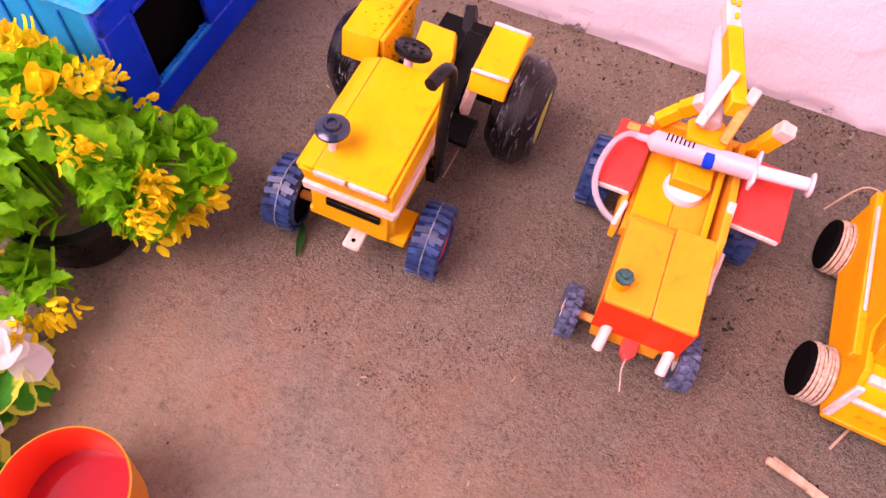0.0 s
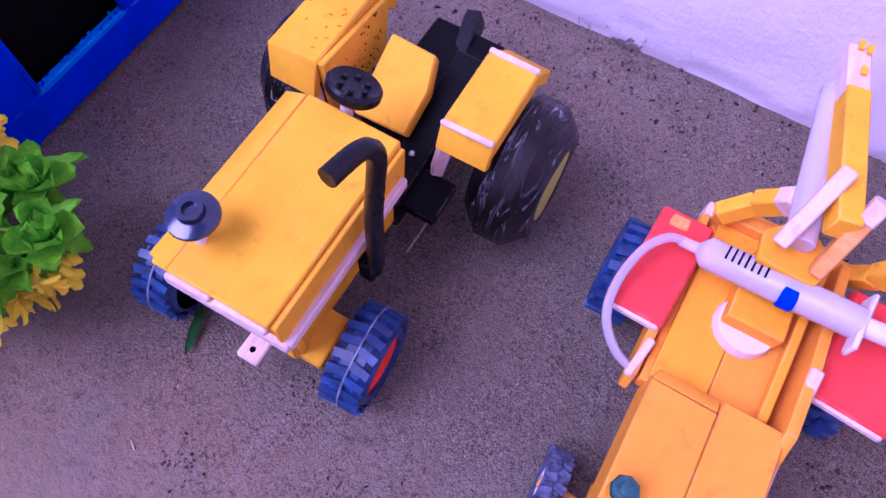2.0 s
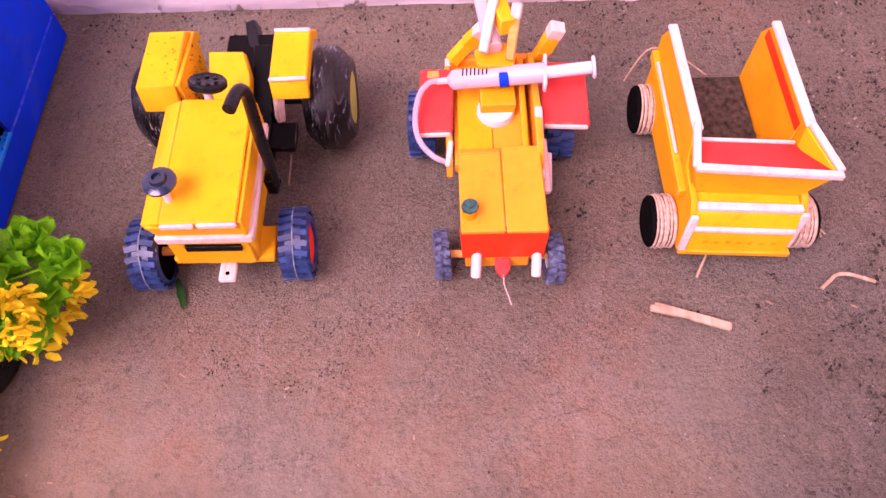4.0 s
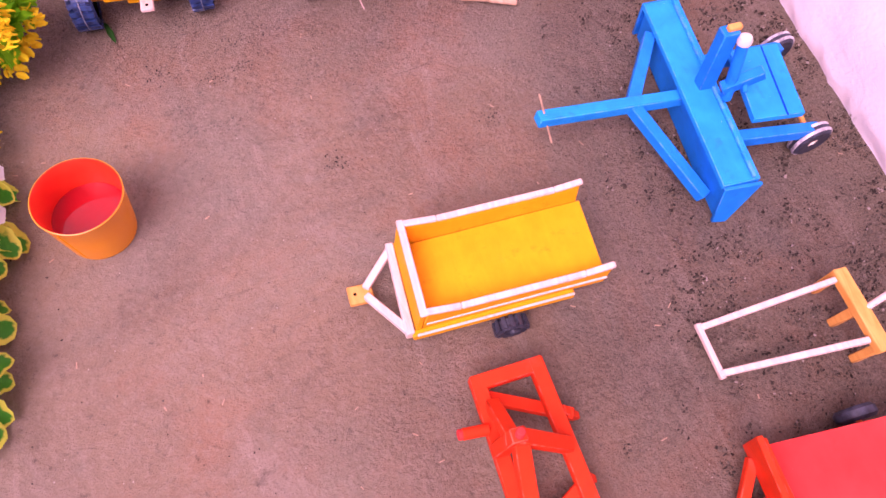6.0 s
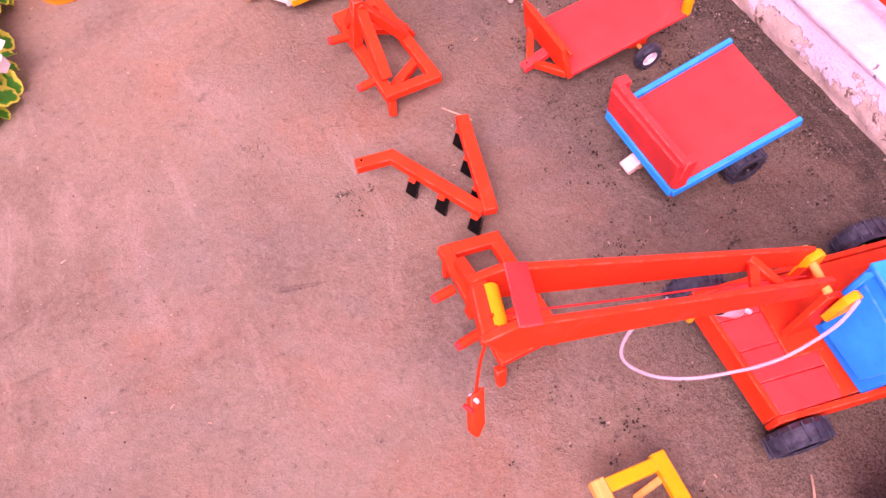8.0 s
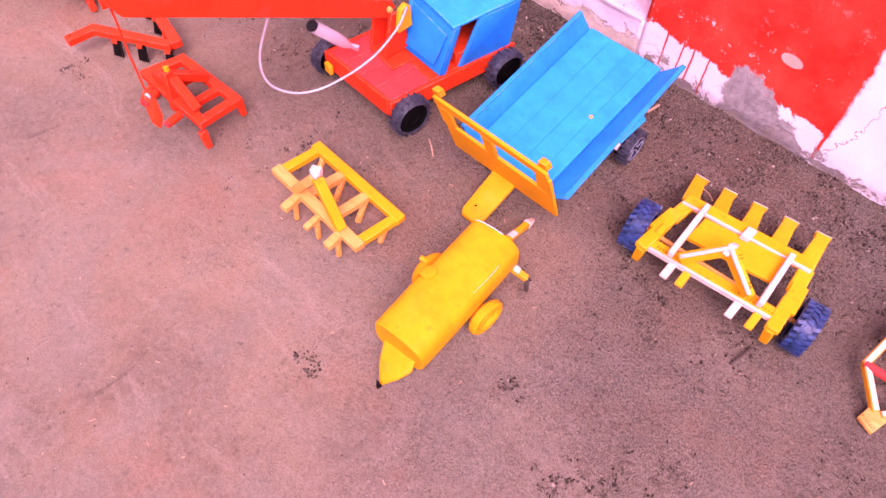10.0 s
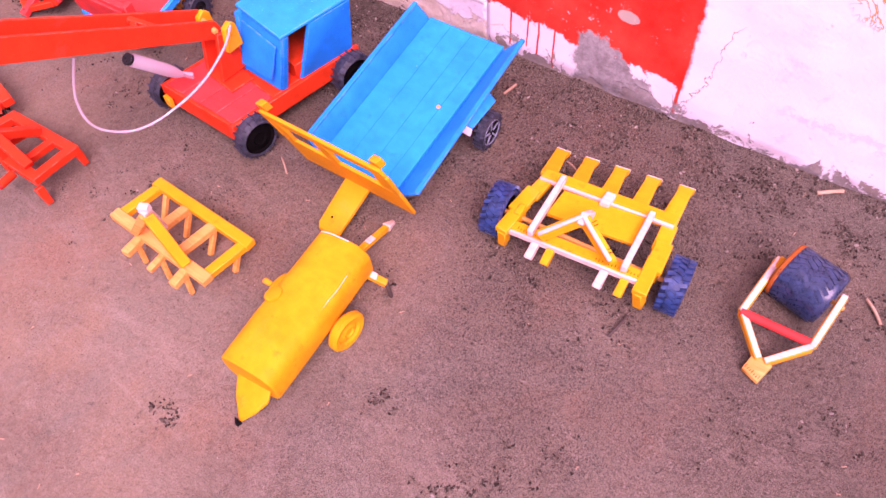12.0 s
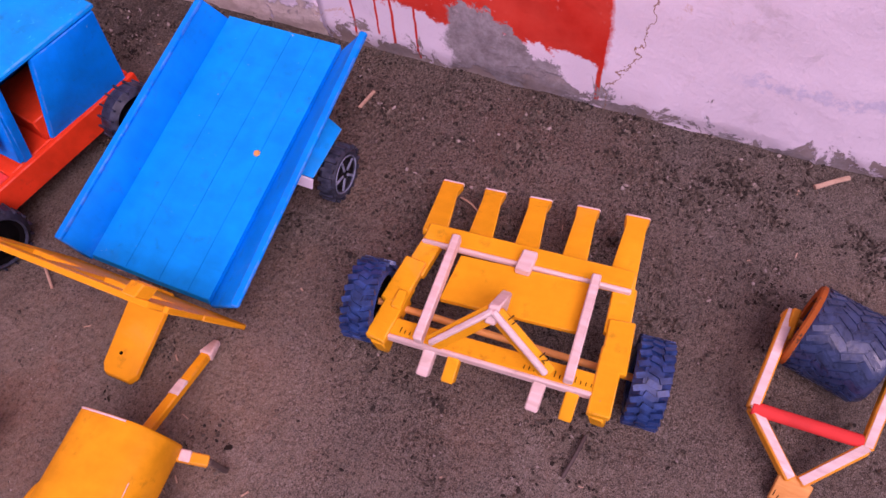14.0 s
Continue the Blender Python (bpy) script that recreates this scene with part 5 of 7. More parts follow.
def toy_vee_plough():
    t = thing("toy_vee_plough", 0.22, -0.58, 0, "red wooden V-shaped toy plough with black shares", "toy plough", "red toy ploughs")
    l, el, tip, tip2, r = V(0.1600, -0.5405, 0.0245), V(0.1905, -0.5440, 0.0250), V(0.2370, -0.6270, 0.0240), V(0.2420, -0.6270, 0.0240), V(0.2650, -0.5310, 0.0250)
    part("tow_bar", bar(l, el + V(0.004, -0.001, 0), 0.0110, 0.0085), RED, t)
    part("tow_hole", rod(l + V(0.006, 0.001, 0.0040), l + V(0.006, 0.001, 0.0049), 0.0010, bev=0.0002), DARK, t)
    part("plough_beam", bar(el - V(0.001, -0.003, 0), tip, 0.0110, 0.0085), RED, t)
    part("plough_beam", bar(tip2 + V(0, -0.003, 0), r, 0.0115, 0.0095), RED, t)
    spots = [el + (tip - el) * k for k in (0.28, 0.60, 0.95)] + [tip2 + (r - tip2) * k for k in (0.30, 0.62, 0.93)]
    for p in spots:
        s = part("share_arm", bar(p - V(0, 0, 0.002), p + V(-0.005, -0.003, -0.008), 0.0070, 0.0070), RED, t)
        q = p + V(-0.004, -0.002, 0)
        part("share", slab([(q.x + 0.002, q.y + 0.006, 0.020), (q.x + 0.005, q.y - 0.006, 0.020), (q.x + 0.000, q.y - 0.009, 0.0005), (q.x - 0.005, q.y + 0.002, 0.0005)], (-0.002, -0.001, 0.0022)), BLACKPAINT, s, "black plough share")


toy_vee_plough()


def toy_fork():
    t = thing("toy_fork_frame", 0.44, -0.38, 0, "pale bare wooden toy fork frame with a handle", "toy fork")
    part("rail", bar((0.3885, -0.3610, 0.0075), (0.4900, -0.3570, 0.0350), 0.0046, 0.0044), PALE, t)
    part("rail", bar((0.3905, -0.3960, 0.0055), (0.4900, -0.4035, 0.0340), 0.0048, 0.0046), PALE, t)
    part("front_rail", bar((0.3880, -0.3575, 0.0070), (0.3910, -0.4000, 0.0050), 0.0046, 0.0044), PALE, t)
    part("cross_board", bar((0.4920, -0.3500, 0.0350), (0.4965, -0.4140, 0.0340), 0.0110, 0.0075), WOOD, t)
    for x, y in ((0.4925, -0.3530), (0.4935, -0.3810), (0.4960, -0.4100)):
        part("foot", bar((x, y, 0.0350), (x + 0.0005, y + 0.0010, 0.0005), 0.0070, 0.0065, (0, 1, 0)), WOOD, t)
    part("handle", rod((0.4980, -0.3820, 0.0360), (0.5280, -0.3730, 0.0520), 0.0024, seg=10), PALE, t)
    part("grip", bar((0.5260, -0.3735, 0.0520), (0.5480, -0.3720, 0.0500), 0.0070, 0.0065), PALE, t)


toy_fork()


def toy_flat_trailer():
    t = thing("toy_flat_trailer", 0.45, -0.49, 0, "faded red wooden toy flatbed trailer with two yellow pegs", "toy trailer")
    part("bed", slab([(0.3830, -0.4500, 0.0195), (0.3850, -0.5240, 0.0195), (0.5080, -0.5270, 0.0500), (0.5130, -0.4560, 0.0500)], (-0.001, 0, -0.0045)), PINKRED, t)
    part("headboard", slab([(0.3830, -0.4460, 0.017), (0.3850, -0.5260, 0.017), (0.3750, -0.5190, 0.0510), (0.3770, -0.4450, 0.0480)], (-0.0045, 0, -0.001)), RED, t)
    part("head_rail", bar((0.3790, -0.4470, 0.0420), (0.3800, -0.5230, 0.0430), 0.0035, 0.0060), RED, t)
    part("draw_arm", bar((0.3790, -0.4560, 0.0200), (0.3640, -0.4840, 0.0080), 0.0070, 0.0070), RED, t)
    part("draw_arm", bar((0.3820, -0.5200, 0.0180), (0.3660, -0.4880, 0.0080), 0.0070, 0.0070), RED, t)
    tow = part("tow_bar", bar((0.3850, -0.4860, 0.0170), (0.3550, -0.4865, 0.0045), 0.0100, 0.0070), PINKRED, t)
    part("tow_hole", rod((0.3595, -0.4865, 0.0095), (0.3593, -0.4865, 0.0105), 0.0010, bev=0.0002), DARK, tow)
    for x, y in ((0.5085, -0.4600), (0.5055, -0.5230)):
        part("peg", lathe((x, y, 0.0475), (-0.15, 0, 1), [(0, 0), (0.0046, 0), (0.0048, 0.0200), (0.0045, 0.0210), (0.0025, 0.0210), (0.0025, 0.0130), (0, 0.0130)], 16), AMBER, t, "hollow yellow peg")
    part("rear_hook", slab([(0.509, -0.484, 0.049), (0.509, -0.498, 0.049), (0.528, -0.495, 0.054), (0.528, -0.486, 0.054)], (0, 0, 0.004)), PINKRED, t)
    for y in (-0.5310, -0.4470):
        wheel(t, (0.4670, y, 0.0140), (0, 1, 0), 0.0142, 0.0095, RUBBER, WHITEPLASTIC, 0.0080, 0, label="black rubber wheel", hub_label="white wheel hub")
    part("axle", rod((0.467, -0.531, 0.014), (0.467, -0.447, 0.014), 0.0020), WOOD, t)
    part("axle_block", box(0.457, 0.477, -0.515, -0.465, 0.012, 0.036), RED, t)


toy_flat_trailer()


def toy_wide_trailer():
    t = thing("toy_wide_trailer", 0.45, -0.63, 0, "faded red wooden toy flatbed trailer edged in blue", "toy trailer")
    fl, fr, rr, rl = V(0.3830, -0.5860, 0.0300), V(0.3850, -0.6800, 0.0280), V(0.5040, -0.6800, 0.0600), V(0.5080, -0.5820, 0.0600)
    part("bed", slab([fl, fr, rr, rl], (-0.0015, 0, -0.0055)), PINKRED, t)
    u = V(-0.001, 0, 0.0005)
    for p, q in ((fl, rl), (fr, rr), (fl, fr)):
        part("edge_rail", bar(p + u, q + u, 0.0050, 0.0085), SKYBLUE, t, "light blue edge rail")
    head = part("headboard", slab([(0.3860, -0.5840, 0.030), (0.3880, -0.6790, 0.030), (0.3790, -0.6800, 0.0700), (0.3770, -0.5880, 0.0680)], (-0.0035, 0, -0.001)), PINKRED, t)
    part("head_rail", bar((0.3800, -0.5850, 0.0700), (0.3810, -0.6830, 0.0720), 0.0070, 0.0060), PINKRED, head)
    part("head_rail", bar((0.3900, -0.5860, 0.0420), (0.3910, -0.6790, 0.0430), 0.0060, 0.0070), RED, head)
    part("head_block", box(0.3780, 0.3900, -0.5930, -0.5840, 0.0600, 0.0740), PINKRED, head)
    part("head_block", box(0.3800, 0.3910, -0.6840, -0.6760, 0.0400, 0.0740), PINKRED, head)
    tow = part("tow_block", bar((0.3940, -0.6315, 0.0210), (0.3745, -0.6325, 0.0085), 0.0125, 0.0070), PALE, t, "bare wooden tow block")
    part("draw_beam", bar((0.3860, -0.6325, 0.0090), (0.4500, -0.6320, 0.0340), 0.0090, 0.0080), WOOD, t)
    for y in (-0.6790, -0.5830):
        wheel(t, (0.4660, y, 0.0185), (0, 1, 0), 0.0188, 0.0120, RUBBER, BLACKPLASTIC, 0.0090, 16, 0.0015, 0.0035, 0, 1, "black rubber wheel")
    part("axle", rod((0.466, -0.679, 0.0185), (0.466, -0.583, 0.0185), 0.0022), WOOD, t)
    part("axle_block", box(0.456, 0.476, -0.665, -0.600, 0.014, 0.043), WOOD, t)


toy_wide_trailer()


# ---- toy crane lorry ----
def toy_crane_lorry():
    t = thing("toy_crane_lorry", 0.42, -0.84, 0, "red wooden toy crane lorry with blue cab and long red boom", "toy crane")
    f, s = V(0.9840, -0.1700, 0).normalized(), V(-0.1700, -0.9840, 0).normalized()  # along the lorry, and to its right
    o = V(0.3395, -0.7690, 0)                                                      # its front left corner

    def at(u, v, z):
        return o + f * u + s * v + V(0, 0, z)

    def block(u0, u1, v0, v1, z0, z1, bev=0.0008):
        return slab([at(u0, v0, z0), at(u1, v0, z0), at(u1, v1, z0), at(u0, v1, z0)], (0, 0, z1 - z0), bev)

    def front(v):
        return -0.0010 + 0.120 * v                                                # the front edge runs slightly askew

    def panel(v0, v1, u1, back, z0, z1):
        return slab([at(front(v0) + back, v0, z0), at(u1, v0, z0), at(u1, v1, z0), at(front(v1) + back, v1, z0)], (0, 0, z1 - z0), 0.0008)

    for i in range(4):
        part("deck_plank", panel(0.0246 * i + 0.0003, 0.0246 * (i + 1) - 0.0003, 0.064, 0.0045, 0.0340, 0.0385), PINKRED, t)
    part("deck", panel(0.001, 0.0975, 0.174, 0.0045, 0.0250, 0.0340), RED, t)
    part("side_skirt", slab([at(front(0.0985), 0.0985, 0.0180), at(0.174, 0.1010, 0.0180), at(0.174, 0.1055, 0.0180), at(front(0.1030), 0.1030, 0.0180)], (0, 0, 0.0210), 0.0008), RED, t)
    part("side_skirt", panel(-0.0045, 0.000, 0.174, 0.0, 0.0180, 0.0390), RED, t)
    part("front_skirt", slab([at(front(0.0004), 0.0004, 0.0180), at(front(0.0004) + 0.004, 0.0004, 0.0180), at(front(0.0981) + 0.004, 0.0981, 0.0180), at(front(0.0981), 0.0981, 0.0180)], (0, 0, 0.0220), 0.0008), RED, t)
    part("rear_deck", block(0.0645, 0.173, 0.001, 0.0980, 0.0341, 0.0380), RED, t)
    cab = part("cab_roof", slab([(0.4210, -0.8160, 0.0990), (0.4060, -0.8890, 0.0985), (0.4915, -0.9060, 0.0995), (0.5000, -0.8330, 0.1020)], (0, 0, 0.0040), 0.001), CABBLUE, t, "light blue cab roof, paint worn pale")
    part("windscreen_board", slab([at(0.070, 0.040, 0.040), at(0.075, 0.1000, 0.040), (0.4080, -0.8880, 0.0985), (0.4225, -0.8170, 0.0990)], f * 0.004), BLUE, cab)
    part("windscreen_panel", slab([at(0.0672, 0.050, 0.052), at(0.0710, 0.094, 0.052), (0.4030, -0.8820, 0.0900), (0.4160, -0.8240, 0.0905)], f * 0.002), BLUE, cab)
    part("door_side", slab([at(0.102, 0.1010, 0.038), at(0.168, 0.1030, 0.038), (0.4890, -0.9060, 0.0990), (0.4400, -0.8960, 0.0985)], (-0.001, 0.004, 0)), BLUE, cab)
    part("door_post", slab([at(0.078, 0.1000, 0.038), at(0.084, 0.1000, 0.038), (0.4160, -0.8905, 0.0980), (0.4090, -0.8890, 0.0980)], (-0.001, 0.004, 0)), BLUE, cab)
    part("far_side", slab([at(0.072, 0.040, 0.038), at(0.165, 0.040, 0.038), (0.4960, -0.8390, 0.1020), (0.4150, -0.8190, 0.0990)], (0.001, -0.004, 0)), BLUE, cab)
    part("back_board", slab([at(0.164, 0.042, 0.038), at(0.167, 0.101, 0.038), (0.4890, -0.9050, 0.0995), (0.4950, -0.8400, 0.1015)], f * -0.004), BLUE, cab)
    part("cab_seat", block(0.098, 0.150, 0.050, 0.098, 0.0385, 0.0560), RED, cab)
    for u, v, z in ((0.0275, 0.1135, 0.0228), (0.1520, 0.1160, 0.0228), (0.0100, -0.0120, 0.0228), (0.1600, -0.0150, 0.0228)):
        # hub discs carry the hollow's shade as black colour
        wheel(t, at(u, v, z), s, 0.0232, 0.0165, RUBBER, DARK, 0.0175, 18, 0.0010, 0.0012, 0, 1, "black plastic bottle cap wheel", "black wheel face, its hollow's shade painted in")
    part("axle", rod(at(0.0275, 0.1135, 0.0228), at(0.010, -0.012, 0.0228), 0.0025), WOOD, t)
    part("axle", rod(at(0.152, 0.116, 0.0228), at(0.160, -0.015, 0.0228), 0.0025), WOOD, t)
    part("headlamp_block", block(-0.0060, -0.0012, 0.001, 0.012, 0.0180, 0.0300), AMBER, t, "amber block beside the wheel")
    # boom
    tr, br = V(0.1350, -0.8000, 0.2300), V(0.3900, -0.8160, 0.0930)
    tl, bl = V(0.1420, -0.7730, 0.2300), V(0.3930, -0.7930, 0.0950)
    for a, b in ((br, tr), (bl, tl)):
        d = (b - a).normalized()
        up = V(0, 1, 0).cross(d).normalized()
        up = up if up.z > 0 else -up
        part("boom_board", slab([a - up * 0.010 - d * 0.004, b - up * 0.0125 - d * 0.012, b + up * 0.002 + d * 0.008, b + up * 0.0105 - d * 0.006, a + up * 0.008, a + up * 0.002 - d * 0.008], (0, 0.004, 0)), RED, t)
    d = (tr - br).normalized()
    part("boom_strap", slab([tr - d * 0.012 + V(0, 0.000, 0.0105), tr - d * 0.026 + V(0, 0.000, 0.0105), tl - d * 0.028 + V(0, 0.004, 0.0105), tl - d * 0.014 + V(0, 0.004, 0.0105)], (0, 0, 0.0022)), PINKRED, t)
    part("boom_strut", bar(br + d * 0.055 + V(0, 0.003, 0.004), bl + d * 0.075 + V(0, 0.002, 0.004), 0.0060, 0.0050), RED, t)
    part("boom_strut", bar(br + d * 0.085 + V(0, 0.003, 0.000), bl + d * 0.070 + V(0, 0.002, 0.002), 0.0060, 0.0050), RED, t)
    part("boom_end", bar(tr + d * 0.001 + V(0, 0.003, -0.002), tl + d * 0.001 + V(0, 0.001, -0.002), 0.0080, 0.0120), RED, t)
    part("pulley", rod(tr + V(0.004, 0.005, 0.000), tl + V(0.002, -0.002, 0.000), 0.0050, seg=14), AMBER, t, "amber pulley pin")
    part("pulley_pin", rod(br + V(-0.002, -0.004, 0.0), bl + V(0.002, 0.008, 0.0), 0.0030), WOOD, t)
    for y in (-0.8330, -0.7980):
        part("boom_bracket", slab([(0.3860, y, 0.0740), (0.4050, y, 0.0740), (0.4030, y, 0.0980), (0.3970, y, 0.1030), (0.3890, y, 0.0990)], (0, 0.0060, 0)), AMBER, t, "amber boom bracket")
    part("turntable", block(0.040, 0.068, 0.020, 0.064, 0.0385, 0.0415), RED, t)
    part("boom_post", slab([(0.3720, -0.8250, 0.044), (0.4040, -0.8280, 0.044), (0.4020, -0.8250, 0.086), (0.3860, -0.8230, 0.092)], (0.001, 0.0050, 0)), RED, t)
    part("boom_post", slab([(0.3760, -0.8000, 0.044), (0.4080, -0.8030, 0.044), (0.4040, -0.8000, 0.086), (0.3880, -0.7980, 0.092)], (0.001, 0.0050, 0)), RED, t)
    part("hoist_line", sweep([tr + V(0.003, 0.010, 0.006), (0.1375, -0.7890, 0.190), (0.1365, -0.7900, 0.136)], 0.0009, 5), RED, t)
    part("hoist_line", sweep([br + V(-0.010, 0.012, 0.004), br + d * 0.14 + V(0, 0.012, 0.001), tr + V(0.004, 0.010, 0.004)], 0.0006, 5), PINKRED, t)
    hook = part("hook_block", slab([(0.1400, -0.7880, 0.136), (0.1310, -0.7900, 0.134), (0.1270, -0.8010, 0.114), (0.1300, -0.8055, 0.107), (0.1360, -0.8010, 0.112)], (0.002, -0.002, 0.004)), RED, t)
    part("hook_ring", ring((0.1350, -0.7920, 0.1330), (1, 0.4, 0.2), 0.0036, 0.0018, 0.0024, 14), WHITEPLASTIC, hook)
    part("hook_ring", ring((0.1305, -0.7945, 0.1290), (1, 0.4, 0.2), 0.0036, 0.0018, 0.0024, 14), PINKRED, hook)
    part("hose", sweep([(0.3960, -0.8340, 0.1010), (0.3760, -0.8400, 0.0900), (0.3400, -0.8400, 0.0740), (0.3000, -0.8280, 0.0610), (0.2690, -0.8130, 0.0580), (0.2480, -0.7960, 0.0720), (0.2480, -0.7880, 0.1000), (0.2660, -0.7880, 0.1350)], 0.0012, 8), TUBING, t, "milky plastic hose")
    ram = part("ram", lathe((0.3480, -0.7970, 0.0600), (-0.0420, -0.0028, 0.0500), [(0, 0), (0.0030, 0), (0.0052, 0.010), (0.0062, 0.020), (0.0062, 0.064), (0.0050, 0.066), (0, 0.066)], 20), SYRINGE, t, "milky plastic syringe ram")
    part("ram_mouth", rod((0.3056, -0.7998, 0.1105), (0.3030, -0.8000, 0.1136), 0.0058, seg=16), BLACKPLASTIC, ram)
    part("ram_nozzle", rod((0.3480, -0.7970, 0.0600), (0.3590, -0.7966, 0.0470), 0.0020), TUBING, ram)
    part("ram_nozzle", rod((0.3500, -0.7930, 0.0580), (0.3580, -0.8010, 0.0540), 0.0020), TUBING, ram)


toy_crane_lorry()


# ---- toy blue trailer ----
def toy_blue_trailer():
    t = thing("toy_blue_trailer", 0.45, -1.0, 0, "bright blue wooden toy trailer with an orange headboard", "toy trailer")
    x0, x1, z0, z1 = 0.3590, 0.5440, 0.0300, 0.0640
    ys = (-0.9620, -0.9880, -1.0130, -1.0340, -1.0500)
    for a, b in zip(ys, ys[1:]):
        part("floor_plank", slab([(x0, a - 0.00015, z0), (x0, b + 0.00015, z0), (x1, b + 0.00015, z1), (x1, a - 0.00015, z1)], (-0.001, 0, -0.0045), 0), SKYBLUE, t)
    part("subframe", slab([(x0 + 0.004, -0.968, z0 - 0.006), (x0 + 0.004, -1.047, z0 - 0.006), (x1 - 0.004, -1.047, z1 - 0.006), (x1 - 0.004, -0.968, z1 - 0.006)], (-0.001, 0, -0.004)), BLUE, t)
    for yi, near, far, x2, sgn in ((-0.9620, -0.9525, -0.9525, x1 - 0.008, 1), (-1.0500, -1.0750, -1.0700, x1 - 0.002, -1)):
        part("side_board", slab([(x0 - 0.002, yi, z0 - 0.004), (x1, yi, z1 - 0.004), (x2, far, z1 + 0.018), (x0 - 0.004, near, z0 + 0.018)], (0, 0.0045 * sgn, 0)), SHADEDBLUE, t)
        part("side_rim", bar((x0 - 0.004, near + 0.002 * sgn, z0 + 0.0185), (x2, far + 0.002 * sgn, z1 + 0.0185), 0.0052, 0.0030), SHADEDBLUE, t)
    # headboard with two long slots
    lo, hi = V(0.3580, 0, 0.0160), V(0.3240, 0, 0.1080)
    up = (hi - lo)

    def hb(y, k):
        return (lo.x + up.x * k, y, lo.z + up.z * k)

    head = part("headboard", slab([hb(-0.9440, 0.02), hb(-1.0740, 0.04), hb(-1.0740, 0.52), hb(-0.9430, 0.52)], (-0.0032, 0, -0.0012)), AMBER, t, "orange wooden headboard with two slots")
    part("top_bar", slab([hb(-0.9390, 0.85), hb(-1.0715, 0.85), hb(-1.0700, 0.97), hb(-0.9400, 0.97)], (-0.0032, 0, -0.0012)), AMBER, head)
    for ya, yb in ((-0.9410, -0.9570), (-0.9950, -1.0080), (-1.0560, -1.0735)):
        part("slot_post", slab([hb(ya, 0.52), hb(yb, 0.52), hb(yb, 0.85), hb(ya, 0.85)], (-0.0032, 0, -0.0012), 0.0004), AMBER, head)
    part("corner_stub", slab([hb(-0.9370, 0.95), hb(-0.9470, 0.95), hb(-0.9470, 1.06), hb(-0.9400, 1.06)], (0.008, 0, -0.001)), AMBER, head)
    part("corner_stub", slab([hb(-1.0580, 0.95), hb(-1.0690, 0.95), hb(-1.0680, 1.06), hb(-1.0600, 1.06)], (0.008, 0, -0.001)), AMBER, head)
    tow = part("drawbar", slab([(0.3560, -0.9950, 0.0190), (0.3560, -1.0230, 0.0190), (0.3060, -1.0225, 0.0030), (0.3015, -1.0190, 0.0020), (0.3015, -1.0010, 0.0020), (0.3060, -0.9975, 0.0030)], (0.001, 0, 0.0050)), AMBER, t, "orange wooden drawbar")
    part("nail", rod((0.3150, -1.0070, 0.0100), (0.3150, -1.0070, 0.0116), 0.0011, bev=0.0002), DARK, tow)
    wheels = []
    for y, s in ((-1.0740, -1), (-0.9380, 1)):
        wheels.append(wheel(t, (0.4760, y, 0.0195), (0, 1, 0), 0.0198, 0.0110, RUBBER, BLACKPLASTIC, 0.0125, 18, 0.0014, 0.0026, 0, 1, "black toy wheel with spokes"))
        face = wheels[-1]
        for k in range(5):
            q = 2 * math.pi * k / 5 + 0.3
            e = V(math.cos(q), 0, math.sin(q))
            f0 = V(0.4760, y + s * 0.0048, 0.0195)
            part("spoke", bar(f0 + e * 0.003, f0 + e * 0.0120, 0.0016, 0.0012, (0, 1, 0), 0.0002), DULLGREY, face, "scuffed grey spoke")
        part("rim", ring((0.4760, y + s * 0.0050, 0.0195), (0, 1, 0), 0.0138, 0.0128, 0.0014, 30), DULLGREY, face, "scuffed grey rim")
        yi = -1.0600 if s < 0 else -0.9620
        if s > 0:
            continue
        part("mudguard", slab([(0.4520, yi, 0.0430), (0.4960, yi, 0.0510), (0.4930, y + 0.001, 0.0440), (0.4540, y + 0.003, 0.0380)], (0, 0, 0.0012)), SKYBLUE, t, "light blue folded sheet mudguard")
        part("mudguard_fold", slab([(0.4525, yi, 0.0430), (0.4545, y + 0.003, 0.0380), (0.4520, y + 0.004, 0.0300), (0.4500, yi, 0.0340)], (-0.0014, 0, 0)), WHITEPLASTIC, t)
    part("axle", rod((0.476, -1.074, 0.0195), (0.476, -0.938, 0.0195), 0.0024), WOOD, t)
    part("axle_block", box(0.466, 0.486, -1.040, -0.970, 0.016, 0.043), BLUE, t)
    part("paint_fleck", lathe((0.4545, -1.0320, 0.0480), (-0.18, 0, 1), [(0, 0), (0.0024, 0), (0.0018, 0.0010), (0, 0.0012)], 7), WOOD, t)


toy_blue_trailer()


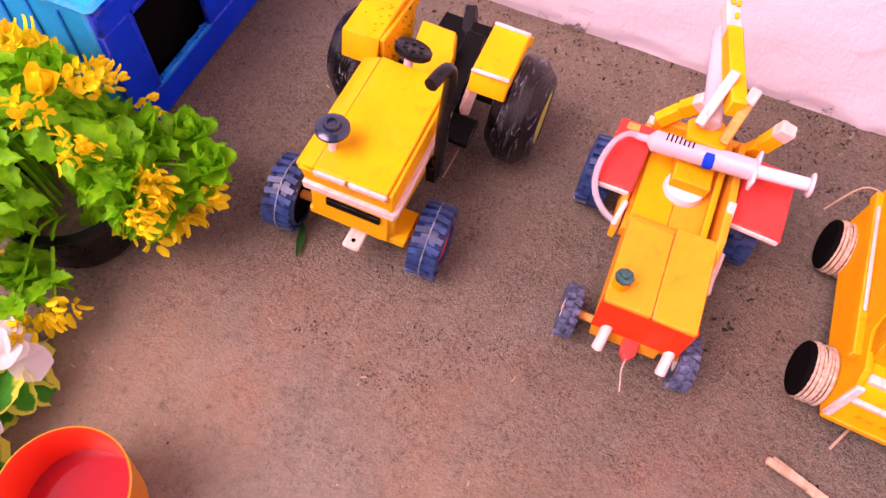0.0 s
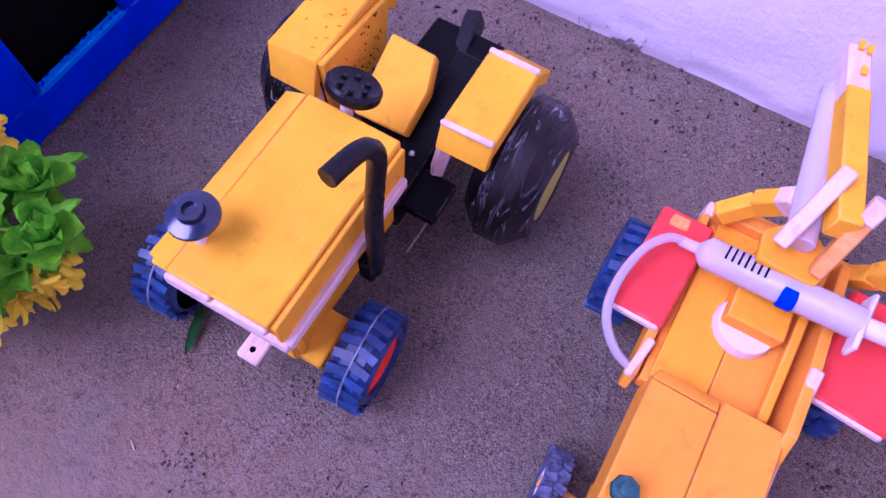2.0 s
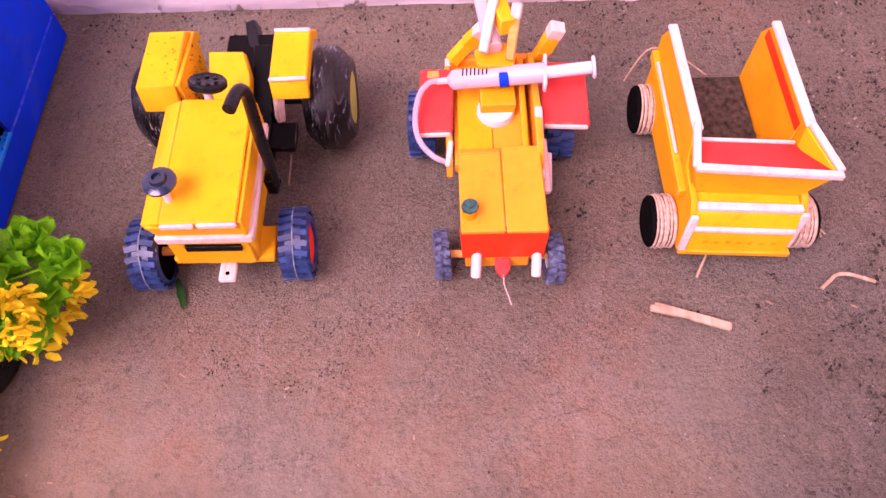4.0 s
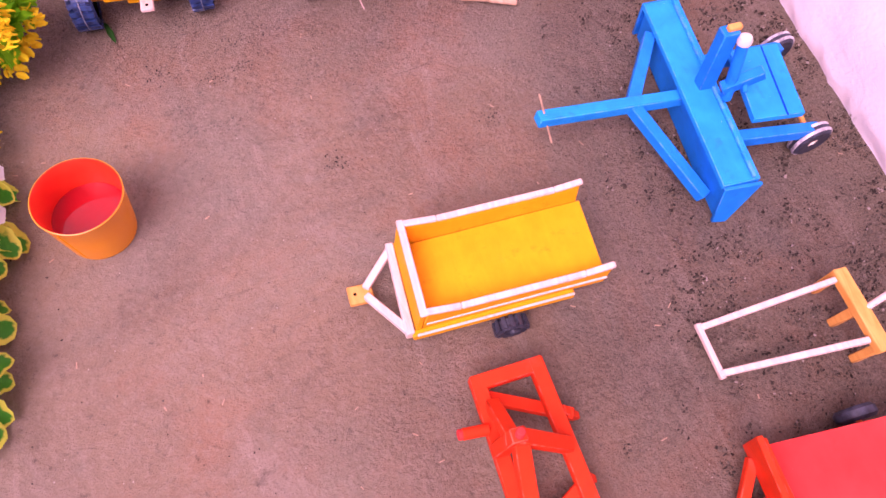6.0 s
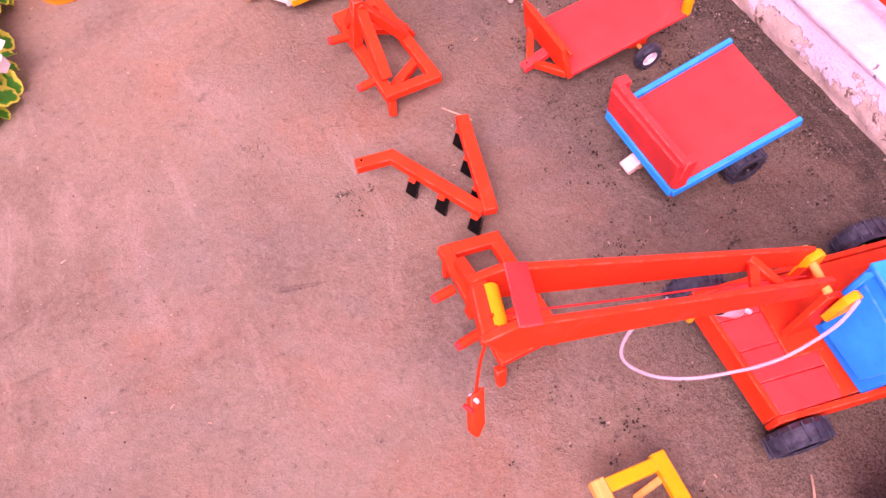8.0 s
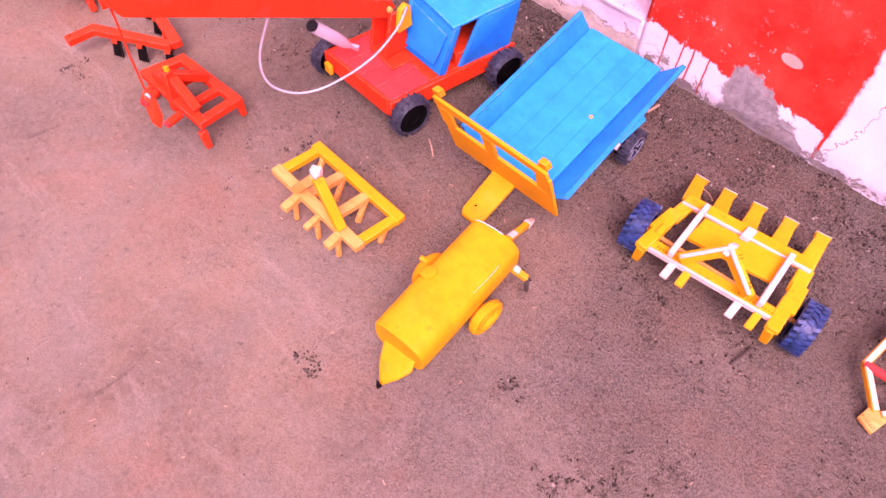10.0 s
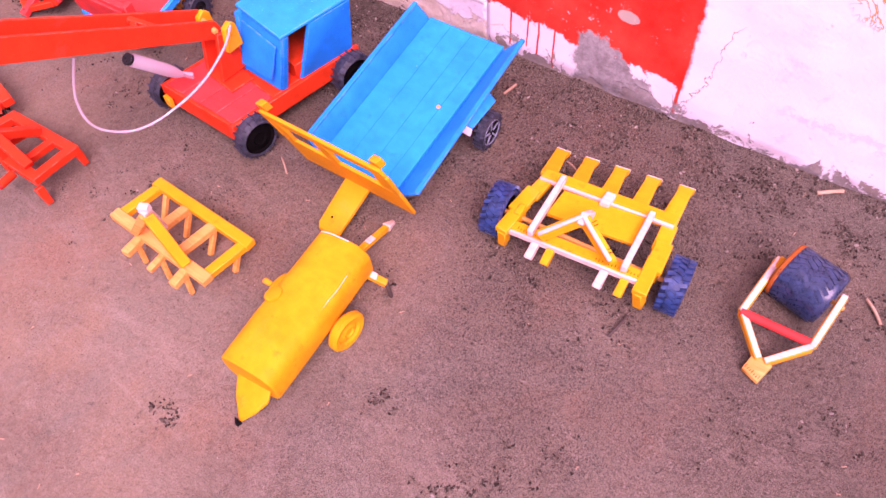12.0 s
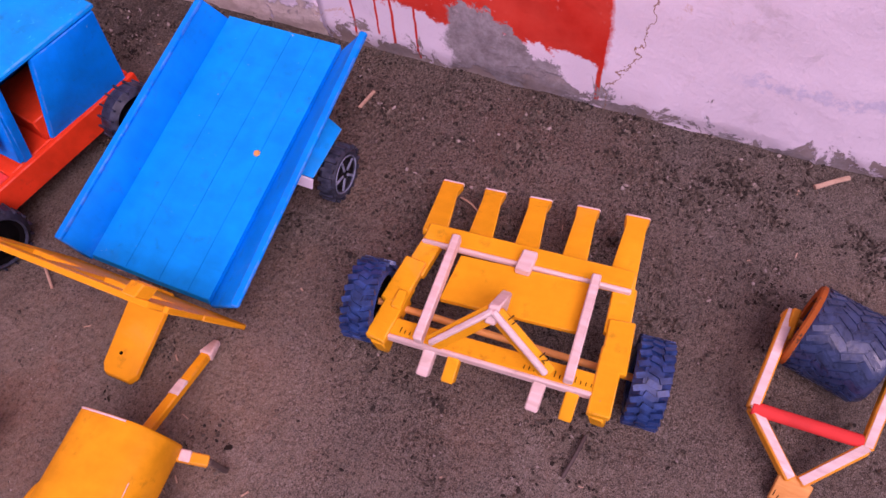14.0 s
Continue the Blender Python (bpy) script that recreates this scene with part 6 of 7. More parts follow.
# ---- toy harrow ----
def toy_harrow():
    t = thing("toy_harrow", 0.225, -0.91, 0, "yellow wooden toy harrow frame with pale tines", "toy harrow")
    a, b, c, d = V(0.2545, -0.8500, 0.0270), V(0.2490, -0.9770, 0.0260), V(0.1925, -0.9730, 0.0280), V(0.1980, -0.8480, 0.0300)
    for p in (a, b, c, d):
        p.x -= math.copysign(0.0045, p.x - 0.2235)
        p.y -= math.copysign(0.0045, p.y + 0.912)
    e = V(0, 0.004, 0)
    part("frame_bar", bar(a + e, b - e, 0.0105, 0.0075), AMBER, t)
    part("frame_bar", bar(d + e, c - e, 0.0105, 0.0075), WOOD, t)
    for k in (0.02, 0.36, 0.66, 0.98):
        p, q = d + (c - d) * k, a + (b - a) * k
        part("cross_bar", bar(p + V(0.004, 0, -0.001), q - V(0.004, 0, 0.001), 0.0095, 0.0070), AMBER if k in (0.02, 0.98) else WOOD, t)
    m = V(0.2030, -0.9150, 0.0800)
    part("mast", bar((0.2120, -0.9040, 0.036), m, 0.0085, 0.0075, (0, 1, 0)), PALE, t, "bare wooden mast")
    part("mast_head", bar(m + V(-0.001, 0.005, 0.000), m + V(0.003, -0.004, 0.001), 0.0070, 0.0068), PALE, t)
    part("mast_arm", bar(m - V(0.001, -0.002, 0.008), (0.1990, -0.8840, 0.0330), 0.0085, 0.0080), WOOD, t)
    part("mast_arm", bar(m - V(0.001, 0.002, 0.006), (0.1970, -0.9480, 0.0330), 0.0095, 0.0090), AMBER, t)
    for y, r in ((-0.8880, 0.0040), (-0.9190, 0.0030), (-0.9480, 0.0040)):
        part("hitch_peg", bar((0.1960, y, 0.0270), (0.1770, y - 0.001, 0.0265), r * 2, r * 1.8), WOOD, t)
        part("tine", bar((0.1905, y - 0.001, 0.024), (0.1880, y - 0.002, 0.001), 0.0046, 0.0044, (0, 1, 0)), WOOD, t, "bare wooden tine")
    for k in (0.10, 0.37, 0.66, 0.93):
        p = a + (b - a) * k
        part("tine", bar(p + V(-0.004, 0, -0.003), p + V(-0.020, -0.002, -0.0255), 0.0050, 0.0048, (0, 1, 0)), WOOD, t, "bare wooden tine")


toy_harrow()


# ---- toy tank trailer ----
def toy_tank_trailer():
    t = thing("toy_tank_trailer", 0.21, -1.063, 0, "yellow toy tank trailer with a flattened can body", "toy tank")
    p0, p1 = V(0.1490, -1.0690, 0.0370), V(0.2780, -1.0605, 0.0420)
    ax = (p1 - p0).normalized()
    s = ax.cross(V(0, 0, 1)).normalized()
    u = s.cross(ax)
    bm = bmesh.new()
    rings = []
    n = (p1 - p0).length
    for h, k in ((0, 0.0), (0.0, 0.955), (0.0008, 0.985), (0.002, 1.0), (n * 0.33, 1.005), (n * 0.66, 0.993), (n - 0.002, 1.0), (n - 0.0006, 0.99), (n, 0.965), (n - 0.0015, 0.93), (n - 0.0015, 0.0)):
        c = p0 + ax * h
        row = []
        for i in range(36):
            a = 2 * math.pi * i / 36
            cx, sx = math.cos(a), math.sin(a)
            row.append(bm.verts.new(c + s * math.copysign(abs(cx) ** 0.60, cx) * 0.0258 * k + u * math.copysign(abs(sx) ** 0.60, sx) * 0.0205 * k))
        rings.append(row)
    for q, p in zip(rings, rings[1:]):
        for i in range(36):
            bm.faces.new((q[i], q[(i + 1) % 36], p[(i + 1) % 36], p[i]))
    bmesh.ops.remove_doubles(bm, verts=bm.verts, dist=1e-5)
    bmesh.ops.recalc_face_normals(bm, faces=bm.faces)
    tank = part("tank", bm, TANKYELLOW, t)
    def skin(deg, h, k=1.0):
        cx, sx = math.cos(radians(deg)), math.sin(radians(deg))
        return p0 + ax * h + s * math.copysign(abs(cx) ** 0.60, cx) * 0.0258 * k + u * math.copysign(abs(sx) ** 0.60, sx) * 0.0205 * k

    part("worn_rim", sweep([skin(e, n - 0.0008, 0.99) for e in (84, 95, 106, 118, 130, 142)], 0.0006, 6, 2), PALE, tank, "paint worn off the rim")
    part("seam", sweep([skin(42 + e, h, 0.998) for e, h in ((0, n * 0.48), (1.2, n * 0.60), (-0.8, n * 0.70), (0.6, n * 0.80))], 0.00022, 6, 3), PALE, tank, "pale scratch along a fold")
    part("tail_tongue", slab([(0.1570, -1.0540, 0.0300), (0.1570, -1.0840, 0.0300), (0.1430, -1.0890, 0.0240), (0.1330, -1.0830, 0.0170), (0.1220, -1.0735, 0.0090), (0.1350, -1.0600, 0.0170), (0.1470, -1.0530, 0.0250)], (0.002, 0, 0.0050), 0.001), TANKYELLOW, t)
    part("tongue_tip", slab([(0.1238, -1.0760, 0.0105), (0.1200, -1.0734, 0.0075), (0.1245, -1.0695, 0.0105)], (-0.0010, 0, 0.0062), 0.0004), BLACKPAINT, t, "blackened tongue tip")
    part("drawbar", bar((0.2740, -1.0605, 0.0300), (0.3340, -1.0560, 0.0095), 0.0060, 0.0055), AMBER, t)
    part("bare_patch", bar((0.3020, -1.0584, 0.0206), (0.3130, -1.0576, 0.0168), 0.0063, 0.0058), PALE, t)
    part("drawbar_tip", bar((0.3320, -1.0562, 0.0104), (0.3440, -1.0552, 0.0062), 0.0085, 0.0070, taper=0.5), PALE, t)
    part("stand_peg", bar((0.2725, -1.0760, 0.0330), (0.2790, -1.0985, 0.0230), 0.0060, 0.0058, (0, 0, 1)), AMBER, t)
    part("bare_patch", bar((0.2752, -1.0850, 0.0295), (0.2768, -1.0905, 0.0271), 0.0063, 0.0061, (0, 0, 1)), PALE, t)
    # added leg, coloured dark for the shadow below the peg
    part("stand_leg", bar((0.2790, -1.0985, 0.0245), (0.2800, -1.1000, 0.0010), 0.0036, 0.0034, (1, 0, 0)), BARK, t)
    part("lug", bar((0.2150, -1.0370, 0.0550), (0.2135, -1.0320, 0.0600), 0.0040, 0.0040, (1, 0, 0)), AMBER, t)
    part("filler_dent", lathe((0.2080, -1.0460, 0.0590), (0, 0.4, 1), [(0, 0.0006), (0.006, 0.0006), (0.0075, 0), (0.0075, -0.002), (0, -0.002)], 12), AMBER, t)
    for y in (-1.0960, -1.0280):
        wheel(t, (0.2270, y, 0.0180), (0.06, 1, 0), 0.0182, 0.0090, TANKYELLOW, AMBER, 0.0120, 0, label="yellow painted wheel", hub_label="amber wheel face with ribs")
    part("axle", rod((0.227, -1.096, 0.018), (0.227, -1.028, 0.018), 0.0024), WOOD, t)


toy_tank_trailer()


# ---- toy cultivator ----
def toy_cultivator():
    t = thing("toy_cultivator", 0.43, -1.22, 0, "yellow wooden toy cultivator made of old rulers, on two wheels", "toy cultivator")
    kl, kr, fl, fr = V(0.4460, -1.1530, 0.0400), V(0.4505, -1.2770, 0.0420), V(0.3830, -1.1570, 0.0370), V(0.3880, -1.2830, 0.0390)
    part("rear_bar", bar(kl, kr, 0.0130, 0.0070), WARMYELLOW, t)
    part("edge_strip", bar(kl + V(-0.0068, 0, 0.0024), kr + V(-0.0068, 0, 0.0024), 0.0026, 0.0044), PALE, t, "bare wooden edge strip")
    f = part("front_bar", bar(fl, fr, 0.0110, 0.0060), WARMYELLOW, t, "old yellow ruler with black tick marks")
    part("edge_strip", bar(fl + V(-0.0060, 0, 0), fr + V(-0.0060, 0, 0), 0.0026, 0.0064), PALE, t, "bare wooden edge strip")
    for i in range(40):
        k = 0.06 + 0.022 * i
        if 0.30 < k < 0.62:
            continue
        p = fl + (fr - fl) * k + V(-0.003, 0, 0.0031)
        part("tick", bar(p, p + V(0.0035 if i % 4 == 0 else 0.002, 0, 0), 0.0005, 0.0004, bev=0), BLACKPAINT, f)
    # five tines with splayed ends
    for i in range(5):
        y = -1.1575 - 0.0283 * i
        w, xe, ze = -1.1465 - 0.0303 * i, 0.5005 + 0.0002 * i, 0.0195 + 0.0030 * i
        bm = slab([(0.4470, y + 0.0078, 0.0430), (xe - 0.0105, w + 0.0055, ze + 0.0045), (xe, w + 0.0076, ze), (xe + 0.001, w - 0.0072, ze), (xe - 0.0085, w - 0.0066, ze + 0.0040), (0.4470, y - 0.0078, 0.0430)], (-0.002, 0, -0.0045), 0.0006)
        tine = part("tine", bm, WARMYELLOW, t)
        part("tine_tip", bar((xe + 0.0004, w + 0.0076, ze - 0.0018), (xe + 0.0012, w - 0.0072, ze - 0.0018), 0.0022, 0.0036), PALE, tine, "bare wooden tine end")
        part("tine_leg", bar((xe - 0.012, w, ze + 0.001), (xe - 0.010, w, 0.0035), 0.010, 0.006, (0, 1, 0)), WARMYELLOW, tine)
    # stepped side boards
    for y, sgn in ((-1.1585, 1), (-1.2745, -1)):
        for xa, xb, w0, z in ((0.4470, 0.4180, 0.0130, 0.0400), (0.4260, 0.3960, 0.0140, 0.0410), (0.4100, 0.3720, 0.0120, 0.0400)):
            out = 0.003 if xa < 0.44 else -0.001
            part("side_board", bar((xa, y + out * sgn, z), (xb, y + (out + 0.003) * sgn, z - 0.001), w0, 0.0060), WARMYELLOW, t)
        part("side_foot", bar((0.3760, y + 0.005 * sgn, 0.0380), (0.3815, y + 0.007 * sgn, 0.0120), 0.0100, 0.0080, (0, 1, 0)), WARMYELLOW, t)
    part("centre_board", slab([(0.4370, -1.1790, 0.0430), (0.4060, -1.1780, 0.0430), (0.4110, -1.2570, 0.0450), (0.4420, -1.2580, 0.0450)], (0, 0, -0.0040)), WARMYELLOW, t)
    for y, near in ((-1.1745, 0.3760), (-1.2570, 0.3810)):
        part("rail", bar((0.4440, y, 0.0500), (near, y - 0.004, 0.0480), 0.0052, 0.0080), PALE, t, "bare wooden rail")
    part("hitch_block", box(0.4350, 0.4490, -1.2220, -1.2130, 0.0440, 0.0500), PALE, t)
    m = V(0.3965, -1.2160, 0.0700)
    part("vee_post", bar((0.4110, -1.2160, 0.0560), m + V(-0.004, 0, 0.004), 0.0060, 0.0110, (0, 0, 1)), PALE, t)
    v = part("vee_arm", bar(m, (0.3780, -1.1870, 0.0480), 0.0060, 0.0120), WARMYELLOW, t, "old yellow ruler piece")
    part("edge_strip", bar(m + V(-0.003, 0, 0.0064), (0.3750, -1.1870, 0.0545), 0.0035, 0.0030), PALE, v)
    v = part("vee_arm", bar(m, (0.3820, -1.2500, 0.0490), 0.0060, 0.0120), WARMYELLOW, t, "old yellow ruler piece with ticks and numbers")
    part("edge_strip", bar(m + V(-0.003, 0, 0.0064), (0.3785, -1.2500, 0.0555), 0.0035, 0.0030), PALE, v)
    for i in range(16):
        p = m.lerp(V(0.3820, -1.2500, 0.0490), 0.10 + 0.052 * i) + V(0.0032, -0.0016, 0.003)
        part("tick", bar(p, p + V(0, 0, -0.0030 if i % 4 == 0 else -0.0018), 0.0004, 0.0005, (1, 0, 0), 0), BLACKPAINT, v)
    for text, k in (("11", 0.25), ("12", 0.83)):
        cu = bpy.data.curves.new("ruler_number", "FONT")
        cu.body, cu.size, cu.extrude = text, 0.0060, 0.0001
        num = new("ruler_number", cu)
        p = m.lerp(V(0.3820, -1.2500, 0.0490), k) + V(0.0000, 0.0010, 0.0064)
        num.matrix_world = Matrix.Translation(p - ORIGIN[t]) @ pose(0, 0, 0, 0, 28, -118)
        num.data.materials.append(BLACKPAINT)
        num.parent = v
    for y, mat, long in ((-1.1840, PALE, 0.013), (-1.1990, WARMYELLOW, 0.012), (-1.2470, PALE, 0.011), (-1.2650, WARMYELLOW, 0.010)):
        part("hitch_peg", bar((0.3840, y, 0.0370), (0.3790 - long, y, 0.0270), 0.0072, 0.0075), mat, t)
    # the whole frame sags towards one wheel
    for ob in t.children_recursive:
        if ob.type == "MESH":
            for v in ob.data.vertices:
                v.co.z -= 0.0095 * min(1.0, max(0.0, (v.co.y + 0.065) / 0.135)) * min(1.0, v.co.z / 0.012 if v.co.z > 0 else 0)
    for c in ((0.3965, -1.1370, 0.0240), (0.4050, -1.2995, 0.0240)):
        # black hubs paint in the shade inside the wheels
        wheel(t, c, (-0.10, 1, 0), 0.0245, 0.0190, TREAD, DARK, 0.0165, 24, 0.0016, 0.0032, 0.0010, 3, "ribbed blue-black plastic wheel", "wheel face blackened with its hollow's shade")
    part("axle", rod((0.3965, -1.137, 0.024), (0.405, -1.2995, 0.024), 0.0022), WOOD, t)
    part("axle_hanger", box(0.392, 0.404, -1.160, -1.154, 0.020, 0.036), WARMYELLOW, t)
    part("axle_hanger", box(0.400, 0.412, -1.285, -1.279, 0.020, 0.040), WARMYELLOW, t)


toy_cultivator()


# ---- toy roller ----
def toy_roller():
    t = thing("toy_roller", 0.43, -1.39, 0, "black drum toy roller in a pale wooden frame", "toy roller")
    a, b = V(0.4680, -1.3670, 0.0245), V(0.4575, -1.4095, 0.0245)
    ax = (b - a).normalized()
    n = (b - a).length
    drum = part("drum", lathe(a, ax, [(0.017, 0.002), (0.0215, 0), (0.0238, 0.003), (0.0241, n * 0.25), (0.0241, n * 0.75), (0.0238, n - 0.003), (0.0215, n), (0.017, n - 0.002), (0.017, 0.002)], 36), DRUMRUBBER, t, "worn blue-black rubber drum")
    part("tread", lugs(a + ax * n * 0.5, ax, 0.0238, n * 0.80, 26, 0.0014, 0.0032, 0.0026, 4), DRUMRUBBER, drum)
    part("rim", ring(a + ax * 0.0018, ax, 0.0243, 0.0170, 0.0042, 36), RUST, drum, "rusty orange-brown rim")
    # near-black plug, coloured as the shade inside the open drum
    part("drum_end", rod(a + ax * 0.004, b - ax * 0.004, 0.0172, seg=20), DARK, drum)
    l, r, tow = V(0.4125, -1.3535, 0.0205), V(0.4125, -1.4100, 0.0180), V(0.3870, -1.3820, 0.0090)
    for name, p, q, w, h in (("arm", l, a - ax * 0.006 + V(0.002, 0, 0.003), 0.0062, 0.0070), ("arm", r, b + ax * 0.005 + V(0.000, 0, 0.012), 0.0058, 0.0066), ("draw_arm", l + V(0.001, 0, 0), tow + V(0, 0.002, 0), 0.0062, 0.0066), ("draw_arm", r, tow - V(0, 0.003, 0), 0.0060, 0.0066)):
        m = part(name, bar(p, q, w, h), ORANGE, t, "orange stick with a bare top")
        part("bare_top", bar(p + V(0, 0, h * 0.5), q + V(0, 0, h * 0.5), w * 0.72, 0.0010, bev=0.0002), PALE, m)
    part("arm_plate", bar(a - ax * 0.004 + V(0.004, 0, 0.004), a - ax * 0.004 + V(-0.012, 0.001, -0.002), 0.0045, 0.0120), ORANGE, t)
    part("cross_bar", rod(l + V(0, 0.001, 0.001), r + V(0.003, 0.002, 0.001), 0.0036, seg=12), PINKRED, t, "scuffed red round cross bar")
    tab = part("tow_tab", slab([(0.3920, -1.3760, 0.0060), (0.3870, -1.3920, 0.0060), (0.3700, -1.3870, 0.0020), (0.3750, -1.3725, 0.0020)], (0, 0, 0.0050)), WOOD, t, "cut piece of an old ruler")
    for k in range(7):
        p = V(0.3706, -1.3858, 0.0074).lerp(V(0.3752, -1.3740, 0.0074), k / 6) + V(0.0010, 0, 0)
        part("tick", bar(p, p + V(0.0030 if k % 3 == 0 else 0.0018, -0.0008, 0.0006), 0.0004, 0.0004, bev=0), BLACKPAINT, tab)
    part("axle", rod(a - ax * 0.010, b + ax * 0.010, 0.0020), WOOD, t)


toy_roller()


# ---- red stand on the step ----
def red_stand():
    t = thing("red_stand", 0.65, -0.79, STEP_Z, "red wooden rail on two square foot plates, on a cement step", "stand")
    for y in (-0.700, -0.874):
        p = part("foot_plate", slab([(0.606, y - 0.022, STEP_Z + 0.0015), (0.606, y + 0.022, STEP_Z + 0.0015), (0.680, y + 0.026, STEP_Z + 0.0015), (0.680, y - 0.018, STEP_Z + 0.0015)], (0, 0, 0.004)), PINKRED, t, "red foot plate")
        part("upright", bar((0.640, y, STEP_Z + 0.004), (0.648, y, STEP_Z + 0.022), 0.018, 0.014, (0, 1, 0)), RED, p)
    part("rail", bar((0.648, -0.560, STEP_Z + 0.027), (0.652, -0.940, STEP_Z + 0.024), 0.011, 0.010), RED, t)
    part("knob", lathe((0.660, -0.872, STEP_Z + 0.026), (0.4, 0, 1), [(0, 0), (0.005, 0.001), (0.006, 0.005), (0.004, 0.010), (0, 0.011)], 14), RED, t)


red_stand()


# ---- bucket ----
def bucket():
    c = V(-0.0195, -0.1815, 0)
    t = thing("bucket", c.x, c.y, 0, "orange tin bucket, red inside with pink water", "bucket")
    wall = [(0.0250, 0.0), (0.0252, 0.0012), (0.0280, 0.027), (0.0302, 0.0485), (0.0306, 0.0493), (0.0298, 0.0497)]
    part("outer_wall", lathe(c, (0, 0, 1), [(0, 0.0)] + wall, 48), POTORANGE, t, "glossy orange outside")
    part("inner_wall", lathe(c, (0, 0, 1), [(0.0298, 0.0497), (0.0290, 0.0485), (0.0268, 0.026), (0.0254, 0.012), (0, 0.012)], 48), POTRED, t, "red inside")
    part("seam", bar(c + V(-0.0105, -0.0229, 0.003), c + V(-0.0145, -0.0262, 0.046), 0.0008, 0.0010, (0, -1, 0), 0), AMBER, t)
    part("water", lathe(c + V(0, 0, 0.0225), (0, 0, 1), [(0.0263, 0.0), (0, 0.0)], 40), WATER, t, "pink coloured water")


bucket()


# ---- blue box on the left ----
def toy_bus():
    x, y0, y1, top = BLUE_X, 0.030, 0.240, 0.108
    t = thing("toy_bus", x - 0.09, 0.145, 0, "blue painted toy bus body with a dark window", "toy bus")
    wy0, wy1, wz0, wz1 = 0.058, 0.121, 0.028, 0.090
    part("side_panel", box(x - 0.006, x, y0, y1, 0.002, wz0, 0.002), DEEPBLUE, t)
    part("side_panel", box(x - 0.006, x, y0, y1, wz1, top, 0.002), DEEPBLUE, t)
    part("side_panel", box(x - 0.0058, x - 0.0002, y0 + 0.0005, wy0, wz0 - 0.001, wz1 + 0.001, 0.001), DEEPBLUE, t)
    part("side_panel", box(x - 0.0058, x - 0.0002, wy1, y1 - 0.0005, wz0 - 0.001, wz1 + 0.001, 0.001), DEEPBLUE, t)
    for a, b in (((wy0, wz0), (wy0 - 0.002, wz1)), ((wy1, wz0), (wy1, wz1)), ((wy0, wz1), (wy1, wz1))):
        part("window_trim", bar((x - 0.0010, a[0], a[1]), (x - 0.0010, b[0], b[1]), 0.0036, 0.0030, (1, 0, 0)), DEEPBLUE, t)
    sill = part("window_sill", bar((x - 0.0025, wy0, wz0 - 0.0010), (x - 0.0025, wy1, wz0 - 0.0010), 0.0050, 0.0040), BLUE, t, "roughly sawn blue window sill")
    rnd = random.Random(31)
    for i in range(34):
        y, k = rnd.uniform(wy0 + 0.001, wy1 - 0.002), rnd.uniform(0.0007, 0.0020)
        q = V(x - rnd.uniform(0.0005, 0.0045), y, wz0 + 0.0012)
        part("splinter", bar(q, q + V(rnd.uniform(-0.0006, 0.0006), k, rnd.uniform(0, 0.0006)), rnd.uniform(0.0005, 0.0010), 0.0010, bev=0), SKYBLUE if i % 3 else DEEPBLUE, sill)
    # solid block, black in place of the shade behind the window
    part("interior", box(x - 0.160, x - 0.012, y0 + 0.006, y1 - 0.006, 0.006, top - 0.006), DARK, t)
    end = part("end_panel", box(x - 0.180, x - 0.006, y0, y0 + 0.005, 0.002, top, 0.002), BUSBLUE, t, "light blue ribbed end panel")
    for k in range(8):
        part("rib", bar((x - 0.172 + 0.021 * k, y0 - 0.0006, 0.010), (x - 0.172 + 0.021 * k, y0 - 0.0006, 0.104), 0.0016, 0.0012, (0, 1, 0), 0.0002), BLUE, end)
    part("end_panel", box(x - 0.180, x - 0.006, y1 - 0.005, y1, 0.002, top, 0.002), DEEPBLUE, t)
    part("far_panel", box(x - 0.186, x - 0.180, y0, y1, 0.002, top, 0.002), DEEPBLUE, t)
    part("roof", box(x - 0.188, x + 0.001, y0 - 0.002, y1 + 0.002, top, top + 0.006, 0.003), BUSBLUE, t, "roof in lighter blue, skylight painted in")


toy_bus()


# ---- plants ----
def leaf_mesh(name, length, width, cup, droop, teeth, material, rows=6, tip=0.93):
    """One leaf or petal from its base along +x: a cupped, drooping blade with toothed edges."""
    bm = bmesh.new()
    uvs = {}
    grid = []
    for i in range(rows + 1):
        t = i / rows
        half = width / 2 * (math.sin(math.pi * min(1.0, t * tip + 0.05)) ** 0.8) * (1 + teeth * (1 if i % 2 else -1))
        row = []
        for j in range(-2, 3):
            k = j / 2
            v = bm.verts.new((length * t - teeth * abs(k) * width * 0.2, half * k, cup * width * k * k - droop * length * t * t))
            uvs[v] = (abs(k) if 0 < i < rows else 0.9, t)
            row.append(v)
        grid.append(row)
    for q, p in zip(grid, grid[1:]):
        for j in range(4):
            bm.faces.new((q[j], p[j], p[j + 1], q[j + 1]))
    layer = bm.loops.layers.uv.new("leaf")
    for f in bm.faces:
        f.smooth = True
        for lp in f.loops:
            lp[layer].uv = uvs[lp.vert]
    me = bpy.data.meshes.new(name)
    bm.to_mesh(me)
    bm.free()
    me.materials.append(material)
    return me


def sprig(name, me, owner, p, d, roll, size):
    """A leaf or petal of the shared mesh me, its base at p, pointing along d."""
    ob = new(name, me)
    d = V(d).normalized()
    q = d.to_track_quat("X", "Z").to_matrix().to_4x4()
    ob.parent = owner
    ob.matrix_basis = Matrix.Translation(V(p) - ORIGIN[owner]) @ q @ pose(0, 0, 0, roll, 0, 0) @ Matrix.Scale(size, 4)
    return ob


